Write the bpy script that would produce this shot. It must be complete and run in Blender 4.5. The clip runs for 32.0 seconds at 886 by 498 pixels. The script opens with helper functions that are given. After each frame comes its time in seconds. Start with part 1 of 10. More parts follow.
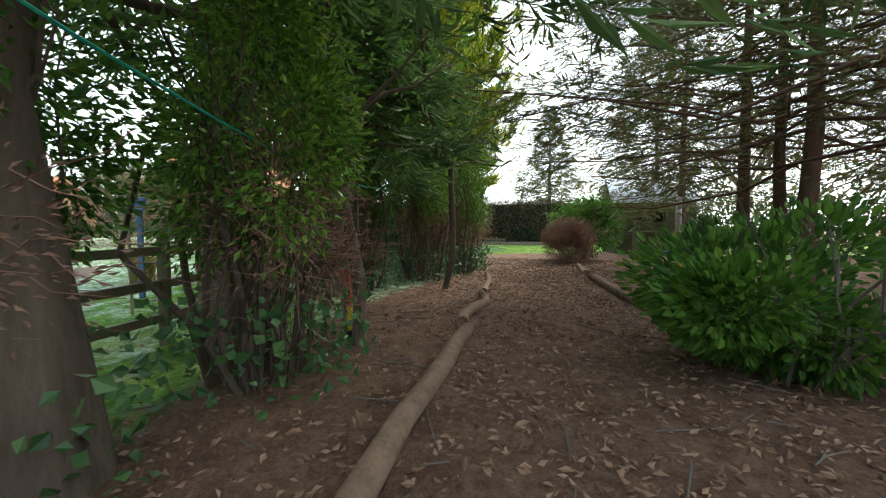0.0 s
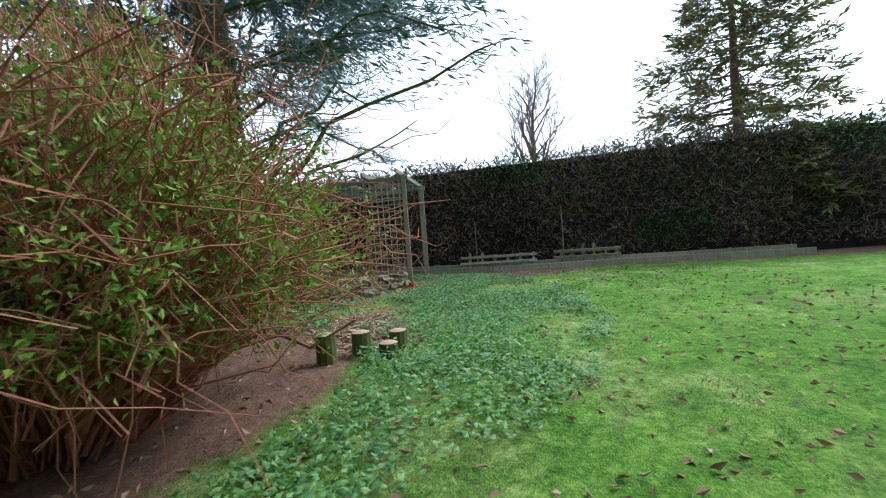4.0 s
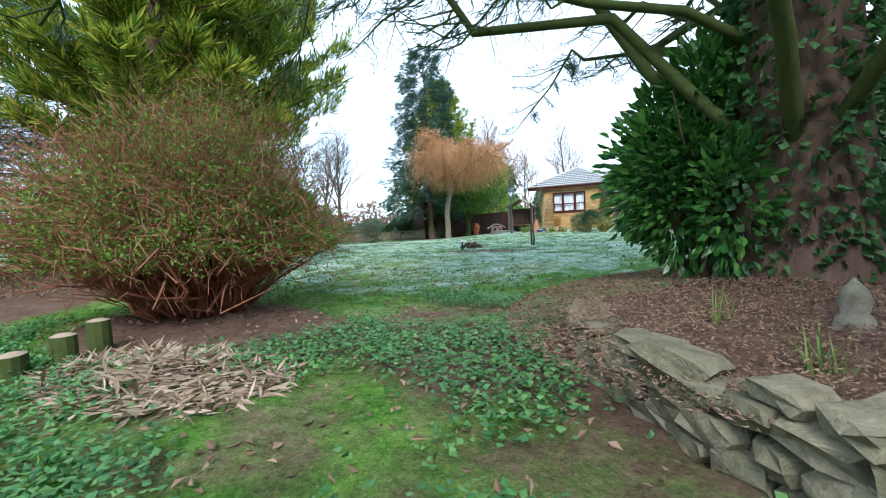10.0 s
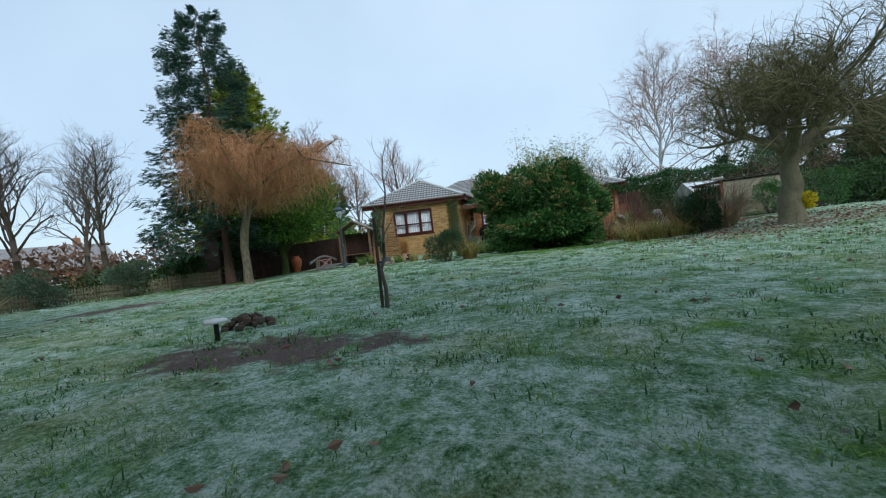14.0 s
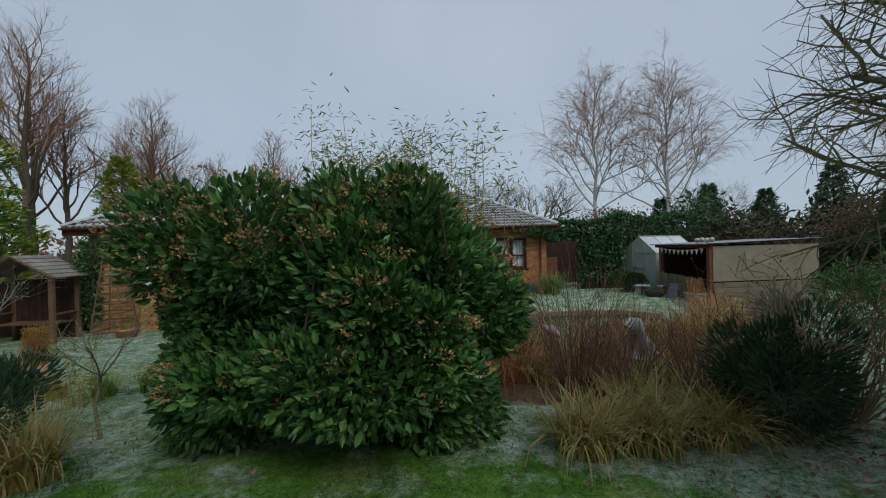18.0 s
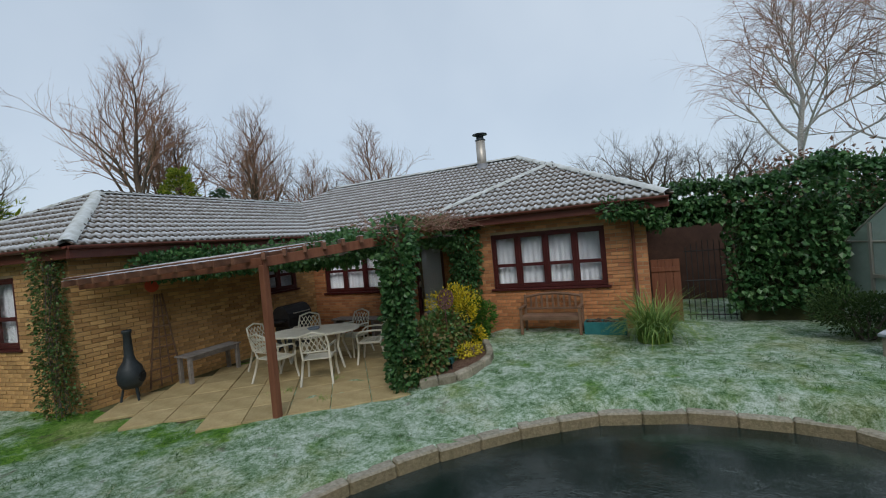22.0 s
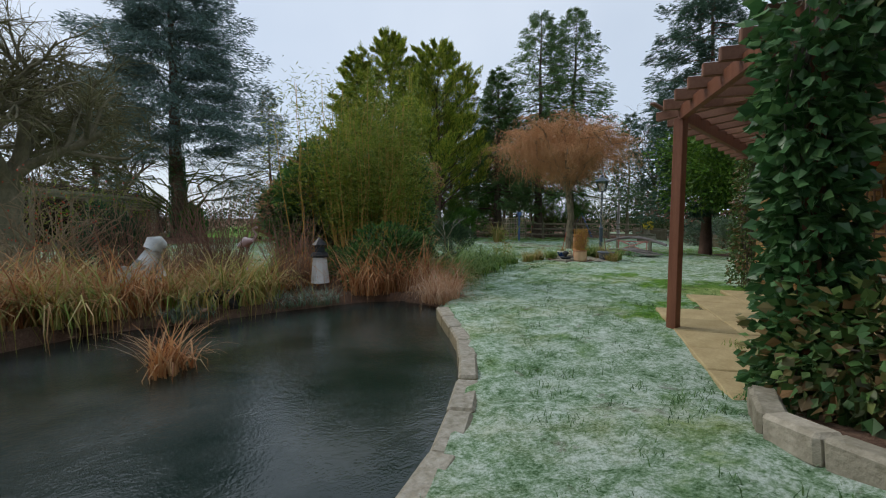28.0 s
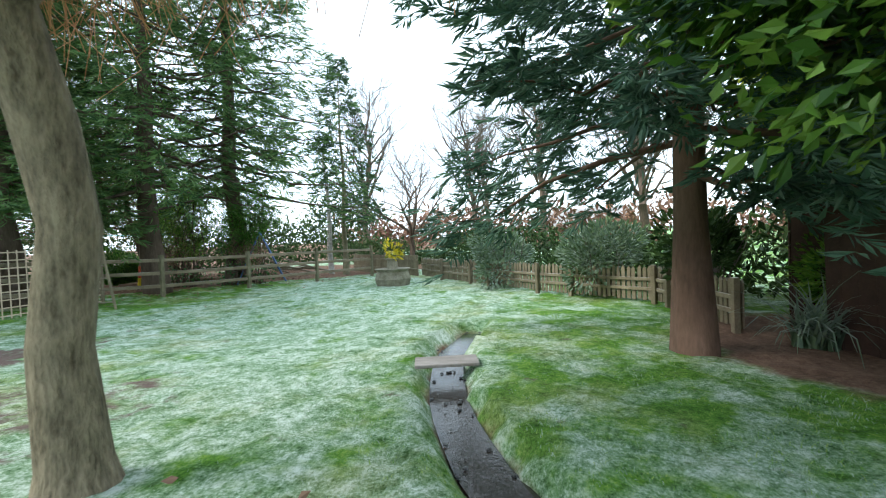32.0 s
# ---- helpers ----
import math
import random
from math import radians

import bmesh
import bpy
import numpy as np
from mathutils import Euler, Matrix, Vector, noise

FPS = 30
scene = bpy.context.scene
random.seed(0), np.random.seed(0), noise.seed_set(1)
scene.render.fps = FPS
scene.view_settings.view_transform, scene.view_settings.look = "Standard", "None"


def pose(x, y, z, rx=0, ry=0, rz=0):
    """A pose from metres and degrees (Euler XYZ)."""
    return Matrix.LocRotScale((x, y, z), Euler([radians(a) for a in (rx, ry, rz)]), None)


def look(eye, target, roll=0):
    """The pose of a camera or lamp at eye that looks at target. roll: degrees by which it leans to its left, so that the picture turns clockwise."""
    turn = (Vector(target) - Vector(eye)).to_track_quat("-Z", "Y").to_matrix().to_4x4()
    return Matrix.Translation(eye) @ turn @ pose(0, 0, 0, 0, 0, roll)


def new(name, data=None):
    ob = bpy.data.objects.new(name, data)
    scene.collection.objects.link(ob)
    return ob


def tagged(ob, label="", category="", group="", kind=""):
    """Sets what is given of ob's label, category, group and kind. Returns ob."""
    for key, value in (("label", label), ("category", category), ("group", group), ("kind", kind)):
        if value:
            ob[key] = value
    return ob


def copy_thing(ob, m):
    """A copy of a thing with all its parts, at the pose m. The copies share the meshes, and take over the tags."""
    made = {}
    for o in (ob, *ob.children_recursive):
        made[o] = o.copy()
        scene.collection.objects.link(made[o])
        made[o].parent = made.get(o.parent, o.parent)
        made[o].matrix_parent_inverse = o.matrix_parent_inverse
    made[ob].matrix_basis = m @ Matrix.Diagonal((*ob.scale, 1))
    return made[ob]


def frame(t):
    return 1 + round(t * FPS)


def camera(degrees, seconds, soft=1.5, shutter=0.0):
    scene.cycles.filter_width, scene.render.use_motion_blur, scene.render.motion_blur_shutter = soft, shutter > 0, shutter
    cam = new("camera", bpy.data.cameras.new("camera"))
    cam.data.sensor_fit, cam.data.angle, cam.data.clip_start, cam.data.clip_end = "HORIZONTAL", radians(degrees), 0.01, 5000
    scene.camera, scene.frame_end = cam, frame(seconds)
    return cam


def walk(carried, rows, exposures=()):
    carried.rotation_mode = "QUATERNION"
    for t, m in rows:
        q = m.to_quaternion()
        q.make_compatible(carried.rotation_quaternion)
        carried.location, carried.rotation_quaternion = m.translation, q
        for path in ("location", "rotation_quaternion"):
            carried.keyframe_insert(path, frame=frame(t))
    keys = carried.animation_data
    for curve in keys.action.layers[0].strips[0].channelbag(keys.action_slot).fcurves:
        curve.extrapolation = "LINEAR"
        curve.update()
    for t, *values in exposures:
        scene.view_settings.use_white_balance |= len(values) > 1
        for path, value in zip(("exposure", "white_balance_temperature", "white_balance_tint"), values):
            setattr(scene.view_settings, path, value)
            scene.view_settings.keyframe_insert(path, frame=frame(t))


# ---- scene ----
cam = camera(91.3, 32.0, 1.1, 0.04)


def view(x, y, z, yaw, pitch, roll):
    """A camera pose: place, heading to the left of +y, pitch up, lean to the right."""
    return Matrix.Translation((x, y, z)) @ pose(0, 0, 0, 0, 0, yaw) @ pose(0, 0, 0, 90 + pitch) @ pose(0, 0, 0, 0, 0, -roll)


PATH = [
    (0.0, view(-24.168, -23.936, 0.830, -107.83, -2.90, 0.00)),
    (0.5, view(-22.048, -25.144, 0.800, -108.33, -2.60, 0.40)),
    (1.0, view(-19.689, -26.506, 0.770, -108.73, -2.50, 0.30)),
    (1.5, view(-17.523, -27.689, 0.740, -108.73, -2.40, 0.30)),
    (2.0, view(-15.229, -28.847, 0.710, -107.93, -2.20, 0.50)),
    (2.5, view(-13.160, -29.801, 0.680, -106.53, -2.10, 0.90)),
    (4.5, view(-4.869, -33.608, 0.534, -80.91, -1.90, 4.35)),
    (5.0, view(-3.297, -34.558, 0.627, -64.32, -2.70, 3.52)),
    (5.5, view(-1.869, -35.160, 0.575, -47.64, -1.65, 2.68)),
    (6.0, view(-0.422, -35.468, 0.578, -28.29, -1.03, 1.57)),
    (6.5, view(0.581, -35.386, 0.685, -11.98, -1.92, 1.17)),
    (7.0, view(1.319, -35.213, 0.764, 3.81, -1.82, 0.70)),
    (7.5, view(1.770, -34.865, 0.867, 16.12, -1.83, 0.15)),
    (8.0, view(2.054, -34.520, 0.922, 25.70, -2.06, -0.25)),
    (8.5, view(2.087, -34.208, 0.833, 31.40, -2.48, -0.11)),
    (9.0, view(1.832, -33.946, 0.687, 34.15, -3.12, 1.16)),
    (9.5, view(1.419, -33.645, 0.552, 34.60, -3.38, 2.60)),
    (10.0, view(0.996, -33.014, 0.426, 34.35, -3.08, 3.02)),
    (10.5, view(0.661, -32.215, 0.311, 34.14, -2.58, 2.74)),
    (11.0, view(0.277, -31.463, 0.366, 33.54, -2.44, 2.12)),
    (11.5, view(-0.029, -30.940, 0.504, 32.48, -2.51, 3.30)),
    (12.0, view(-0.375, -30.572, 0.640, 30.16, -2.29, 4.80)),
    (12.5, view(-0.735, -29.831, 0.620, 27.26, -1.88, 5.20)),
    (13.0, view(-1.095, -29.089, 0.600, 22.51, -1.95, 5.60)),
    (13.5, view(-1.312, -28.194, 0.600, 18.02, -1.38, 6.10)),
    (14.0, view(-1.528, -27.298, 0.600, 12.78, -1.66, 6.60)),
    (14.5, view(-1.750, -26.300, 0.640, 8.57, -1.28, 6.30)),
    (16.5, view(-1.035, -21.138, 1.416, 2.21, -1.20, 3.00)),
    (17.0, view(-0.510, -19.652, 1.640, 2.75, -1.20, 2.40)),
    (17.5, view(-0.162, -18.313, 1.785, 3.07, -0.95, 1.90)),
    (18.0, view(0.230, -16.934, 1.845, 3.61, -0.34, 1.40)),
    (18.5, view(0.594, -15.772, 1.895, 4.47, -0.06, 1.20)),
    (19.0, view(0.855, -14.763, 2.054, 5.31, -0.11, 2.00)),
    (19.5, view(1.044, -13.900, 2.211, 6.17, -0.32, 3.40)),
    (20.0, view(1.492, -13.127, 2.218, 8.51, -0.40, 5.10)),
    (20.5, view(1.888, -12.312, 2.171, 10.78, -0.89, 6.60)),
    (21.0, view(2.255, -11.352, 2.065, 13.74, -0.92, 6.90)),
    (21.5, view(2.676, -10.364, 1.993, 18.18, -0.66, 6.40)),
    (22.0, view(3.180, -9.223, 2.074, 25.35, -0.92, 5.20)),
    (22.5, view(3.493, -7.964, 2.031, 34.79, -0.43, 4.10)),
    (23.0, view(3.585, -6.554, 1.856, 47.70, 0.37, 2.80)),
    (23.5, view(3.479, -5.349, 1.741, 61.87, 0.77, 1.80)),
    (24.0, view(3.273, -4.315, 1.632, 78.38, 2.47, 1.40)),
    (24.5, view(3.130, -3.454, 1.565, 94.19, 2.58, -0.12)),
    (25.0, view(3.010, -2.631, 1.484, 111.76, 2.10, -1.41)),
    (25.5, view(2.946, -2.020, 1.490, 127.19, 0.68, -1.95)),
    (26.0, view(3.082, -1.509, 1.620, 140.91, -1.64, -1.86)),
    (26.5, view(3.190, -1.266, 1.865, 149.86, -4.37, -0.90)),
    (28.5, view(2.323, -3.270, 0.638, 140.47, -3.38, 0.70)),
    (29.0, view(1.675, -4.175, 0.515, 132.75, -2.01, 1.50)),
    (29.5, view(0.854, -5.075, 0.599, 125.96, -1.60, 1.10)),
    (30.0, view(-0.720, -5.980, 0.640, 122.00, -1.00, 0.80)),
    (30.5, view(-2.482, -7.369, 0.628, 119.47, -0.69, 0.80)),
    (31.0, view(-4.865, -9.471, 0.921, 114.50, -1.75, 1.70)),
    (31.5, view(-7.260, -10.915, 0.874, 109.55, -2.09, 4.20)),
    (32.0, view(-9.997, -11.736, 0.896, 107.14, -1.55, 2.40)),
]
EXPOSE = [(0.0, 1.8, 7000, 6), (1.0, 2.7, 6800, 8), (2.5, 2.0, 6700, 9), (4.5, 1.45, 5900, 9), (5.2, 1.35, 5800, 9), (6.0, 0.95, 5700, 8), (9.0, 1.3, 6000, 6), (11.0, 1.5, 5500, 3),
          (12.0, 1.52, 5500, 2), (13.0, 0.65, 5700, 2), (14.5, 0.08, 5900, 5), (17.0, -0.35, 6300, 9), (18.2, -0.5, 6300, 9), (19.3, -0.1, 6400, 10), (20.3, 0.0, 6400, 9), (22.3, -0.12, 6400, 9), (24.5, -0.02, 6500, 10), (26.5, -0.02, 6600, 10),
          (28.5, 0.2, 6600, 12), (29.3, 0.58, 6600, 12), (30.0, 1.3, 6600, 12), (31.0, 1.1, 6700, 12), (31.5, 1.3, 6600, 10), (32.0, 1.7, 6400, 4)]
walk(cam, PATH, EXPOSE)

# ---- world and sun: an overcast winter morning ----
world = bpy.data.worlds.new("overcast_sky")
world.use_nodes = True
scene.world = world
wn, wl = world.node_tree.nodes, world.node_tree.links
sky = wn.new("ShaderNodeTexSky")
sky.sky_type, sky.sun_disc = "NISHITA", False
sky.sun_elevation, sky.sun_rotation = radians(45), radians(150)
blend = wn.new("ShaderNodeMix")
blend.data_type = "RGBA"
blend.inputs[0].default_value = 0.8
wl.new(sky.outputs[0], blend.inputs[6])
# soft brightness of the cloud layer
wtc, wno, wra = wn.new("ShaderNodeTexCoord"), wn.new("ShaderNodeTexNoise"), wn.new("ShaderNodeValToRGB")
wno.inputs["Scale"].default_value, wno.inputs["Detail"].default_value = 1.6, 4.0
wra.color_ramp.elements[0].position, wra.color_ramp.elements[0].color = 0.3, (4.9, 5.8, 6.9, 1)
wra.color_ramp.elements[1].position, wra.color_ramp.elements[1].color = 0.75, (6.6, 7.4, 8.3, 1)
wl.new(wtc.outputs["Generated"], wno.inputs["Vector"])
wl.new(wno.outputs[0], wra.inputs[0])
wl.new(wra.outputs[0], blend.inputs[7])
wl.new(blend.outputs[2], wn["Background"].inputs[0])
wn["Background"].inputs[1].default_value = 0.115
sun = new("sun", bpy.data.lights.new("sun", "SUN"))
sun.data.energy, sun.data.angle, sun.data.color = 1.4, radians(25), (1.0, 0.96, 0.9)
sun.matrix_world = look((8, -14, 16), (0, 0, 0))

# ---- helpers for building ----
rng = np.random.default_rng(7)
# the clearing and the wood lie a little turned against the house
HERE = Matrix.Identity(4)
CLEARING = pose(0.175, -0.182, -0.32, 0, 0, -4.13)


def smooth(a, b, v):
    t = np.clip((v - a) / (b - a), 0, 1)
    return t * t * (3 - 2 * t)


def ramp(nt, fac, stops):
    r = nt.nodes.new("ShaderNodeValToRGB")
    els = r.color_ramp.elements
    while len(els) < len(stops):
        els.new(0.5)
    for e, (p, c) in zip(els, stops):
        e.position, e.color = p, (*c, 1)
    nt.links.new(fac, r.inputs[0])
    return r.outputs[0]


def mixed(nt, fac, a, b):
    m = nt.nodes.new("ShaderNodeMix")
    m.data_type = "RGBA"
    for sock, v in ((m.inputs[0], fac), (m.inputs[6], a), (m.inputs[7], b)):
        if isinstance(v, (int, float)):
            sock.default_value = v
        elif isinstance(v, tuple):
            sock.default_value = (*v, 1)
        else:
            nt.links.new(v, sock)
    return m.outputs[2]


def mathn(nt, op, a, b=0.0, c=None):
    m = nt.nodes.new("ShaderNodeMath")
    m.operation = op
    for sock, v in zip(m.inputs, (a, b, c)):
        if v is None:
            continue
        if isinstance(v, (int, float)):
            sock.default_value = v
        else:
            nt.links.new(v, sock)
    return m.outputs[0]


def noised(nt, scale, detail=4.0, rough=0.55, vec=None, stretch=None):
    n = nt.nodes.new("ShaderNodeTexNoise")
    n.inputs["Scale"].default_value, n.inputs["Detail"].default_value, n.inputs["Roughness"].default_value = scale, detail, rough
    if vec is None:
        vec = nt.nodes.new("ShaderNodeTexCoord").outputs["Object"]
    if stretch:
        mp = nt.nodes.new("ShaderNodeMapping")
        mp.inputs["Scale"].default_value = stretch
        nt.links.new(vec, mp.inputs[0])
        vec = mp.outputs[0]
    nt.links.new(vec, n.inputs["Vector"])
    return n.outputs[0]


def base_mat(name):
    m = bpy.data.materials.new(name)
    m.use_nodes = True
    return m, m.node_tree, m.node_tree.nodes["Principled BSDF"]


def bumped(nt, p, height, strength=0.4, dist=0.02):
    b = nt.nodes.new("ShaderNodeBump")
    b.inputs["Strength"].default_value, b.inputs["Distance"].default_value = strength, dist
    nt.links.new(height, b.inputs["Height"])
    nt.links.new(b.outputs[0], p.inputs["Normal"])


def surface(name, c1, c2, scale=8.0, rough=0.8, bump=0.4, dist=0.01, fine=60.0, metal=0.0, frost=0.0, moss=0.0, stretch=None, vary=0.25, spec=0.3):
    """A worn surface: two tones in large patches, fine grain, relief, and where wanted frost or moss on what faces up."""
    m, nt, p = base_mat(name)
    big, small = noised(nt, scale, 5, 0.6, stretch=stretch), noised(nt, fine, 3, 0.6, stretch=stretch)
    f = mathn(nt, "ADD", mathn(nt, "MULTIPLY", big, 0.65), mathn(nt, "MULTIPLY", small, 0.35))
    col = ramp(nt, f, [(0.3, c1), (0.7, c2)])
    oi = nt.nodes.new("ShaderNodeObjectInfo")
    hsv = nt.nodes.new("ShaderNodeHueSaturation")
    nt.links.new(mathn(nt, "MULTIPLY_ADD", oi.outputs["Random"], vary, 1 - vary / 2), hsv.inputs["Value"])
    nt.links.new(col, hsv.inputs["Color"])
    col = hsv.outputs[0]
    if frost or moss:
        g = nt.nodes.new("ShaderNodeNewGeometry")
        s = nt.nodes.new("ShaderNodeSeparateXYZ")
        nt.links.new(g.outputs["Normal"], s.inputs[0])
        up = mathn(nt, "MULTIPLY", mathn(nt, "MAXIMUM", s.outputs[2], 0.0), mathn(nt, "MULTIPLY_ADD", big, 1.6, -0.2))
        if moss:
            mo = nt.nodes.new("ShaderNodeMath")
            mo.operation, mo.use_clamp = "MULTIPLY", True
            nt.links.new(noised(nt, 3.1, 6, 0.7), mo.inputs[0])
            mo.inputs[1].default_value = moss
            col = mixed(nt, mo.outputs[0], col, (0.13, 0.16, 0.035))
        if frost:
            fr = nt.nodes.new("ShaderNodeMath")
            fr.operation, fr.use_clamp = "MULTIPLY", True
            nt.links.new(up, fr.inputs[0])
            fr.inputs[1].default_value = frost
            col = mixed(nt, fr.outputs[0], col, (0.72, 0.78, 0.84))
    nt.links.new(col, p.inputs["Base Color"])
    p.inputs["Roughness"].default_value, p.inputs["Metallic"].default_value = rough, metal
    p.inputs["Specular IOR Level"].default_value = spec
    if bump:
        bumped(nt, p, f, bump, dist)
    return m


def leafy(name, tones, rough=0.5, frost=0.0, through_light=0.25, spec=0.4):
    """Leaves: every leaf takes its own tone; some light comes through; frost whitens what faces up."""
    m, nt, p = base_mat(name)
    g = nt.nodes.new("ShaderNodeNewGeometry")
    stops = [(i / max(1, len(tones) - 1), c) for i, c in enumerate(tones)]
    col = ramp(nt, g.outputs["Random Per Island"], stops)
    patch = noised(nt, 1.3, 3)
    hsv = nt.nodes.new("ShaderNodeHueSaturation")
    nt.links.new(mathn(nt, "MULTIPLY_ADD", patch, 0.9, 0.55), hsv.inputs["Value"])
    nt.links.new(col, hsv.inputs["Color"])
    col = hsv.outputs[0]
    if frost:
        s = nt.nodes.new("ShaderNodeSeparateXYZ")
        nt.links.new(g.outputs["Normal"], s.inputs[0])
        fr = nt.nodes.new("ShaderNodeMath")
        fr.operation, fr.use_clamp = "MULTIPLY", True
        nt.links.new(mathn(nt, "MULTIPLY", mathn(nt, "ABSOLUTE", s.outputs[2]), noised(nt, 2.3, 4)), fr.inputs[0])
        fr.inputs[1].default_value = frost
        col = mixed(nt, fr.outputs[0], col, (0.7, 0.78, 0.8))
    nt.links.new(col, p.inputs["Base Color"])
    p.inputs["Roughness"].default_value, p.inputs["Specular IOR Level"].default_value = rough, spec
    if through_light:
        t = nt.nodes.new("ShaderNodeBsdfTranslucent")
        mx = nt.nodes.new("ShaderNodeMixShader")
        mx.inputs[0].default_value = through_light
        nt.links.new(col, t.inputs[0])
        nt.links.new(p.outputs[0], mx.inputs[1])
        nt.links.new(t.outputs[0], mx.inputs[2])
        nt.links.new(mx.outputs[0], nt.nodes["Material Output"].inputs[0])
    return m


class Build:
    """Gathers vertices and faces of one mesh."""

    def __init__(self):
        self.v, self.q, self.t, self.n = [], [], [], 0

    def add(self, verts, quads=(), tris=()):
        verts = np.asarray(verts, float).reshape(-1, 3)
        if len(quads):
            self.q.append(np.asarray(quads, int).reshape(-1, 4) + self.n)
        if len(tris):
            self.t.append(np.asarray(tris, int).reshape(-1, 3) + self.n)
        self.v.append(verts)
        self.n += len(verts)
        return self

    def box(self, lo, hi, m=None, bevel=0.0):
        x0, y0, z0 = lo
        x1, y1, z1 = hi
        if bevel:
            b = min(bevel, (x1 - x0) * 0.45, (y1 - y0) * 0.45, (z1 - z0) * 0.45)
            ring = []
            for z, i in ((z0, b), (z0 + b, 0), (z1 - b, 0), (z1, b)):
                ring += [(x0 + i + (b if i == 0 else 0), y0 + i, z), (x1 - i - (b if i == 0 else 0), y0 + i, z), (x1 - i, y0 + i + (b if i == 0 else 0), z), (x1 - i, y1 - i - (b if i == 0 else 0), z),
                         (x1 - i - (b if i == 0 else 0), y1 - i, z), (x0 + i + (b if i == 0 else 0), y1 - i, z), (x0 + i, y1 - i - (b if i == 0 else 0), z), (x0 + i, y0 + i + (b if i == 0 else 0), z)]
            v = np.array(ring)
            f = [(k * 8 + a, k * 8 + (a + 1) % 8, k * 8 + 8 + (a + 1) % 8, k * 8 + 8 + a) for k in range(3) for a in range(8)]
            f += [(0, 7, 6, 1), (1, 6, 5, 2), (2, 5, 4, 3), (24, 25, 30, 31), (25, 26, 29, 30), (26, 27, 28, 29)]
        else:
            v = np.array([(x, y, z) for z in (z0, z1) for x, y in ((x0, y0), (x1, y0), (x1, y1), (x0, y1))])
            f = [(0, 3, 2, 1), (4, 5, 6, 7), (0, 1, 5, 4), (1, 2, 6, 5), (2, 3, 7, 6), (3, 0, 4, 7)]
        if m is not None:
            v = v @ np.array(m.to_3x3()).T + np.array(m.translation)
        return self.add(v, f)

    def beam(self, a, b, w, h, bevel=0.006, up=(0, 0, 1)):
        """A squared timber from a to b, w wide, h deep."""
        a, b = Vector(a), Vector(b)
        z = (b - a).normalized()
        u = Vector(up)
        if abs(z.dot(u)) > 0.98:
            u = Vector((0, 1, 0))
        x = u.cross(z).normalized()
        y = z.cross(x)
        m = Matrix((x, y, z)).transposed().to_4x4()
        m.translation = a
        return self.box((-w / 2, -h / 2, 0), (w / 2, h / 2, (b - a).length), m, bevel)

    def tube(self, pts, radii, sides=6, cap=True):
        p = np.asarray(pts, float)
        r = np.full(len(p), radii) if np.isscalar(radii) else np.asarray(radii, float)
        d = np.gradient(p, axis=0)
        d /= np.linalg.norm(d, axis=1, keepdims=True) + 1e-9
        ref = np.array([0.0, 0, 1]) if abs(d[:, 2]).mean() < 0.8 else np.array([1.0, 0, 0])
        x = np.cross(d, ref)
        x /= np.linalg.norm(x, axis=1, keepdims=True) + 1e-9
        y = np.cross(d, x)
        a = np.linspace(0, 2 * np.pi, sides, endpoint=False)
        ring = p[:, None] + r[:, None, None] * (np.cos(a)[None, :, None] * x[:, None] + np.sin(a)[None, :, None] * y[:, None])
        n = len(p)
        i, k = np.meshgrid(np.arange(n - 1), np.arange(sides), indexing="ij")
        q = np.stack([i * sides + k, i * sides + (k + 1) % sides, (i + 1) * sides + (k + 1) % sides, (i + 1) * sides + k], -1).reshape(-1, 4)
        v = ring.reshape(-1, 3)
        t = []
        if cap:
            v = np.vstack([v, p[:1], p[-1:]])
            for k in range(sides):
                t += [(k, (k + 1) % sides, n * sides), ((n - 1) * sides + (k + 1) % sides, (n - 1) * sides + k, n * sides + 1)]
        return self.add(v, q, t)

    def lathe(self, profile, sides=20, at=(0, 0, 0), closed=True):
        pr = np.asarray(profile, float)
        a = np.linspace(0, 2 * np.pi, sides, endpoint=False)
        v = np.stack([pr[:, None, 0] * np.cos(a), pr[:, None, 0] * np.sin(a), np.repeat(pr[:, None, 1], sides, 1)], -1).reshape(-1, 3) + at
        n = len(pr)
        i, k = np.meshgrid(np.arange(n - 1), np.arange(sides), indexing="ij")
        q = np.stack([i * sides + k, i * sides + (k + 1) % sides, (i + 1) * sides + (k + 1) % sides, (i + 1) * sides + k], -1).reshape(-1, 4)
        return self.add(v, q)

    def leaves(self, at, along, size, aspect=0.5, bend=0.15, jitter=1.0, oval=False):
        """Pointed leaves: one at each place, along its direction, turned at will."""
        at, along = np.asarray(at, float), np.asarray(along, float)
        n = len(at)
        if n == 0:
            return self
        along = along / (np.linalg.norm(along, axis=1, keepdims=True) + 1e-9)
        side = np.cross(along, rng.normal(size=(n, 3)) * jitter + (0, 0, 1.0 - min(1.0, jitter) * 0.7))
        side /= np.linalg.norm(side, axis=1, keepdims=True) + 1e-9
        nor = np.cross(along, side)
        s = (np.full(n, size) if np.isscalar(size) else np.asarray(size))[:, None] * rng.uniform(0.7, 1.3, (n, 1))
        w = s * aspect * 0.5
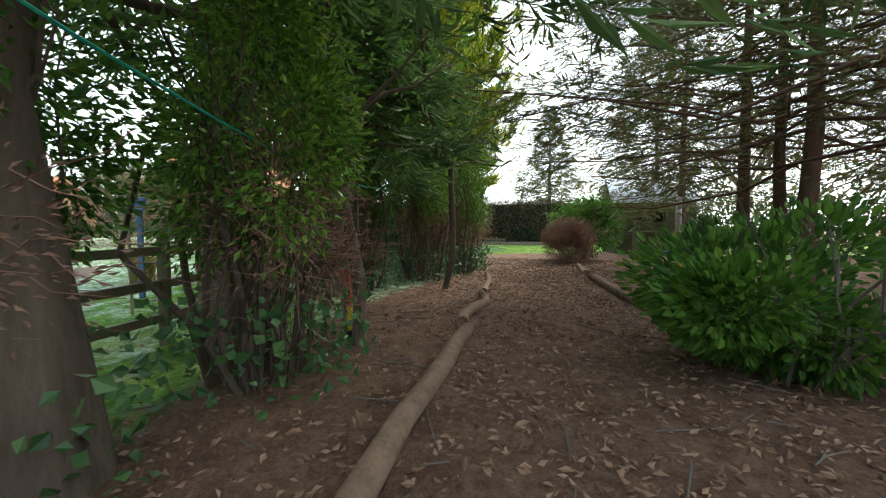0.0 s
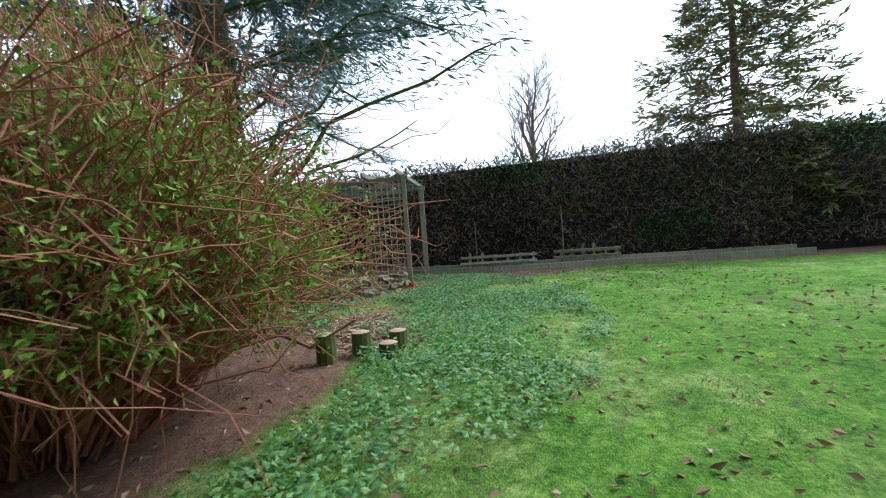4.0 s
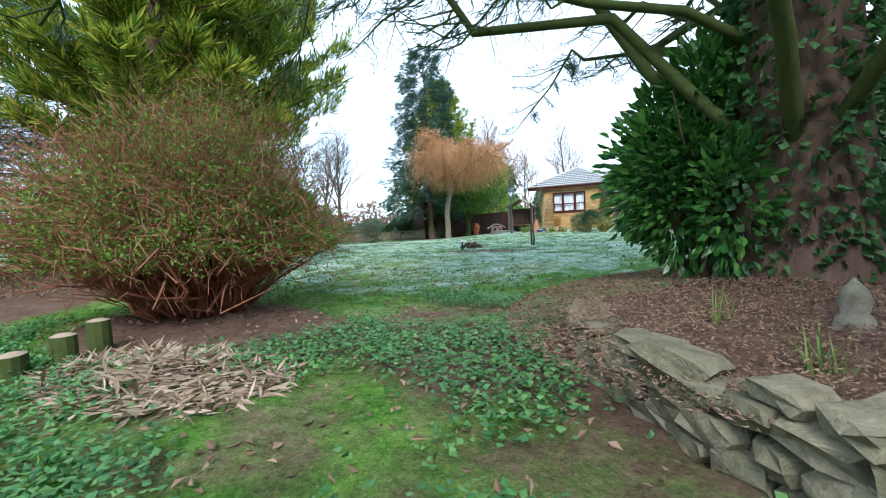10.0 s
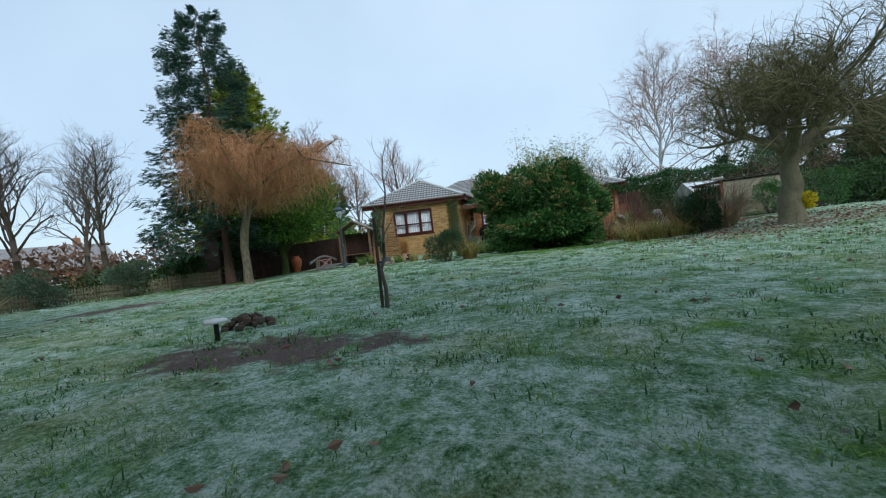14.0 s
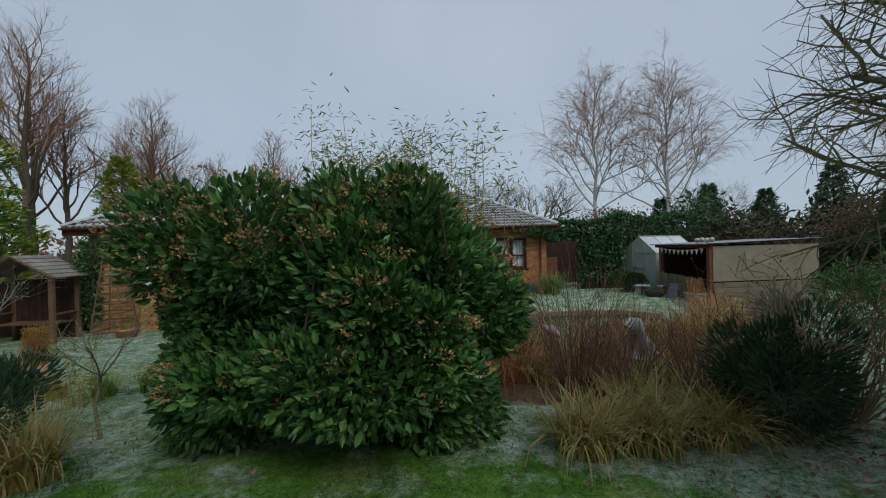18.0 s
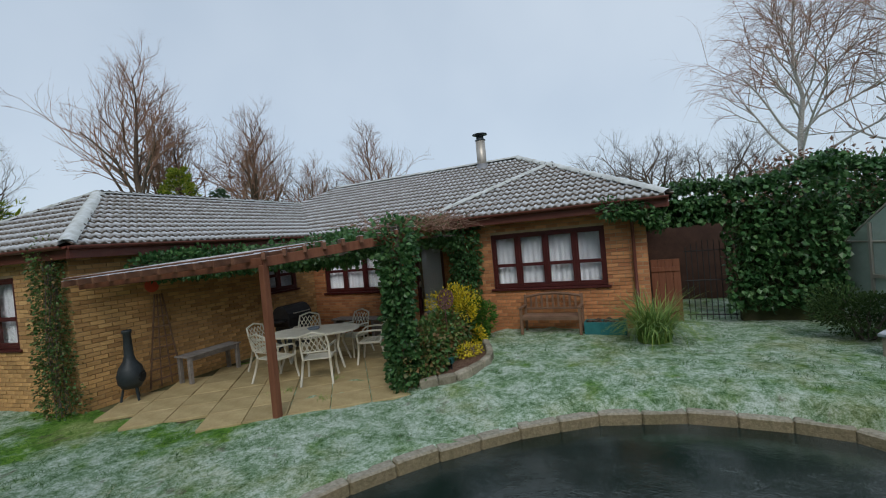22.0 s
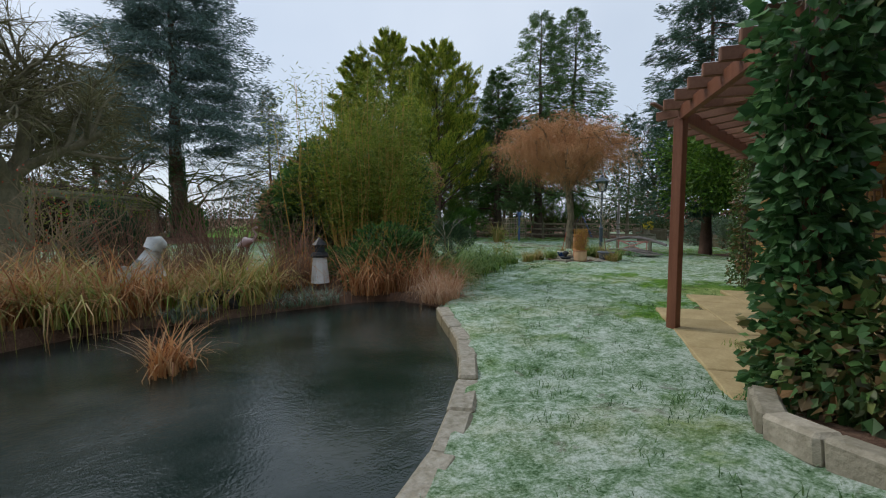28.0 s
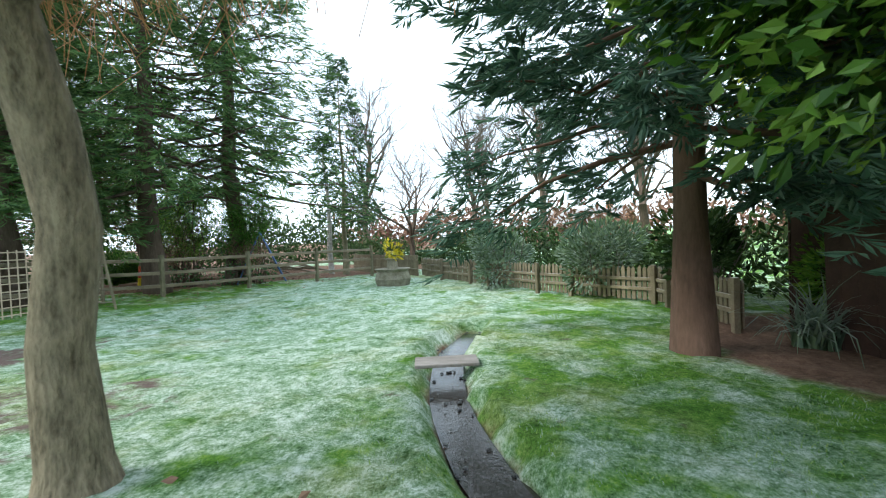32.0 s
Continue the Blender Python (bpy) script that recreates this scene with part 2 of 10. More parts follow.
        if oval:
            lift = nor * s * bend
            v = np.stack([at, at + along * s * 0.3 + side * w * 0.95 + lift, at + along * s * 0.66 + side * w * 0.9 + lift, at + along * s, at + along * s * 0.66 - side * w * 0.9 + lift, at + along * s * 0.3 - side * w * 0.95 + lift], 1)
            k = np.arange(n)[:, None] * 6
            return self.add(v.reshape(-1, 3), np.concatenate([k + [0, 1, 2, 3], k + [0, 3, 4, 5]]))
        v = np.stack([at, at + along * s * 0.45 + side * w + nor * s * bend, at + along * s, at + along * s * 0.45 - side * w + nor * s * bend], 1)
        # the fold lies along the midrib, so the two halves are two triangles
        k = np.arange(n)[:, None] * 4
        return self.add(v.reshape(-1, 3), (), np.concatenate([k + [0, 1, 2], k + [0, 2, 3]]))

    def fronds(self, at, along, size, k=5, aspect=0.3):
        """Feathered sprays: a row of narrow leaflets on both sides of each stalk."""
        at, along = np.asarray(at, float), np.asarray(along, float)
        n = len(at)
        along = along / (np.linalg.norm(along, axis=1, keepdims=True) + 1e-9)
        side = np.cross(along, rng.normal(size=(n, 3)) * 0.4 + (0, 0, 1.0))
        side /= np.linalg.norm(side, axis=1, keepdims=True) + 1e-9
        s = np.full(n, size) * rng.uniform(0.7, 1.3, n)
        for j in range(k):
            u = j / k
            way = along + side * ((-1) ** j * (0.9 - 0.7 * u)) + rng.normal(size=(n, 3)) * 0.12
            self.leaves(at + along * (s * u * 0.7)[:, None], way, s * (0.6 - 0.15 * u), aspect, 0.06, 0.5)
        return self

    def blades(self, at, length, lean, width=0.012, segs=3):
        """Long arching grass blades."""
        at = np.asarray(at, float)
        n = len(at)
        L = np.full(n, length) if np.isscalar(length) else np.asarray(length)
        yaw = rng.uniform(0, 2 * np.pi, n)
        ln = np.asarray(lean) * rng.uniform(0.3, 1.2, n)
        out = np.stack([np.cos(yaw), np.sin(yaw), 0 * yaw], 1)
        side = np.stack([-np.sin(yaw), np.cos(yaw), 0 * yaw], 1)
        w = (np.full(n, width) if np.isscalar(width) else np.asarray(width))
        rows = []
        for k in range(segs + 1):
            s = k / segs
            ang = ln * s * 1.6
            r = L * (np.sin(ang) * s * 0.9)
            z = L * s * np.cos(ang * 0.75)
            c = at + out * r[:, None] + np.array([0, 0, 1.0]) * z[:, None]
            ww = (w * (1 - s * 0.92))[:, None] * 0.5
            rows += [c - side * ww, c + side * ww]
        v = np.stack(rows, 1)
        m = 2 * (segs + 1)
        k = np.arange(n)[:, None] * m
        q = np.concatenate([k + [2 * j, 2 * j + 1, 2 * j + 3, 2 * j + 2] for j in range(segs)])
        return self.add(v.reshape(-1, 3), q)

    def mesh(self, name, shade=False):
        me = bpy.data.meshes.new(name)
        v = np.concatenate(self.v) if self.v else np.zeros((0, 3))
        q = np.concatenate(self.q) if self.q else np.zeros((0, 4), int)
        t = np.concatenate(self.t) if self.t else np.zeros((0, 3), int)
        me.vertices.add(len(v))
        me.vertices.foreach_set("co", v.ravel())
        me.loops.add(4 * len(q) + 3 * len(t))
        me.loops.foreach_set("vertex_index", np.concatenate([q.ravel(), t.ravel()]).astype(np.int32))
        me.polygons.add(len(q) + len(t))
        me.polygons.foreach_set("loop_start", np.concatenate([np.arange(len(q)) * 4, 4 * len(q) + np.arange(len(t)) * 3]).astype(np.int32))
        me.update(calc_edges=True)
        me.polygons.foreach_set("use_smooth", np.full(len(me.polygons), bool(shade)))
        return me


# parts of countless small pieces
FINE = {"stem_tangle", "leaves", "needles", "twig_tangle", "twig_tangle", "green_growth", "twig_curtain", "foliage", "dry_foliage", "crown", "ivy", "blossom", "dry_stems", "hips", "plants", "gravel"}


def part(name, b, material, parent=None, label="", shade=False, at=None):
    """Links a Build (or a mesh) as one object, under a thing where one is given."""
    me = b.mesh(name, shade) if isinstance(b, Build) else b
    if material is not None and not me.materials:
        me.materials.append(material)
    ob = new(name, me)
    if parent is not None:
        ob.parent = parent
    if at is not None:
        ob.matrix_basis = at if isinstance(at, Matrix) else Matrix.Translation(at)
    if label:
        ob["label"] = label
    if parent is not None and name in FINE:
        ob["kind"] = "stuff"
    return ob


def thing(name, at, label, category, group="", kind="", turn=0.0):
    e = new(name)
    e.empty_display_size = 0.1
    e.matrix_basis = HERE @ pose(at[0], at[1], at[2], 0, 0, turn)
    return tagged(e, label, category, group, kind)


def whole(name, b, material, label, category, kind="", group="", shade=False, at=None):
    ob = part(name, b, material, None, "", shade, at)
    ob.matrix_basis = HERE @ ob.matrix_basis
    return tagged(ob, label, category, group, kind)

# ---- materials ----
BARK = surface("bark_brown", (0.05, 0.035, 0.025), (0.16, 0.12, 0.09), 5, 0.95, 0.9, 0.03, 30, stretch=(1, 1, 0.25))
BARK_PALE = surface("bark_mottled", (0.09, 0.08, 0.055), (0.27, 0.23, 0.17), 6, 0.95, 0.9, 0.03, 26, moss=0.35, stretch=(1, 1, 0.5))
BARK_GREEN = surface("bark_algae", (0.025, 0.035, 0.012), (0.085, 0.11, 0.03), 4, 0.95, 0.7, 0.02, 24, moss=0.5)
BARK_RED = surface("bark_reddish", (0.06, 0.035, 0.024), (0.17, 0.105, 0.075), 6, 0.95, 0.9, 0.03, 30, stretch=(1, 1, 0.25))
BIRCH = surface("bark_birch", (0.25, 0.22, 0.2), (0.62, 0.6, 0.57), 5, 0.8, 0.4, 0.01, 20, stretch=(1, 1, 2.5))
TWIG = surface("twig_grey", (0.09, 0.075, 0.065), (0.2, 0.17, 0.15), 2, 0.9, 0, vary=0.35)
TWIG_MOSS = surface("twig_mossy", (0.07, 0.065, 0.03), (0.2, 0.17, 0.1), 2, 0.9, 0, vary=0.35, moss=0.4)
TWIG_RED = surface("twig_purple", (0.16, 0.085, 0.06), (0.32, 0.19, 0.13), 2, 0.9, 0, vary=0.35)
TWIG_FROST = surface("twig_frosted", (0.13, 0.12, 0.07), (0.27, 0.25, 0.15), 2, 0.9, 0, frost=0.7)
BARK_WILLOW = surface("bark_willow", (0.05, 0.038, 0.026), (0.4, 0.33, 0.23), 16, 0.95, 1.0, 0.06, 60, moss=0.12, stretch=(1, 1, 0.3))
TWIG_TAN = surface("twig_tan", (0.2, 0.14, 0.08), (0.42, 0.32, 0.2), 2, 0.9, 0, vary=0.35)
WILLOW = surface("willow_twig", (0.38, 0.17, 0.07), (0.58, 0.33, 0.17), 2, 0.85, 0)
CEDAR = leafy("cedar_needles", [(0.045, 0.1, 0.09), (0.09, 0.16, 0.145), (0.14, 0.21, 0.18)], 0.7, 0.2, 0.15)
CONIFER = leafy("conifer_dark", [(0.022, 0.06, 0.026), (0.05, 0.11, 0.045), (0.085, 0.16, 0.06)], 0.7, 0.05, 0.25)
PINE = leafy("pine_needles", [(0.05, 0.09, 0.03), (0.11, 0.14, 0.04), (0.17, 0.17, 0.06), (0.16, 0.1, 0.05)], 0.7, 0.0, 0.3)
CONIFER_BLUE = leafy("conifer_blue", [(0.025, 0.07, 0.045), (0.055, 0.125, 0.08), (0.09, 0.17, 0.1)], 0.7, 0.05, 0.25)
CONIFER_FIR = leafy("conifer_green", [(0.04, 0.1, 0.03), (0.09, 0.18, 0.05), (0.16, 0.26, 0.075)], 0.7, 0.05, 0.35)
CONIFER_GOLD = leafy("conifer_gold", [(0.06, 0.13, 0.016), (0.16, 0.25, 0.028), (0.33, 0.38, 0.04), (0.56, 0.52, 0.07)], 0.7, 0.0, 0.45)
LAUREL = leafy("laurel_leaf", [(0.04, 0.12, 0.015), (0.12, 0.26, 0.03), (0.24, 0.38, 0.055)], 0.35, 0.0, 0.4)
EVERGREEN = leafy("evergreen_leaf", [(0.03, 0.09, 0.012), (0.085, 0.19, 0.022), (0.18, 0.3, 0.04)], 0.35, 0.0, 0.3)
VIBURNUM = leafy("viburnum_leaf", [(0.024, 0.075, 0.02), (0.062, 0.165, 0.038), (0.16, 0.3, 0.075)], 0.32, 0.04, 0.2)
GLOSSY = leafy("glossy_leaf", [(0.03, 0.1, 0.025), (0.075, 0.21, 0.045), (0.15, 0.32, 0.065)], 0.25, 0.0, 0.3, 0.5)
VIBFLOWER = leafy("viburnum_head", [(0.36, 0.15, 0.05), (0.46, 0.28, 0.12), (0.5, 0.4, 0.2)], 0.8, 0.0, 0.2)
IVY = leafy("ivy_leaf", [(0.022, 0.075, 0.02), (0.05, 0.14, 0.04), (0.11, 0.22, 0.07)], 0.4, 0.03, 0.25)
IVY_RUST = leafy("ivy_mixed", [(0.035, 0.1, 0.028), (0.075, 0.16, 0.04), (0.12, 0.19, 0.05), (0.2, 0.11, 0.045), (0.05, 0.12, 0.035)], 0.5, 0.0, 0.15)
SHRUB = leafy("shrub_leaf", [(0.035, 0.12, 0.02), (0.08, 0.2, 0.03), (0.15, 0.3, 0.045)], 0.45, 0.0, 0.45)
SHRUB_FROST = leafy("shrub_frosted", [(0.05, 0.1, 0.04), (0.09, 0.16, 0.06), (0.15, 0.22, 0.09)], 0.6, 0.55, 0.3)
EUON = leafy("golden_leaf", [(0.2, 0.25, 0.02), (0.7, 0.54, 0.02), (0.85, 0.68, 0.06)], 0.45, 0.0, 0.25)
SPIREA = leafy("spirea_leaf", [(0.08, 0.2, 0.02), (0.16, 0.3, 0.035), (0.26, 0.38, 0.06)], 0.6, 0.0, 0.3)
SPIREA_STEM = surface("spirea_stem", (0.17, 0.06, 0.035), (0.38, 0.17, 0.1), 3, 0.9, 0)
DEADTWIG = surface("dead_conifer", (0.16, 0.085, 0.06), (0.38, 0.23, 0.17), 3, 0.95, 0)
BAMBOO = leafy("bamboo_leaf", [(0.1, 0.17, 0.02), (0.2, 0.27, 0.03), (0.36, 0.38, 0.07)], 0.5, 0.0, 0.35)
CANE = surface("bamboo_cane", (0.35, 0.2, 0.04), (0.55, 0.35, 0.1), 6, 0.5, 0)
GRASS_RUST = leafy("grass_rust", [(0.26, 0.09, 0.03), (0.5, 0.22, 0.07), (0.62, 0.4, 0.2)], 0.8, 0.08, 0.35)
GRASS_PINK = leafy("grass_frosted_pink", [(0.42, 0.2, 0.09), (0.6, 0.36, 0.2), (0.68, 0.5, 0.34)], 0.8, 0.15, 0.3)
GRASS_TAN = leafy("grass_tan", [(0.16, 0.24, 0.03), (0.5, 0.32, 0.1), (0.2, 0.3, 0.04), (0.62, 0.46, 0.22), (0.34, 0.15, 0.05)], 0.7, 0.08, 0.35)
GRASS_GREEN = leafy("grass_green", [(0.09, 0.2, 0.03), (0.18, 0.31, 0.04), (0.34, 0.42, 0.09)], 0.6, 0.15, 0.35)
LAWN_BLADE = leafy("lawn_blade", [(0.05, 0.15, 0.03), (0.13, 0.28, 0.07), (0.34, 0.45, 0.28)], 0.7, 0.7, 0.3)
LAWN_DARK = leafy("lawn_dark", [(0.02, 0.07, 0.012), (0.045, 0.13, 0.02), (0.1, 0.22, 0.04)], 0.7, 0.05, 0.25)
LAWN_GREEN = leafy("lawn_green", [(0.06, 0.17, 0.02), (0.15, 0.33, 0.03), (0.34, 0.46, 0.09)], 0.7, 0.1, 0.35)
NETTLE = leafy("ground_cover", [(0.04, 0.16, 0.035), (0.085, 0.25, 0.055), (0.19, 0.36, 0.095)], 0.5, 0.08, 0.3)
LITTER = leafy("leaf_litter", [(0.13, 0.075, 0.05), (0.25, 0.15, 0.1), (0.4, 0.26, 0.18), (0.18, 0.1, 0.065)], 0.9, 0, 0.1)
CHIPS = leafy("wood_chips", [(0.24, 0.16, 0.1), (0.4, 0.29, 0.2), (0.5, 0.38, 0.29)], 0.9, 0, 0)
HEDGE = leafy("hedge_brown", [(0.04, 0.033, 0.026), (0.11, 0.08, 0.058), (0.19, 0.14, 0.1), (0.045, 0.075, 0.03)], 0.9, 0, 0.1)
HEDGE_GREEN = leafy("hedge_green", [(0.02, 0.05, 0.015), (0.045, 0.09, 0.02), (0.07, 0.12, 0.03)], 0.7, 0, 0.15)
TIMBER = surface("weathered_timber", (0.13, 0.12, 0.085), (0.33, 0.31, 0.24), 3, 0.9, 0.5, 0.006, 40, moss=0.35, stretch=(6, 6, 0.6))
TIMBER_GREY = surface("grey_timber", (0.16, 0.14, 0.125), (0.34, 0.31, 0.29), 3, 0.9, 0.5, 0.006, 40, stretch=(4, 1, 4))
FENCE_WOOD = surface("fence_wood", (0.13, 0.1, 0.07), (0.3, 0.25, 0.18), 3, 0.9, 0.4, 0.005, 40, frost=0.3, moss=0.15)
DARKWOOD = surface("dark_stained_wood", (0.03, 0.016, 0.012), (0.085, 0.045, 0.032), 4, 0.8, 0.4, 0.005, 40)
BROWNWOOD = surface("brown_stained_wood", (0.13, 0.045, 0.025), (0.24, 0.1, 0.055), 3, 0.55, 0.3, 0.004, 40, stretch=(6, 6, 0.6))
SEATWOOD = surface("teak_bench", (0.12, 0.065, 0.04), (0.25, 0.15, 0.095), 3, 0.7, 0.3, 0.004, 40)
SHEDWOOD = surface("shed_boards", (0.025, 0.02, 0.017), (0.09, 0.075, 0.06), 3, 0.9, 0.5, 0.006, 30, moss=0.5, vary=0.8)
BRICK = surface("buff_brick", (0.34, 0.19, 0.075), (0.6, 0.36, 0.15), 9, 0.9, 0.5, 0.004, 90, vary=0.45)
BRICK_ORANGE = surface("orange_brick", (0.33, 0.125, 0.055), (0.57, 0.26, 0.11), 9, 0.9, 0.5, 0.004, 90, vary=0.5)
MORTAR = surface("mortar", (0.28, 0.2, 0.12), (0.42, 0.32, 0.2), 12, 0.95, 0.3, 0.003)
FRAME = surface("mahogany_frame", (0.05, 0.012, 0.012), (0.09, 0.022, 0.02), 4, 0.35, 0, vary=0.1)
GUTTER = surface("brown_plastic", (0.11, 0.035, 0.025), (0.16, 0.055, 0.04), 4, 0.4, 0)
TILE = surface("roof_tile", (0.07, 0.05, 0.042), (0.17, 0.125, 0.1), 6, 0.85, 0.4, 0.006, 50, frost=1.25, moss=0.2, vary=0.4)
RIDGE = surface("ridge_tile", (0.3, 0.3, 0.27), (0.55, 0.54, 0.5), 6, 0.9, 0.4, 0.006, 50, frost=0.8, moss=0.35)
TIN = surface("tin_roof", (0.5, 0.55, 0.58), (0.75, 0.8, 0.82), 2, 0.5, 0.2, 0.004, frost=0.5, moss=0.12)
PAVING = surface("sandstone_paving", (0.32, 0.23, 0.11), (0.56, 0.44, 0.25), 4, 0.8, 0.4, 0.006, 40, moss=0.3, vary=0.3)
STONE = surface("rough_stone", (0.13, 0.11, 0.085), (0.46, 0.41, 0.34), 5, 0.95, 0.9, 0.03, 30, moss=0.3, vary=0.4)
COPING = surface("pond_coping", (0.13, 0.1, 0.07), (0.38, 0.3, 0.2), 22, 0.95, 1.0, 0.02, 60, frost=0.25, moss=0.4)
TERRACOTTA = surface("terracotta", (0.42, 0.17, 0.09), (0.62, 0.31, 0.19), 5, 0.85, 0.3, 0.005, 40, moss=0.12)
TERRA_PALE = surface("pale_terracotta", (0.5, 0.29, 0.16), (0.68, 0.45, 0.29), 5, 0.85, 0.3, 0.005, 40, moss=0.1)
URNRED = surface("glazed_orange_urn", (0.5, 0.12, 0.05), (0.62, 0.2, 0.09), 4, 0.5, 0.1, 0.003)
BLUEGLAZE = surface("blue_glaze", (0.01, 0.04, 0.16), (0.03, 0.09, 0.3), 6, 0.2, 0.05, 0.002)
GREYPLASTIC = surface("grey_plastic", (0.13, 0.16, 0.2), (0.2, 0.24, 0.29), 5, 0.5, 0.1, 0.003)
CAST = surface("cast_iron", (0.015, 0.02, 0.024), (0.04, 0.05, 0.056), 6, 0.5, 0.2, 0.003)
LAMPGREY = surface("lamp_paint", (0.045, 0.065, 0.085), (0.09, 0.12, 0.145), 5, 0.5, 0.15, 0.003, moss=0.05)
CREAM = surface("cream_aluminium", (0.55, 0.52, 0.42), (0.72, 0.69, 0.58), 6, 0.5, 0.1, 0.002)
WHITE = surface("white_paint", (0.6, 0.6, 0.58), (0.8, 0.8, 0.78), 5, 0.6, 0.1, 0.002)
BLACK = surface("black_paint", (0.012, 0.012, 0.014), (0.03, 0.03, 0.032), 5, 0.5, 0.1, 0.002)
STEEL = surface("flue_steel", (0.42, 0.38, 0.33), (0.6, 0.56, 0.5), 3, 0.45, 0.05, 0.002, metal=0.6)
COPPER = surface("bronze_paint", (0.1, 0.045, 0.045), (0.2, 0.1, 0.09), 5, 0.5, 0.1, 0.002, metal=0.4)
REDMETAL = surface("red_paint", (0.4, 0.05, 0.03), (0.55, 0.1, 0.05), 5, 0.6, 0.1, 0.002)
PINKWOOD = surface("faded_red_wood", (0.42, 0.18, 0.14), (0.56, 0.3, 0.24), 5, 0.85, 0.3, 0.003)
TEALPLASTIC = surface("teal_plastic", (0.02, 0.12, 0.13), (0.04, 0.2, 0.2), 5, 0.5, 0)
BLUEPAINT = surface("blue_paint", (0.06, 0.12, 0.26), (0.12, 0.2, 0.38), 5, 0.6, 0.1, 0.002)
NETTING = surface("curtain_net", (0.5, 0.52, 0.55), (0.75, 0.77, 0.8), 30, 0.9, 0.2, 0.01, 120, stretch=(6, 6, 1))
# near-black that paints the shade of unlit rooms and openings
SHADE_BLACK = surface("shade_black", (0.012, 0.012, 0.014), (0.03, 0.03, 0.03), 3, 0.9, 0)
RED_ROOF = surface("far_red_tile", (0.4, 0.15, 0.08), (0.6, 0.28, 0.16), 3, 0.9, 0.2, 0.02)
FAR_BRICK = surface("far_brick", (0.33, 0.14, 0.08), (0.48, 0.24, 0.15), 3, 0.9, 0.2, 0.02)
FAR_TILE = surface("far_roof", (0.13, 0.11, 0.1), (0.26, 0.23, 0.21), 3, 0.9, 0.2, 0.02, frost=0.25)


def glass_mat(name, tint, rough=0.03):
    m, nt, p = base_mat(name)
    p.inputs["Base Color"].default_value = (*tint, 1)
    p.inputs["Transmission Weight"].default_value = 1.0
    p.inputs["Roughness"].default_value, p.inputs["IOR"].default_value = rough, 1.45
    return m


GLASS = glass_mat("window_glass", (0.95, 0.97, 1.0))
LAMPGLASS = glass_mat("lamp_glass", (0.75, 0.8, 0.7), 0.25)


def water_mat(name, tint, icy):
    m, nt, p = base_mat(name)
    n1 = noised(nt, 1.1, 5, 0.6)
    # paler patches: ice, and ripple highlights put into the base colour
    col = ramp(nt, n1, [(0.4, tint), (0.75, tuple(c + icy for c in tint))])
    nt.links.new(col, p.inputs["Base Color"])
    rr = mathn(nt, "MULTIPLY_ADD", noised(nt, 1.7, 4), 0.16, 0.0)
    nt.links.new(rr, p.inputs["Roughness"])
    p.inputs["Specular IOR Level"].default_value = 0.5
    bumped(nt, p, mathn(nt, "ADD", noised(nt, 9, 3), mathn(nt, "MULTIPLY", noised(nt, 40, 2), 0.6)), 0.3, 0.012)
    return m


WATER = water_mat("pond_ice", (0.01, 0.02, 0.016), 0.05)
STREAM = water_mat("stream_water", (0.03, 0.025, 0.02), 0.0)


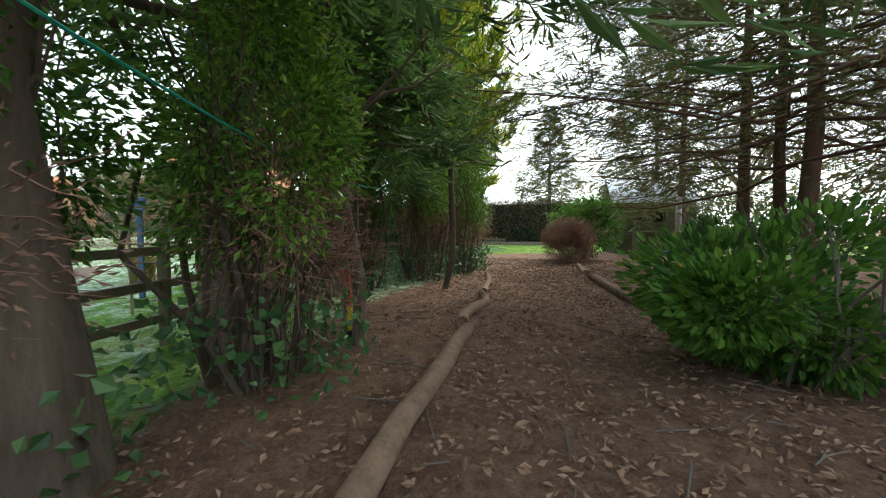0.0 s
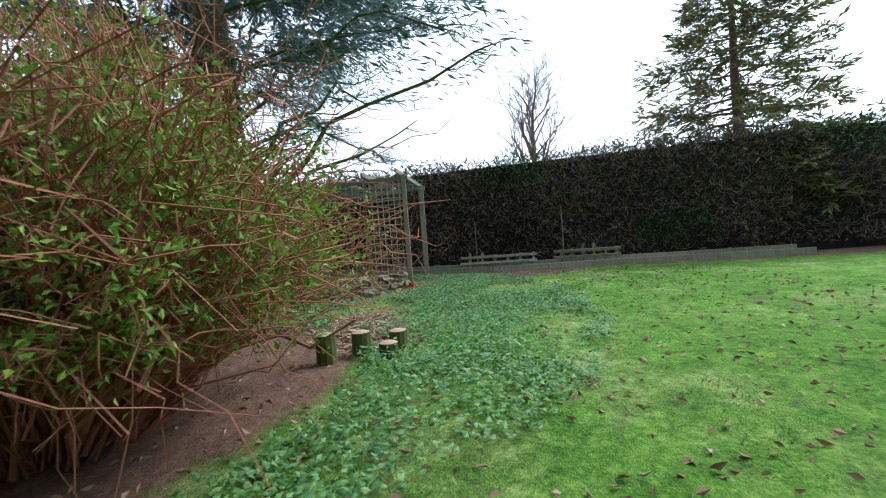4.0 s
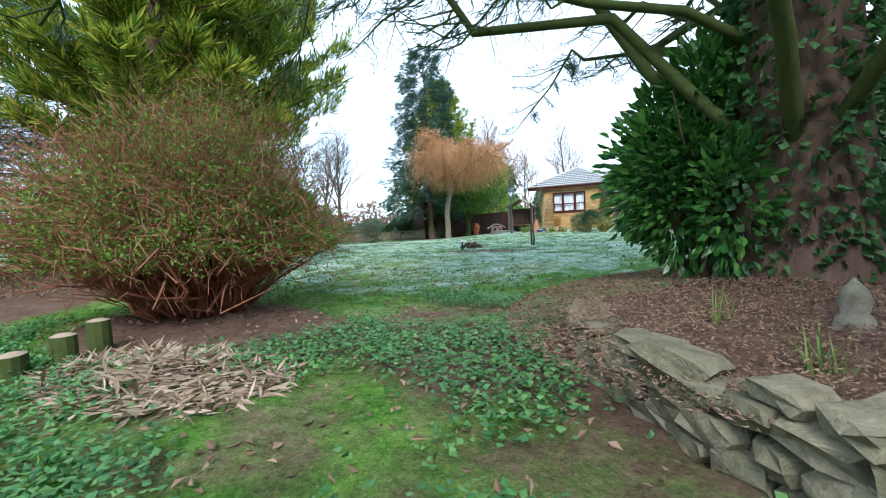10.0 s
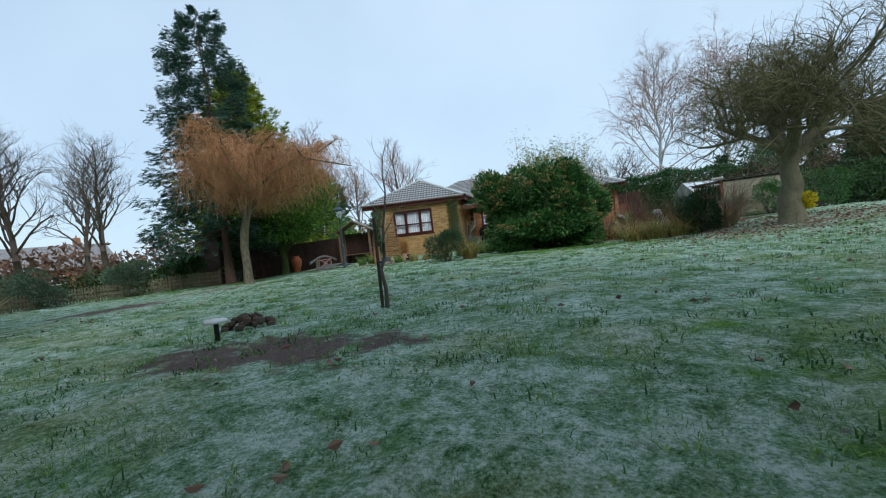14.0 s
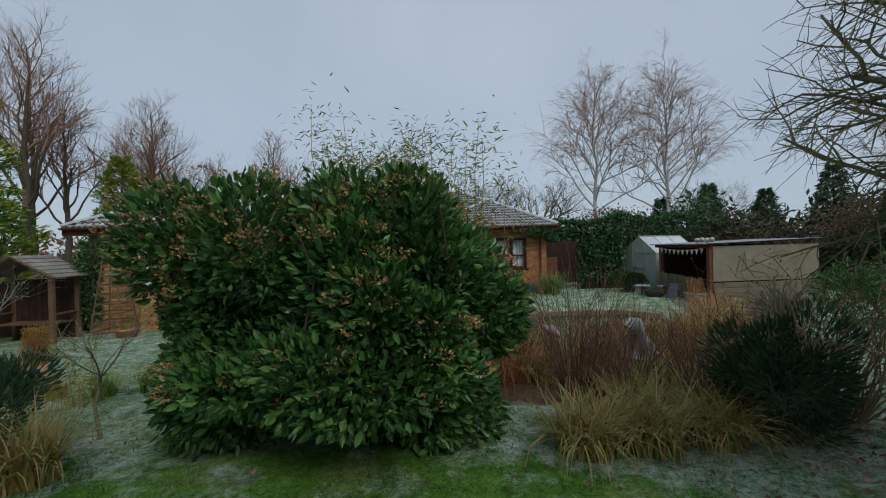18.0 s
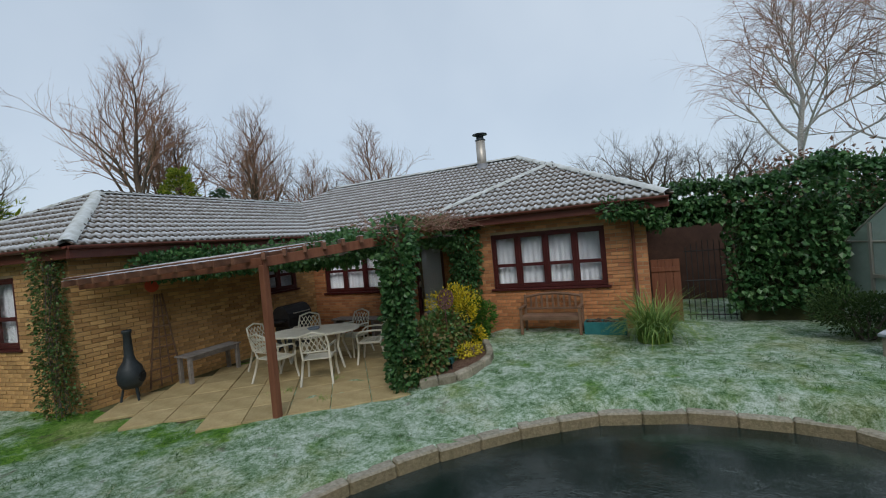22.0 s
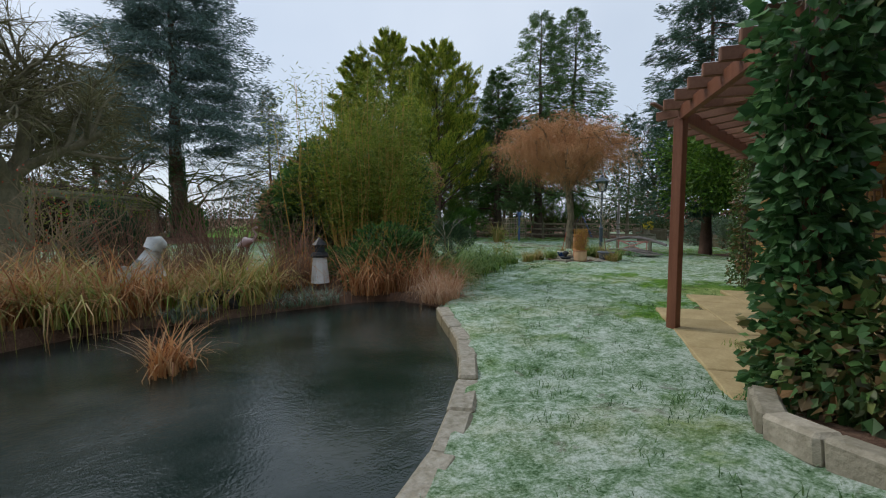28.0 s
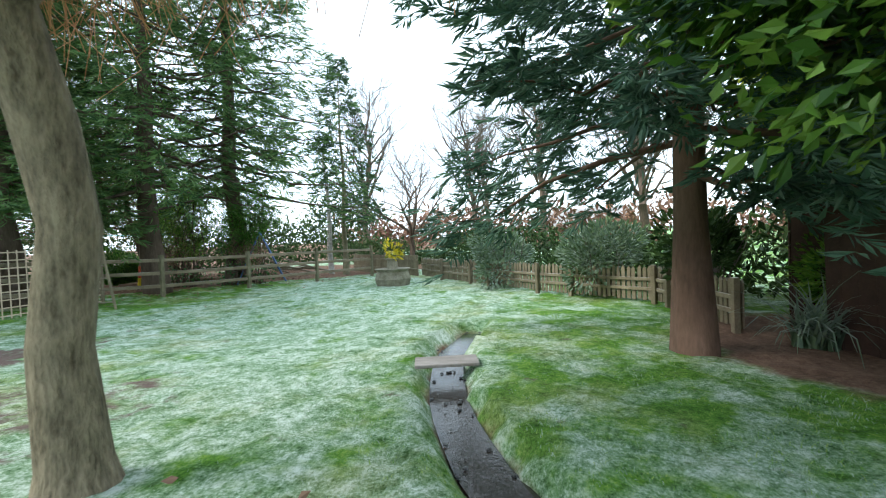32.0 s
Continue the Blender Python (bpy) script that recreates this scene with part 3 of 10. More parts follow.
def ground_mat():
    """One sheet of ground: frosted lawn, green lawn, leaf litter, dug soil, by masks with ragged edges."""
    m, nt, p = base_mat("ground")

    def mask(name, sharp=3.0, scale=2.2, ragged=1.1):
        a = nt.nodes.new("ShaderNodeAttribute")
        a.attribute_name = name
        v = mathn(nt, "ADD", a.outputs["Fac"], mathn(nt, "MULTIPLY_ADD", noised(nt, scale, 6, 0.65), ragged, -0.5 * ragged))
        s = nt.nodes.new("ShaderNodeMath")
        s.operation, s.use_clamp = "MULTIPLY_ADD", True
        nt.links.new(v, s.inputs[0])
        s.inputs[1].default_value, s.inputs[2].default_value = sharp, 0.5 - sharp * 0.5
        return s.outputs[0]

    fine, mid, big = noised(nt, 55, 5, 0.75), noised(nt, 14, 6, 0.75), noised(nt, 0.9, 4)
    clumps = noised(nt, 3.2, 6, 0.7)
    tone = mathn(nt, "ADD", mathn(nt, "MULTIPLY", fine, 0.35), mathn(nt, "ADD", mathn(nt, "MULTIPLY", mid, 0.35), mathn(nt, "MULTIPLY", clumps, 0.3)))
    grass = ramp(nt, tone, [(0.4, (0.03, 0.085, 0.012)), (0.5, (0.1, 0.25, 0.028)), (0.6, (0.26, 0.42, 0.075))])
    icy = ramp(nt, tone, [(0.4, (0.03, 0.1, 0.022)), (0.48, (0.24, 0.38, 0.22)), (0.57, (0.68, 0.78, 0.7))])
    soil = ramp(nt, tone, [(0.36, (0.07, 0.04, 0.028)), (0.5, (0.19, 0.115, 0.08)), (0.64, (0.34, 0.22, 0.155))])
    dug = ramp(nt, tone, [(0.3, (0.08, 0.05, 0.04)), (0.55, (0.2, 0.15, 0.13)), (0.75, (0.42, 0.4, 0.4))])
    frost = mask("frost", 3.2, 1.9, 2.0)
    col = mixed(nt, frost, grass, icy)
    straw = ramp(nt, tone, [(0.4, (0.12, 0.14, 0.03)), (0.5, (0.34, 0.37, 0.14)), (0.6, (0.6, 0.6, 0.36))])
    col = mixed(nt, ramp(nt, noised(nt, 0.55, 5, 0.7), [(0.5, (0, 0, 0)), (0.68, (0.6, 0.6, 0.6))]), col, straw)
    col = mixed(nt, mask("dug", 3.0, 3.0, 2.6), col, dug)
    col = mixed(nt, mask("litter", 3.0), col, soil)
    nt.links.new(col, p.inputs["Base Color"])
    p.inputs["Roughness"].default_value, p.inputs["Specular IOR Level"].default_value = 0.95, 0.15
    bumped(nt, p, mathn(nt, "ADD", fine, mid), 0.9, 0.035)
    return m


GROUND = ground_mat()

# ---- ground, pond, stream ----
POND = np.array([(-0.75, -7.75), (-0.42, -7.2), (-0.12, -6.6), (0.2, -5.9), (0.75, -5.1), (1.5, -4.3), (2.4, -3.65), (3.4, -3.35), (4.3, -3.33), (5.15, -3.5),
                 (5.65, -4.2), (5.9, -5.3), (5.7, -6.5), (5.0, -7.6), (4.2, -8.3), (3.3, -8.7), (2.2, -8.65), (1.0, -8.8), (0.0, -8.75), (-0.55, -8.5)])
BROOK = np.array([(-10.1, -10.6), (-10.8, -11.05), (-11.5, -11.6), (-12.35, -12.25), (-13.0, -12.6), (-13.5, -12.82), (-14.1, -13.02), (-15.0, -13.26), (-16.4, -13.25)])


def poly_inside(poly, x, y):
    inside = np.zeros(np.shape(x), bool)
    j = len(poly) - 1
    for i in range(len(poly)):
        (xi, yi), (xj, yj) = poly[i], poly[j]
        hit = ((yi > y) != (yj > y)) & (x < (xj - xi) * (y - yi) / (yj - yi + 1e-12) + xi)
        inside ^= hit
        j = i
    return inside


def line_dist(line, x, y, closed=False):
    best = np.full(np.shape(x), 1e9)
    pts = np.vstack([line, line[:1]]) if closed else line
    for (ax, ay), (bx, by) in zip(pts[:-1], pts[1:]):
        dx, dy = bx - ax, by - ay
        t = np.clip(((x - ax) * dx + (y - ay) * dy) / (dx * dx + dy * dy), 0, 1)
        best = np.minimum(best, np.hypot(x - ax - t * dx, y - ay - t * dy))
    return best


WOODPATH = np.array([(-30, -21.5), (-22.5, -25.9), (-17.9, -28.3), (-13.3, -30.6), (-9, -32.4), (-6.5, -33.2)])


def gz(x, y):
    """The height of the ground, at a place of the plan that is being drawn."""
    x, y = np.asarray(x, float), np.asarray(y, float)
    x, y = HERE[0][0] * x + HERE[0][1] * y + HERE[0][3], HERE[1][0] * x + HERE[1][1] * y + HERE[1][3]
    z = -0.22 + 0.24 * smooth(-4.6, -2.4, y) * smooth(-0.7, 0.2, x)
    z = z - 0.24 * smooth(-9.5, -17.0, x) * smooth(-27, -20, y)
    z = z - 0.2 * smooth(-24, -29, y)
    z = z + 0.3 * smooth(2.5, 8.0, x) * smooth(-24, -15, y) * smooth(-6, -9, y)
    z = z + 0.03 * np.sin(x * 0.9) * np.sin(y * 0.7 + 1)
    return z - HERE[2][3]


def gzf(x, y):
    return float(gz(x, y))


def axis_lines(lo, hi, step, far):
    mid = np.arange(lo, hi + 1e-6, step)
    out = [mid]
    left, right, s = lo, hi, step
    a, b = [], []
    while right < far:
        s *= 1.5
        left, right = left - s, right + s
        a.append(left), b.append(right)
    return np.concatenate([np.array(a[::-1]), mid, np.array(b)])


gx, gy = axis_lines(-27.0, 10.0, 0.2, 900), axis_lines(-38.0, 3.0, 0.2, 900)
GX, GY = np.meshgrid(gx, gy, indexing="ij")
GZ = gz(GX, GY)
inside = poly_inside(POND, GX, GY)
edge = line_dist(POND, GX, GY, True)
GZ = np.where(inside, GZ - 0.75 * smooth(-0.05, 0.25, edge) - 0.15, GZ)
bd = line_dist(BROOK, GX, GY)
GZ = GZ - 0.3 * smooth(0.27, 0.12, bd)
GZ = GZ + 0.012 * rng.normal(size=GZ.shape) * (np.abs(GX) < 40)
nxg, nyg = GX.shape
ii, jj = np.meshgrid(np.arange(nxg - 1), np.arange(nyg - 1), indexing="ij")
gq = np.stack([ii * nyg + jj, (ii + 1) * nyg + jj, (ii + 1) * nyg + jj + 1, ii * nyg + jj + 1], -1).reshape(-1, 4)
ground_me = Build().add(np.stack([GX, GY, GZ], -1).reshape(-1, 3), gq).mesh("ground", True)



def blob(x, y, cx, cy, rx, ry, soft=0.4):
    return smooth(1 + soft, 1 - soft, np.hypot((x - cx) / rx, (y - cy) / ry))


BACK = CLEARING.inverted()


def masks(x, y):
    u, v = BACK[0][0] * x + BACK[0][1] * y + BACK[0][3], BACK[1][0] * x + BACK[1][1] * y + BACK[1][3]
    wood = smooth(3.6, 2.2, line_dist(WOODPATH, u, v)) + smooth(-29.5, -33.0, v) * smooth(-8.0, -10.5, u) + blob(u, v, -7, -37.5, 4.5, 2.6)
    hedge_side = smooth(-1.7, -0.6, (u - 7.9) - 0.22 * (v + 32.0)) * smooth(-24.0, -28.0, v)
    perg = smooth(0.7, -0.1, np.abs(u - 6.2 - 0.25 * (v + 30)) - 1.4) * smooth(-33.6, -31.6, v) * smooth(-15, -18, v)
    litter = wood + hedge_side + perg + blob(u, v, 3.7, -28.8, 1.9, 2.1) * 0.9 + blob(u, v, -1.4, -30.9, 1.7, 1.0)
    litter = litter + blob(u, v, -22, -28, 6, 3.0) + 0.55 * blob(u, v, 1.5, -29.6, 1.6, 1.2) + 0.45 * blob(u, v, 1.8, -32.0, 3.0, 1.5)
    litter = litter + 0.95 * blob(u, v, 6.0, -33.3, 1.7, 2.6)
    litter = litter + blob(x, y, 0.4, -10.1, 3.8, 1.2) + blob(x, y, 5.2, -9.2, 1.4, 0.8) + 0.4 * blob(x, y, 4.9, -13.9, 2.5, 2.5)
    litter = litter + blob(x, y, -15.6, -9.2, 2.0, 1.2) + blob(x, y, -7.5, -10.7, 1.0, 0.9) * 0.8 + smooth(0.24, 0.14, line_dist(BROOK, x, y)) * 0.8
    litter = litter + smooth(0.75, 0.35, line_dist(POND, x, y, True)) * smooth(-7.4, -8.0, y)
    litter = litter + blob(x, y, -0.1, -2.3, 0.62, 1.1) * 0.9
    dug = 0.85 * blob(x, y, -4.0, -24.0, 1.25, 0.6, 0.6) + 0.8 * blob(x, y, -12.4, -18.6, 2.0, 0.8) + 0.5 * blob(x, y, -11.6, -15.8, 1.6, 1.0)
    frost = 0.72 * smooth(-31.5, -26.0, v - 0.12 * u)
    frost = frost - 0.28 * smooth(-10.0, -13.5, x) * smooth(-14.2, -11.8, y) - 0.35 * blob(u, v, 3.6, -27.5, 3.5, 3.0) - 0.4 * blob(x, y, -1.0, -13.3, 2.8, 0.8)
    frost = frost - 0.4 * smooth(1.0, 0.2, np.abs(x + 5.0)) * smooth(-9, -6, y)
    frost = frost - 0.35 * blob(x, y, -19, -22.5, 7, 2.0) - 0.3 * blob(x, y, -4.4, -5.3, 2.6, 0.9)
    return np.clip(frost, 0, 1), np.clip(dug, 0, 1), np.clip(litter, 0, 1)


for nm, arr in zip(("frost", "dug", "litter"), masks(GX, GY)):
    at = ground_me.attributes.new(nm, "FLOAT", "POINT")
    at.data.foreach_set("value", arr.ravel().astype(np.float32))
whole("ground", ground_me, GROUND, "frosted lawn running into bare woodland earth", "ground", "structure")

# pond water and its stone edge
wb = Build()
c0 = POND.mean(0)
for a, b in zip(POND, np.roll(POND, -1, 0)):
    wb.add([(*c0, 0), (*a, 0), (*b, 0)], (), [(0, 1, 2)])
whole("pond_water", wb, WATER, "dark still pond, thin ice patches with ripple highlights painted in", "water", "structure", at=(0, 0, -0.36))


def along(line, step, closed=False):
    pts = np.vstack([line, line[:1]]) if closed else np.asarray(line, float)
    seg = np.hypot(*np.diff(pts[:, :2], axis=0).T)
    s = np.r_[0, np.cumsum(seg)]
    n = max(2, int(s[-1] / step) + 1)
    u = np.linspace(0, s[-1], n)
    return np.stack([np.interp(u, s, pts[:, k]) for k in range(pts.shape[1])], 1)


coping = thing("pond_edging", (0, 0, 0), "narrow weathered stone edging round the pond, part frosted", "edging", kind="structure")
cp = along(POND[1:11], 0.5)
for k in range(len(cp) - 1):
    a, b = cp[k], cp[k + 1]
    d = (b - a) / np.linalg.norm(b - a)
    nrm = np.array([d[1], -d[0]])
    if poly_inside(POND, *(a + b + nrm * 0.3) / 2):
        nrm = -nrm
    b0 = Build().beam((*(a + d * 0.003 + nrm * 0.02), -0.318), (*(b - d * 0.003 + nrm * 0.02), -0.318), rng.uniform(0.15, 0.18), 0.2, 0.02)
    part("edging_stone", b0, COPING, coping, at=(0, 0, rng.uniform(-0.012, 0.012)))

sb = Build()
bl = along(BROOK, 0.4)
dl = np.gradient(bl, axis=0)
dl /= np.linalg.norm(dl, axis=1, keepdims=True)
sd = np.stack([-dl[:, 1], dl[:, 0]], 1) * 0.17
rows = np.concatenate([np.c_[bl - sd, gz(*bl.T) - 0.16], np.c_[bl + sd, gz(*bl.T) - 0.16]], 1).reshape(-1, 3)
sb.add(rows, [(2 * k, 2 * k + 2, 2 * k + 3, 2 * k + 1) for k in range(len(bl) - 1)])
whole("stream_water", sb, STREAM, "narrow shallow stream reflecting the grey sky", "water", "structure")

# ---- the bungalow ----
# walls: bench front on y = 0, patio recess behind it, end wing towards the lawn
EAVE, RISE = 2.55, math.tan(radians(26))
WX0, WX1, WY, WYF = -9.85, -5.45, -5.42, -6.08       # end wing, its gable a little out of square
BX0, BX1 = -1.1, 3.15                   # bench wing
FY = 0.3                                # back wall of the recess
house = thing("bungalow", (0, 0, 0), "single-storey buff brick bungalow with frosted tiled hip roofs", "house")


def wall_mesh(b, a, c, z0, z1, holes, thick=0.28):
    """A wall from a to c (plan), with rectangular openings (u0, u1, z0, z1) that go through it."""
    a, c = Vector((*a, 0)), Vector((*c, 0))
    d = (c - a).normalized()
    n = Vector((d.y, -d.x, 0))
    L = (c - a).length
    us = sorted({0, L, *[h[0] for h in holes], *[h[1] for h in holes]})
    zs = sorted({z0, z1, *[h[2] for h in holes], *[h[3] for h in holes]})
    m = Matrix((d, -n, Vector((0, 0, 1)))).transposed().to_4x4()
    m.translation = a
    for u0, u1 in zip(us[:-1], us[1:]):
        for v0, v1 in zip(zs[:-1], zs[1:]):
            if any(h[0] <= u0 and u1 <= h[1] and h[2] <= v0 and v1 <= h[3] for h in holes):
                continue
            b.box((u0, 0.012, v0), (u1, thick, v1), m)
    return m




def bricks(m, L, z0, z1, holes, mat_, parent, limit, shared={}):
    """Courses of stretcher bricks on a wall face; the lowest ones as parts, the rest joined."""
    out, rest = 0, Build()
    bl, bh, j = 0.215, 0.065, 0.01
    if "full" not in shared:
        shared["full"] = Build().box((0, -0.004, 0), (bl, 0.03, bh), None, 0.004).mesh("brick")
    rows = int((z1 - z0) / (bh + j))
    for r in range(rows):
        z = z0 + r * (bh + j)
        u = -(bl + j) / 2 if r % 2 else 0.0
        while u < L:
            a, c = max(u, 0), min(u + bl, L)
            u += bl + j
            spans = [(a, c)]
            for h in holes:
                if z + bh > h[2] and z < h[3]:
                    new_spans = []
                    for s0, s1 in spans:
                        if s1 <= h[0] or s0 >= h[1]:
                            new_spans.append((s0, s1))
                        else:
                            if s0 < h[0]:
                                new_spans.append((s0, h[0]))
                            if s1 > h[1]:
                                new_spans.append((h[1], s1))
                    spans = new_spans
            for s0, s1 in spans:
                if s1 - s0 < 0.03:
                    continue
                full = s1 - s0 > bl - 0.001
                place = m @ pose(s0, rng.uniform(-0.0025, 0.001), z)
                if full and out < limit:
                    me = shared.setdefault(mat_.name, None)
                    if me is None:
                        me = shared["full"].copy()
                        me.materials.append(mat_)
                        shared[mat_.name] = me
                    part("brick", me, None, parent, at=place)
                    out += 1
                else:
                    rest.box((0, -0.004, 0), (s1 - s0, 0.03, bh), place, 0.004)
    if rest.n:
        tagged(part("brickwork", rest, ISLAND[mat_.name], parent), kind="stuff")


def island_version(mat_, name, c1, c2):
    m, nt, p = base_mat(name)
    g = nt.nodes.new("ShaderNodeNewGeometry")
    f = mathn(nt, "ADD", mathn(nt, "MULTIPLY", g.outputs["Random Per Island"], 0.7), mathn(nt, "MULTIPLY", noised(nt, 60, 4), 0.4))
    nt.links.new(ramp(nt, f, [(0.1, c1), (0.55, tuple((a + b) / 2 for a, b in zip(c1, c2))), (0.95, c2)]), p.inputs["Base Color"])
    p.inputs["Roughness"].default_value = 0.9
    bumped(nt, p, noised(nt, 90, 4), 0.5, 0.004)
    return m


ISLAND = {BRICK.name: island_version(BRICK, "buff_brickwork", (0.3, 0.16, 0.06), (0.62, 0.38, 0.16)),
          BRICK_ORANGE.name: island_version(BRICK_ORANGE, "orange_brickwork", (0.3, 0.11, 0.05), (0.58, 0.28, 0.12)),
          TILE.name: None}

walls = [
    # name, start, end, holes (u0, u1, z0, z1), material, limit of single bricks
    ("front_wall", (BX0, 0), (BX1, 0), [(1.1, 3.5, 0.92, 2.12)], BRICK_ORANGE, 300),
    ("side_wall", (BX1, 0), (BX1, 5.0), [], BRICK_ORANGE, 0),
    ("recess_side_wall", (BX0, FY), (BX0, 0), [], BRICK_ORANGE, 0),
    ("recess_wall", (WX1, FY), (BX0, FY), [(0.4, 2.4, 0.95, 2.15), (3.3, 4.1, 0.0, 2.1)], BRICK_ORANGE, 0),
    ("patio_wall", (WX1, WY), (WX1, FY), [(3.85, 5.05, 1.2, 2.1)], BRICK, 300),
    ("end_wall", (WX0, WYF), (WX1, WY), [(1.05, 3.07, 0.88, 2.13)], BRICK, 300),
    ("west_wall", (WX0, 5.0), (WX0, WYF), [], BRICK, 0),
    ("back_wall", (BX1, 5.0), (WX0, 5.0), [], BRICK, 0),
]
WALLM = {}
for nm, a, c, holes, mt, lim in walls:
    wb = Build()
    m = wall_mesh(wb, a, c, -0.35, 2.5, holes)
    w = part(nm, wb, MORTAR, house)
    WALLM[nm] = (m, w, (Vector(c) - Vector(a)).length, holes, mt, lim)


def window(m, u0, u1, z0, z1, lights, transom, parent, name="window"):
    """A stained casement window with glass, net curtains and sill; lights: widths as fractions."""
    w = part(name, Build().box((u0 - 0.06, -0.05, z0 - 0.05), (u1 + 0.06, 0.05, z0), m, 0.01), FRAME, parent, "dark mahogany-stained window")
    f = Build()
    t = 0.07
    f.box((u0, 0.02, z0), (u0 + t, 0.1, z1), m, 0.008).box((u1 - t, 0.02, z0), (u1, 0.1, z1), m, 0.008)
    f.box((u0 + t, 0.02, z1 - t), (u1 - t, 0.1, z1), m, 0.008).box((u0 + t, 0.02, z0), (u1 - t, 0.1, z0 + t), m, 0.008)
    part("window_frame", f, FRAME, w)
    edges = np.r_[0, np.cumsum(lights)] / sum(lights) * (u1 - u0 - 2 * t) + u0 + t
    for e in edges[1:-1]:
        part("mullion", Build().box((e - 0.035, 0.025, z0 + t), (e + 0.035, 0.095, z1 - t), m, 0.006), FRAME, w)
    zt = z0 + (z1 - z0) * transom
    for a, c in zip(edges[:-1], edges[1:]):
        a, c = a + (0.035 if a > edges[0] else 0), c - (0.035 if c < edges[-1] else 0)
        for s0, s1 in ((z0 + t, zt), (zt, z1 - t)) if transom else ((z0 + t, z1 - t),):
            sf = Build()
            k = 0.035
            sf.box((a, 0.03, s0), (a + k, 0.085, s1), m, 0.004).box((c - k, 0.03, s0), (c, 0.085, s1), m, 0.004)
            sf.box((a + k, 0.03, s0), (c - k, 0.085, s0 + k), m, 0.004).box((a + k, 0.03, s1 - k), (c - k, 0.085, s1), m, 0.004)
            part("casement", sf, FRAME, w)
            g = part("pane", Build().box((a + k, 0.055, s0 + k), (c - k, 0.06, s1 - k), m), GLASS, w)
            g.visible_shadow = False
    # net curtain in folds behind the glass
    n = int((u1 - u0) / 0.03)
    us = np.linspace(u0 + 0.05, u1 - 0.05, n)
    fold = 0.17 + 0.018 * np.sin(us * 55) + 0.01 * np.sin(us * 23)
    cv = np.concatenate([[(u, y, z0 + 0.04), (u, y, z1 - 0.04)] for u, y in zip(us, fold)])
    cv = cv @ np.array(m.to_3x3()).T + np.array(m.translation)
    part("net_curtain", Build().add(cv, [(2 * k, 2 * k + 2, 2 * k + 3, 2 * k + 1) for k in range(n - 1)]), NETTING, w, "white lace net curtain", True)
    # near-black board behind the curtain, painted shade in place of a room
    part("dark_room", Build().box((u0 - 0.2, 0.9, z0 - 0.2), (u1 + 0.2, 0.92, z1 + 0.2), m), SHADE_BLACK, w)
    return w


window(WALLM["front_wall"][0], 1.1, 3.5, 0.92, 2.12, (1, 1.15, 1.15, 1), 0.42, house)
window(WALLM["end_wall"][0], 1.05, 3.07, 0.88, 2.13, (1, 1.3, 1), 0.42, house)
window(WALLM["patio_wall"][0], 3.85, 5.05, 1.2, 2.1, (1, 1), 0.45, house)
window(WALLM["recess_wall"][0], 0.4, 2.4, 0.95, 2.15, (1, 1.1, 1), 0.48, house)
dm = WALLM["recess_wall"][0]
dr = part("patio_door", Build().box((3.3, 0.02, 0.0), (3.38, 0.1, 2.1), dm, 0.006).box((4.02, 0.02, 0.0), (4.1, 0.1, 2.1), dm, 0.006).box((3.38, 0.02, 2.0), (4.02, 0.1, 2.1), dm, 0.006).box((3.38, 0.02, 0.0), (4.02, 0.1, 0.18), dm, 0.006), FRAME, house, "dark framed glazed patio door")
pd = part("pane", Build().box((3.38, 0.05, 0.18), (4.02, 0.056, 2.0), dm), GLASS, dr)
pd.visible_shadow = False
part("door_handle", Build().box((3.39, -0.03, 1.0), (3.42, 0.02, 1.14), dm, 0.005), STEEL, dr)
part("net_curtain", Build().box((3.4, 0.2, 0.1), (4.1, 0.21, 2.05), dm), NETTING, dr)

# ---- roofs: hips of overlapping tiles ----
ROOFMAT = surface("roof_under", (0.08, 0.075, 0.075), (0.15, 0.14, 0.13), 5, 0.9, 0.2)


def tile_profile(width):
    u = np.linspace(0, 1, 15)
    return u * width, 0.03 * np.clip(np.sin(u * np.pi * 4 - 0.5), -0.3, 1)


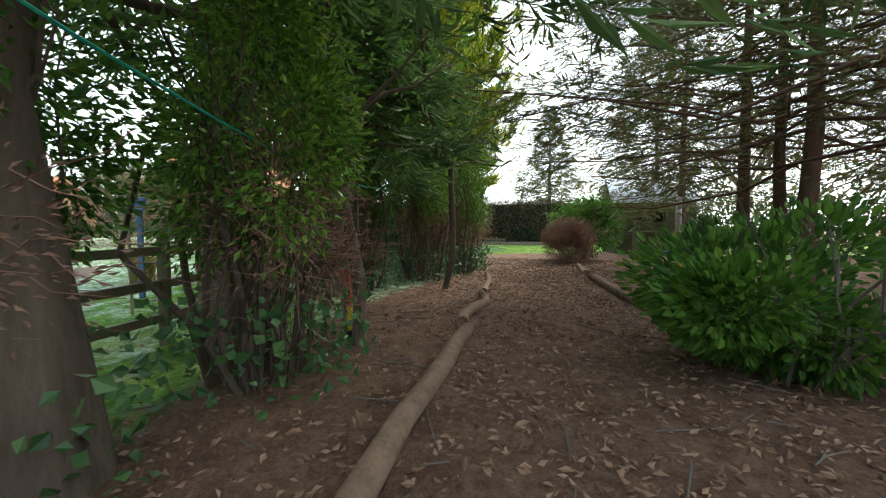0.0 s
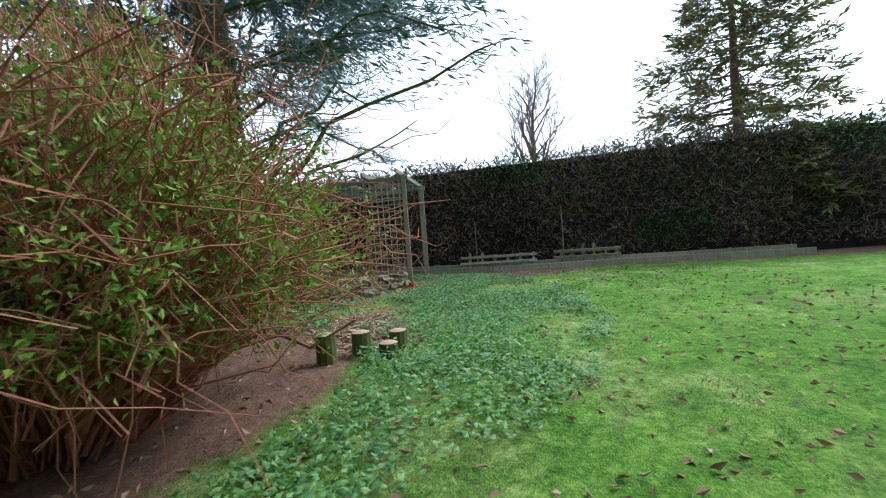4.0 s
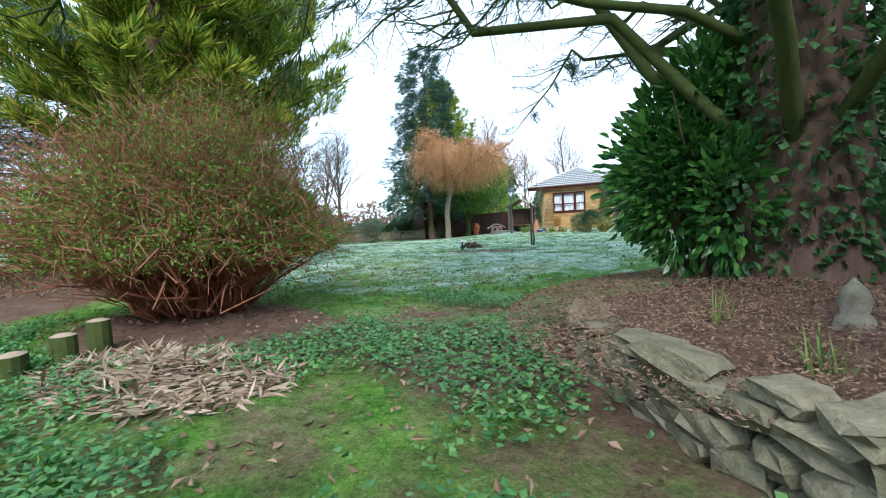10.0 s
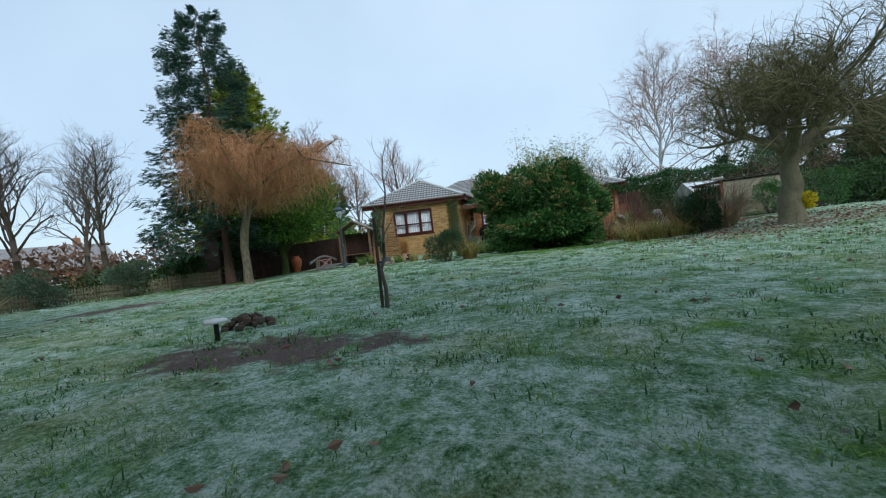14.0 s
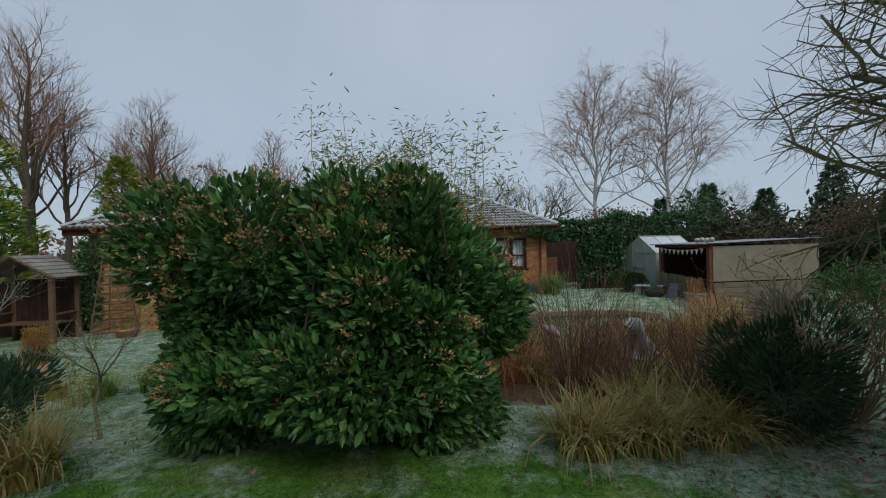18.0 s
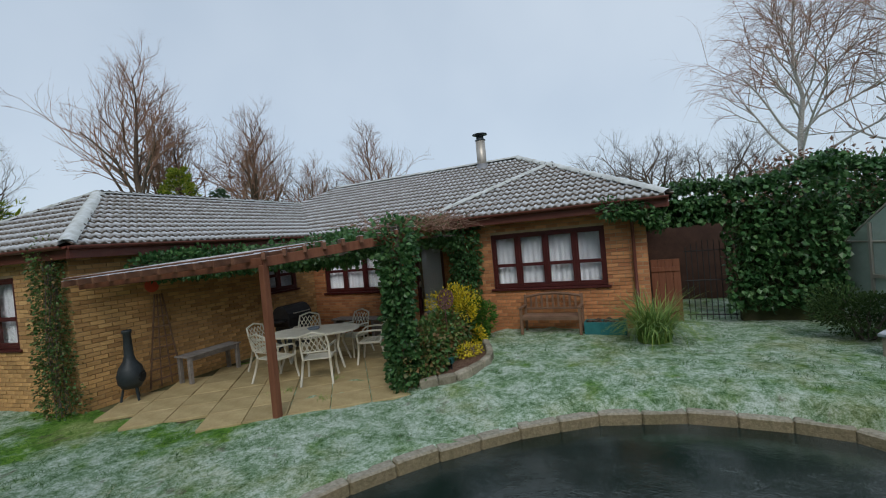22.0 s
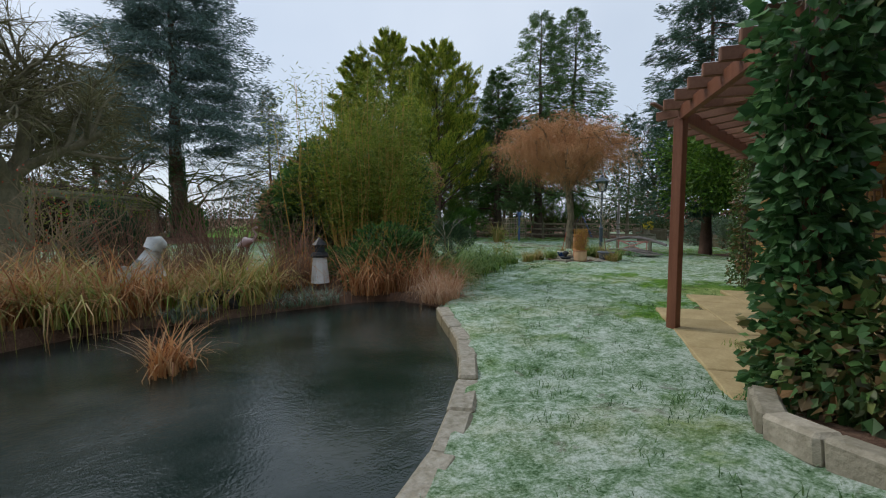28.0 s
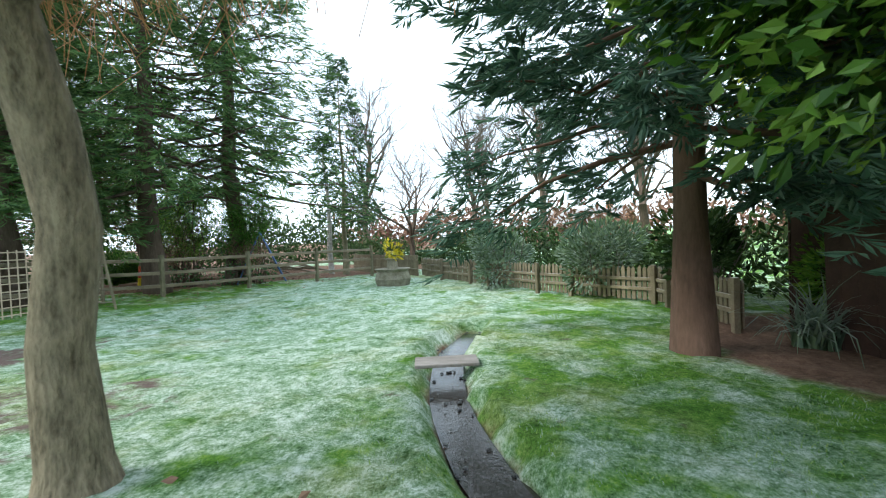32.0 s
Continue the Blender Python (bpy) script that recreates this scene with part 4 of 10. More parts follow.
def roof_face(poly, parent, limit, shared={}):
    """A roof plane (first two points on the eave, left to right seen from outside), laid with rows of profiled tiles."""
    p = [Vector(q) for q in poly]
    ex = (p[1] - p[0]).normalized()
    n = ex.cross(p[2] - p[0]).normalized()
    ey = n.cross(ex)
    loc = np.array([((q - p[0]).dot(ex), (q - p[0]).dot(ey)) for q in p])
    m = Matrix((ex, ey, n)).transposed().to_4x4()
    m.translation = p[0]
    part("roof_slope", Build().add([tuple(q - n * 0.05) for q in p], *(([(0, 1, 2, 3)], ()) if len(p) == 4 else ((), [(0, 1, 2)]))), ROOFMAT, parent)
    gauge, tw = 0.27, 0.29
    if "tile" not in shared:
        us, hs = tile_profile(tw)
        v = [(u, 0.0, h + 0.062) for u, h in zip(us, hs)] + [(u, gauge + 0.05, h + 0.002) for u, h in zip(us, hs)] + [(u, 0.0, h + 0.022) for u, h in zip(us, hs)]
        k = len(us)
        f = [(i, i + 1, k + i + 1, k + i) for i in range(k - 1)] + [(2 * k + i, 2 * k + i + 1, i + 1, i) for i in range(k - 1)]
        shared["b"] = (np.array(v), f)
        me = Build().add(v, f).mesh("roof_tile", True)
        me.materials.append(TILE)
        shared["tile"] = me
    tv, tf = shared["b"]
    rest, made = Build(), 0
    top = loc[:, 1].max()
    R = np.array(m.to_3x3()).T
    for r in range(int(top / gauge) + 1):
        y = r * gauge - 0.06
        yc = y + gauge * 0.5
        if yc > top - 0.02:
            continue
        xs = []
        for (ax, ay), (bx, by) in zip(loc, np.roll(loc, -1, 0)):
            if (ay > yc) != (by > yc):
                xs.append(ax + (bx - ax) * (yc - ay) / (by - ay))
        if len(xs) < 2:
            xs = [loc[0][0], loc[1][0]]
        lo, hi = min(xs), max(xs)
        k0, k1 = int(np.ceil((lo - 0.06) / tw)), int(np.floor((hi + 0.06) / tw))
        for k in range(k0 - 1, k1 + 1):
            u0, u1 = max(k * tw, lo - 0.01), min((k + 1) * tw, hi + 0.01)
            if u1 - u0 < 0.04:
                continue
            if u1 - u0 > tw - 0.005 and made < limit:
                part("roof_tile", shared["tile"], None, parent, at=m @ pose(k * tw, y + rng.uniform(-0.006, 0.006), rng.uniform(-0.003, 0.003)))
                made += 1
            else:
                v = tv.copy()
                v[:, 0] = np.clip(v[:, 0] + k * tw, u0, u1)
                v[:, 1] += y
                rest.add(v @ R + np.array(m.translation), tf)
    if rest.n:
        tagged(part("roof_tiles", rest, TILE, parent, shade=True), kind="stuff")


def ridge(a, b, parent):
    a, b = Vector(a), Vector(b)
    d = (b - a).normalized()
    L = (b - a).length
    s = d.cross(Vector((0, 0, 1))).normalized()
    u = s.cross(d)
    m = Matrix((d, -s, u)).transposed().to_4x4()
    n = int(L / 0.4)
    for k in range(n):
        m.translation = a + d * (k * L / n)
        ang = np.linspace(-1.25, 1.25, 7)
        v = [(x, 0.13 * math.sin(t), 0.1 * math.cos(t) - 0.02 + (0.012 if x else 0)) for x in (0, L / n + 0.03) for t in ang]
        part("ridge_tile", Build().add(np.array(v) @ np.array(m.to_3x3()).T + np.array(m.translation), [(i, i + 1, 8 + i, 7 + i) for i in range(6)]), RIDGE, parent, shade=True)


roof = part("roof", Build().box((BX0 - 0.3, FY + 0.5, 2.5), (BX1, 4.8, 2.52)), ROOFMAT, house, "frosted brown-grey tiled hip roof")
O = 0.42
# end wing: hip towards the lawn, ridge running back
wx0, wx1, wy, wyf = WX0 - O, WX1 + O, WY - 0.18, WYF - 0.34
wc, wh = (wx0 + wx1) / 2 - 0.1, (wx1 - wx0) / 2
wz, wa = EAVE + wh * RISE, -3.72
roof_face([(wx0, wyf, EAVE), (wx1, wy, EAVE), (wc, wa, wz)], roof, 120)
roof_face([(wx1, wy, EAVE), (wx1, FY - O + wh, EAVE), (wc, FY - O + wh, wz), (wc, wa, wz)], roof, 120)
roof_face([(wx0, 5.2, EAVE), (wx0, wyf, EAVE), (wc, wa, wz), (wc, 5.2, wz)], roof, 0)
ridge((wc, wa, wz), (wc, FY - O + wh, wz), roof)
ridge((wx0, wyf, EAVE + 0.03), (wc, wa, wz), roof), ridge((wx1, wy, EAVE + 0.03), (wc, wa, wz), roof)
# main range: ridge parallel to the front, higher
ry0, ry1, RX0, RX1 = FY - O, 7.3, -6.9, -0.15
mz = EAVE + (ry1 - ry0) / 2 * RISE
my = (ry0 + ry1) / 2
roof_face([(wx0, ry0, EAVE), (BX1 + O, ry0, EAVE), (RX1, my, mz), (RX0, my, mz)], roof, 100)
roof_face([(BX1 + O, ry0, EAVE), (BX1 + O, ry1, EAVE), (RX1, my, mz)], roof, 0)
part("roof_slope", Build().add([(wx0, ry0, EAVE), (RX0, my, mz), (wx0, ry1, EAVE), (BX1 + O, ry1, EAVE), (RX1, my, mz)], [(3, 2, 1, 4)], [(0, 1, 2)]), ROOFMAT, roof)
ridge((RX0, my, mz), (RX1, my, mz), roof)
ridge((BX1 + O, ry0, EAVE + 0.03), (RX1, my, mz), roof)
# bench wing: hip towards the pond
bx0, bx1, by = BX0 - O, BX1 + O, -O
bc, bh_ = (bx0 + bx1) / 2, (bx1 - bx0) / 2
bz = EAVE + bh_ * RISE
roof_face([(bx0, by, EAVE), (bx1, by, EAVE), (bc, by + bh_, bz)], roof, 160)
roof_face([(bx0, my, EAVE), (bx0, by, EAVE), (bc, by + bh_, bz), (bc, my, bz)], roof, 100)
roof_face([(bx1, by, EAVE), (bx1, my, EAVE), (bc, my, bz), (bc, by + bh_, bz)], roof, 0)
ridge((bc, by + bh_, bz), (bc, by + bh_ + 0.35, bz), roof)
ridge((bx0, by, EAVE + 0.03), (bc, by + bh_, bz), roof), ridge((bx1, by, EAVE + 0.03), (bc, by + bh_, bz), roof)


def gutter(a, b):
    a, b = Vector(a), Vector(b)
    d = (b - a).normalized()
    n = Vector((d.y, -d.x, 0))
    L = (b - a).length
    m = Matrix((d, -n, Vector((0, 0, 1)))).transposed().to_4x4()
    m.translation = a
    ang = np.linspace(math.pi, 2 * math.pi, 9)
    prof = [(0.055 * math.cos(t), 0.055 * math.sin(t)) for t in ang] + [(0.048 * math.cos(t), 0.048 * math.sin(t)) for t in ang[::-1]]
    k = len(prof)
    v = np.array([(x, y, z) for x in (0, L) for y, z in prof]) @ np.array(m.to_3x3()).T + np.array(a)
    part("gutter", Build().add(v, [(i, (i + 1) % k, k + (i + 1) % k, k + i) for i in range(k)]), GUTTER, house, shade=True)
    part("fascia", Build().box((0, 0.08, -0.2), (L, 0.1, -0.02), m), GUTTER, house)
    part("soffit", Build().box((0, 0.1, -0.19), (L, O + 0.12, -0.175), m), GUTTER, house)


gutter((bx0, by - 0.05, EAVE), (bx1, by - 0.05, EAVE))
gutter((wx0, wyf - 0.05, EAVE), (wx1, wy - 0.05, EAVE))
gutter((wx1 + 0.05, wy, EAVE), (wx1 + 0.05, ry0, EAVE))
gutter((wx1, ry0 - 0.05, EAVE), (bx0, ry0 - 0.05, EAVE))
gutter((bx0 - 0.05, ry0, EAVE), (bx0 - 0.05, by, EAVE))
part("downpipe", Build().tube([(2.92, -0.36, 2.5), (2.92, -0.3, 2.38), (2.92, -0.08, 2.25), (2.92, -0.06, 0.0)], 0.034, 10), GUTTER, house, shade=True)
fl = part("flue", Build().lathe([(0.0, 3.9), (0.14, 3.9), (0.14, 5.0), (0.0, 5.0)], 18, (-1.15, 3.2, 0)), STEEL, house, "steel stove flue with rain cap", True)
part("cap", Build().lathe([(0.0, 5.16), (0.05, 5.24), (0.22, 5.2), (0.22, 5.17), (0.0, 5.16)], 18, (-1.15, 3.2, 0)), CAST, fl, shade=True)
part("cap_band", Build().lathe([(0.15, 5.0), (0.16, 5.02), (0.11, 5.06), (0.11, 5.17)], 18, (-1.15, 3.2, 0)), CAST, fl, shade=True)
part("flashing", Build().lathe([(0.32, 3.86), (0.3, 3.98), (0.15, 4.2), (0.15, 4.3)], 14, (-1.15, 3.2, 0)), surface("lead", (0.2, 0.21, 0.23), (0.32, 0.33, 0.35), 6, 0.6, 0.2), fl, shade=True)
# single bricks are laid at the end of the file

# ---- trees and shrubs ----
def unit(n):
    v = rng.normal(size=(n, 3))
    return v / np.linalg.norm(v, axis=1, keepdims=True)


def lobed(n, radii, lobes=14, lobe=0.42, shell=0.75, flat=0.0):
    """Places on an uneven crown made of many lobes, and their outward ways. The crown's middle is the origin."""
    radii = np.asarray(radii, float)
    c = unit(lobes) * rng.uniform(0.35, 0.8, (lobes, 1))
    k = rng.integers(0, lobes, n)
    u = unit(n)
    size = lobe * rng.uniform(0.7, 1.25, lobes)[k][:, None]
    p = c[k] + u * size * rng.uniform(shell, 1.0, (n, 1))
    out = p / (np.linalg.norm(p, axis=1, keepdims=True) + 1e-9)
    keep = (u * out).sum(1) > -0.35
    return (p * radii)[keep], (u * 0.8 + out * 0.5 + (0, 0, flat))[keep]


def bent(a, b, sag=0.0, wobble=0.05, n=6):
    a, b = np.asarray(a, float), np.asarray(b, float)
    t = np.linspace(0, 1, n)[:, None]
    L = np.linalg.norm(b - a)
    w = rng.normal(size=(n, 3)) * wobble * L
    w[0] = 0
    w = w * np.minimum(1, t * 3)
    return a + (b - a) * t + np.array([0, 0, -1.0]) * (sag * L * (t * (1 - t) * 4)) + w


def grow(trunk, twigs, start, way, length, radius, depth, spread, kids, rise, droop=0.0, thick=0.03):
    """Limbs, branches and twigs of a leafless tree."""
    way = way / np.linalg.norm(way)
    n = 5 if depth > 1 else 4
    pts = [np.asarray(start, float)]
    d = way.copy()
    for _ in range(n - 1):
        d = d + rng.normal(size=3) * 0.16 + np.array([0, 0, rise * 0.12 - droop * 0.25 * (depth < 2)])
        d /= np.linalg.norm(d)
        pts.append(pts[-1] + d * length / (n - 1))
    pts = np.array(pts)
    r = np.linspace(radius, radius * 0.55, n)
    (trunk if radius > thick else twigs).tube(pts, r, 7 if radius > thick * 2 else (5 if radius > thick else 3), cap=False)
    if depth == 0:
        return
    for k in range(kids[-depth]):
        s = rng.uniform(0.35, 1.0) if depth < len(kids) else rng.uniform(0.45, 1.0)
        i = min(n - 2, int(s * (n - 1)))
        f = s * (n - 1) - i
        p = pts[i] * (1 - f) + pts[i + 1] * f
        side = np.cross(d, rng.normal(size=3))
        side /= np.linalg.norm(side) + 1e-9
        w = d * (1 - spread) + side * spread + np.array([0, 0, rise * 0.25])
        grow(trunk, twigs, p, w, length * rng.uniform(0.5, 0.78), radius * rng.uniform(0.34, 0.52), depth - 1, spread, kids, rise, droop, thick)


def bare_tree(name, at, height, trunk_len, radius, kids, spread, rise, bark, twig, label, droop=0.0, lean=(0, 0), group="", thick=0.03, leader=False):
    t, w = Build(), Build()
    tr = bent((0, 0, -0.15), (lean[0], lean[1], trunk_len), 0, 0.02, 6)
    t.tube(tr, np.linspace(radius * 1.25, radius * 0.8, 6) + np.array([radius * 0.35, 0.05 * radius, 0, 0, 0, 0]), 10)
    limbs = kids[0]
    if leader:
        top = bent(tr[-1], (lean[0] + rng.normal() * 0.3, lean[1] + rng.normal() * 0.3, height * 0.9), 0, 0.012, 7)
        t.tube(top, np.linspace(radius * 0.8, radius * 0.1, 7), 8)
        for k in range(limbs * 3):
            u = (k / (limbs * 3)) ** 0.9
            i = min(5, int(u * 6))
            q = top[i] + (top[i + 1] - top[i]) * (u * 6 - i)
            a = k * 2.4 + rng.uniform(-0.4, 0.4)
            way = np.array([math.cos(a) * spread * 1.5, math.sin(a) * spread * 1.5, 0.75])
            grow(t, w, q, way, (height - trunk_len) * (0.36 - 0.24 * u) * rng.uniform(0.8, 1.2), radius * (0.4 - 0.28 * u), len(kids) - 2, spread, kids[2:], rise, droop, thick)
        limbs = 0
    for k in range(limbs):
        a = 2 * math.pi * k / limbs + rng.uniform(-0.4, 0.4)
        way = np.array([math.cos(a) * spread * 1.4, math.sin(a) * spread * 1.4, 1.0 - spread * 0.5 + rise * 0.3])
        grow(t, w, tr[-1] - (0, 0, rng.uniform(0, 0.18) * trunk_len), way, (height - trunk_len) * rng.uniform(0.42, 0.55), radius * rng.uniform(0.45, 0.62), len(kids) - 1, spread, kids[1:], rise, droop, thick)
    e = thing(name, at, label, "tree", group)
    part("trunk", t, bark, e, shade=True)
    part("crown", w, twig, e, "bare winter twigs")
    return e


def conifer(at, height, radius, leaf, label, bark=BARK, lower=0.12, n=9000, droop=0.35, spray=0.34, aspect=0.3, upsweep=0.0, gaps=0.0, trunk_r=None, name="conifer_tree", shape=1.0, turn=0.0, frond=5, boughs=1.0, plate=0.22, puff=0.07):
    e = thing(name, at, label, "tree", turn=turn)
    tr = trunk_r or height * 0.022
    t = Build()
    zt = np.linspace(-0.2, height, 9)
    t.tube(np.c_[rng.normal(size=9) * tr * 0.25, rng.normal(size=9) * tr * 0.25, zt], tr * np.clip(1 - np.linspace(0, 1, 9), 0.03, 1) + np.r_[tr * 0.35, np.zeros(8)], 10)
    f = Build()
    nb = int((26 + height * 8) * boughs)
    per = max(8, int(n * 0.55) // nb)
    for k in range(nb):
        s = lower + (1 - lower) * (k / nb) ** 0.85
        if rng.uniform() < gaps:
            continue
        z = height * s
        a = k * 2.399 + rng.uniform(-0.3, 0.3)
        L = radius * ((1 - s) / (1 - lower)) ** (0.75 * shape) * rng.uniform(0.7, 1.12) + 0.15
        up = upsweep - droop * (1 - s)
        tip = np.array([math.cos(a) * L, math.sin(a) * L, z + up * L])
        ln = bent((0, 0, z), tip, droop * 0.18 * (1 if upsweep <= 0 else -1), 0.03, 5)
        t.tube(ln, np.linspace(max(0.012, tr * 0.2 * (1 - s) + 0.012), 0.006, 5), 4, cap=False)
        u = np.sqrt(rng.uniform(0.06, 1, per))
        i = np.minimum(3, (u * 4).astype(int))
        fr = (u * 4 - i)[:, None]
        base = ln[i] * (1 - fr) + ln[i + 1] * fr
        d = (ln[-1] - ln[0]) / (np.linalg.norm(ln[-1] - ln[0]) + 1e-9)
        side = np.cross(d, (0, 0, 1.0))
        sgn = rng.choice((-1, 1), per)[:, None]
        way = d * rng.uniform(0.4, 1.0, (per, 1)) + sgn * side * rng.uniform(0.1, 0.9, (per, 1)) + np.array([0, 0, 1.0]) * (rng.normal(size=(per, 1)) * 0.25 + (upsweep * 0.9 - droop * 0.55))
        off = sgn * side * (rng.uniform(0, plate, (per, 1)) * L * (1.05 - u[:, None]))
        f.fronds(base + off + rng.normal(size=(per, 3)) * (0.03 * L, 0.03 * L, puff * L + 0.04 * min(1, puff / 0.07)), way, spray * (0.6 + 0.6 * (1 - s)), frond, aspect)
    part("trunk", t, bark, e, shade=True)
    part("crown", f, leaf, e)
    return e


def shrub(name, at, radii, leaf, label, n=5000, size=0.07, lobes=14, lobe=0.42, shell=0.7, stems=14, stem_mat=None, aspect=0.5, flat=0.2, category="shrub", group="", lift=0.85):
    e = thing(name, at, label, category, group)
    p, w = lobed(n, radii, lobes, lobe, shell, flat)
    p = p + (0, 0, radii[2] * lift)
    ok = p[:, 2] > 0.02
    part("foliage", Build().leaves(p[ok], w[ok], size, aspect, oval=size > 0.084 and aspect > 0.3), leaf, e)
    s = Build()
    for k in range(stems):
        a = rng.uniform(0, 2 * math.pi)
        r = rng.uniform(0.2, 0.7)
        s.tube(bent((0.1 * math.cos(a) * radii[0], 0.1 * math.sin(a) * radii[1], -0.05), (r * math.cos(a) * radii[0], r * math.sin(a) * radii[1], radii[2] * rng.uniform(0.9, 1.6)), 0, 0.04, 5), np.linspace(0.02, 0.006, 5), 4, cap=False)
    part("stem_tangle", s, stem_mat or TWIG, e)
    return e


def G(x, y, dz=0.0):
    return (x, y, gzf(x, y) + dz)


HERE = CLEARING
# the cedar in its raised bed
ced = thing("cedar_tree", G(3.26, -28.8), "large ivy-clad cedar with mossy limbs and blue-grey needles", "tree")
ct, cf, ci = Build(), Build(), Build()
trunk_line = np.array([(0, 0, -0.1), (0.02, 0, 1.0), (-0.03, 0.03, 2.4), (0.05, 0, 4.5), (0, 0.05, 9.0), (0.05, 0, 17.8)])
ct.tube(trunk_line, [0.56, 0.38, 0.34, 0.3, 0.17, 0.02], 12)
part("trunk", ct, BARK_RED, ced, "reddish flaking bark", True)
for k in range(96):
    if k < 46 and k % 2:
        continue
    climbs = Build()
    s = k / 96
    z = 0.75 + (0.35 if k < 16 else 0) + 14.2 * max(0, s - 0.12) ** 1.05 + rng.uniform(-0.15, 0.15)
    a = k * 2.4 + rng.uniform(-0.25, 0.25)
    L = (5.4 * (1 - s) ** 0.6 + 0.4) * rng.uniform(0.75, 1.1)
    rise = 0.62 if k < 18 else 0.12
    tip = np.array([math.cos(a) * L, math.sin(a) * L, z + rise * L])
    ln = bent((0, 0, z), tip, -0.12, 0.035, 8)
    r0 = (0.062 if k < 18 else 0.045) * (1 - s * 0.6) * rng.uniform(0.75, 1.2)
    climbs.tube(ln, np.linspace(r0, 0.012, 8), 7, cap=False)
    for j in range(18 if k < 18 else 26):
        u = rng.uniform(0.3, 1.0)
        i = min(6, int(u * 7))
        b0 = ln[i] + (ln[i + 1] - ln[i]) * (u * 7 - i)
        a2 = a + rng.choice((-1, 1)) * rng.uniform(0.3, 1.1)
        l2 = rng.uniform(0.4, 1.2) * (1.15 - u * 0.5)
        t2 = b0 + np.array([math.cos(a2) * l2, math.sin(a2) * l2, rng.uniform(-0.35, 0.15) * l2])
        sb2 = bent(b0, t2, 0.08, 0.05, 4)
        climbs.tube(sb2, np.linspace(0.012, 0.004, 4), 3, cap=False)
        m_ = 22 if k < 18 else 64
        u2 = rng.uniform(0.1, 1, m_)
        q = b0 + (t2 - b0) * u2[:, None] + rng.normal(size=(m_, 3)) * 0.03
        cf.leaves(q, rng.normal(size=(m_, 3)) * 0.6 + (t2 - b0) / l2 + (0, 0, -0.3), 0.085 if k < 40 else 0.13, 0.12 if k < 40 else 0.17, 0.05)
    part("limb", climbs, BARK_GREEN, ced, "", True)
# fuller sprays of the upper crown
nu = 78000
zu = 4.8 + 13.0 * rng.uniform(0, 1, nu) ** 1.25
tier = np.floor(zu / 0.7) * 0.7 + rng.normal(size=nu) * 0.13
au = rng.uniform(0, 2 * math.pi, nu)
gap = 0.72 + 0.28 * np.sin(au * 3 + np.floor(zu / 0.7) * 1.9)
ru = (6.9 * (1 - (zu - 2.0) / 16.2) ** 0.7 + 0.25) * gap * np.sqrt(rng.uniform(0.12, 1.0, nu))
cf.leaves(np.c_[np.cos(au) * ru, np.sin(au) * ru, tier + 0.12 * ru], np.c_[np.cos(au), np.sin(au), np.full(nu, -0.15)] + rng.normal(size=(nu, 3)) * 0.5, 0.26, 0.16, 0.05)
for k, (a, L, z) in enumerate(((166, 3.7, 3.2), (182, 4.3, 3.5), (198, 4.2, 3.1), (214, 3.9, 3.4), (232, 3.6, 3.6))):
    hb_ = Build()
    a = radians(a)
    ln = bent((0, 0, z), (math.cos(a) * L, math.sin(a) * L, z - 0.25), -0.1, 0.03, 9)
    hb_.tube(ln, np.linspace(0.042, 0.008, 9), 6, cap=False)
    for j in range(30):
        u = rng.uniform(0.35, 1.0)
        i = min(7, int(u * 8))
        b0 = ln[i] + (ln[i + 1] - ln[i]) * (u * 8 - i)
        a2 = a + rng.choice((-1, 1)) * rng.uniform(0.2, 1.3)
        l2 = rng.uniform(0.35, 0.95)
        t2 = b0 + np.array([math.cos(a2) * l2 * 0.7, math.sin(a2) * l2 * 0.7, -rng.uniform(0.25, 0.75) * l2])
        hb_.tube(bent(b0, t2, -0.12, 0.06, 5), np.linspace(0.009, 0.003, 5), 3, cap=False)
        for _ in range(3):
            q = b0 + (t2 - b0) * rng.uniform(0.3, 0.95)
            hb_.tube([q, q + (rng.normal() * 0.12, rng.normal() * 0.12, -rng.uniform(0.05, 0.2))], 0.003, 3, cap=False)
        m_ = 34
        q = b0 + (t2 - b0) * rng.uniform(0.1, 1.05, m_)[:, None] + rng.normal(size=(m_, 3)) * 0.04
        cf.leaves(q, rng.normal(size=(m_, 3)) * 0.6 + (0, 0, -0.5), 0.05, 0.13, 0.05)
    part("limb", hb_, BARK_GREEN, ced, "", True)
part("needles", cf, CEDAR, ced)
n_i = 4200
zi = rng.uniform(0.3, 4.6, n_i) ** 1.0
ai = rng.uniform(0, 2 * math.pi, n_i)
ri = 0.42 - zi * 0.03 + 0.03
part("ivy", Build().leaves(np.c_[np.cos(ai) * ri, np.sin(ai) * ri, zi], np.c_[np.cos(ai) * 0.7, np.sin(ai) * 0.7, rng.uniform(-1, 0.2, n_i)], 0.075, 0.85, 0.1), IVY, ced, "ivy climbing the trunk")

# broad-leaved evergreen beside the cedar
shrub("laurel_bush", G(2.68, -28.72), (0.7, 0.66, 1.2), GLOSSY, "glossy dark evergreen bush under the cedar", 9000, 0.095, 20, 0.4, 0.45, 16, BARK, 0.45, -0.15)

# spirea by the path
spi = thing("spirea_bush", G(-2.2, -30.5), "large rounded twiggy bush, red-brown stems with fresh green tips", "shrub")
st, sl = Build(), Build()
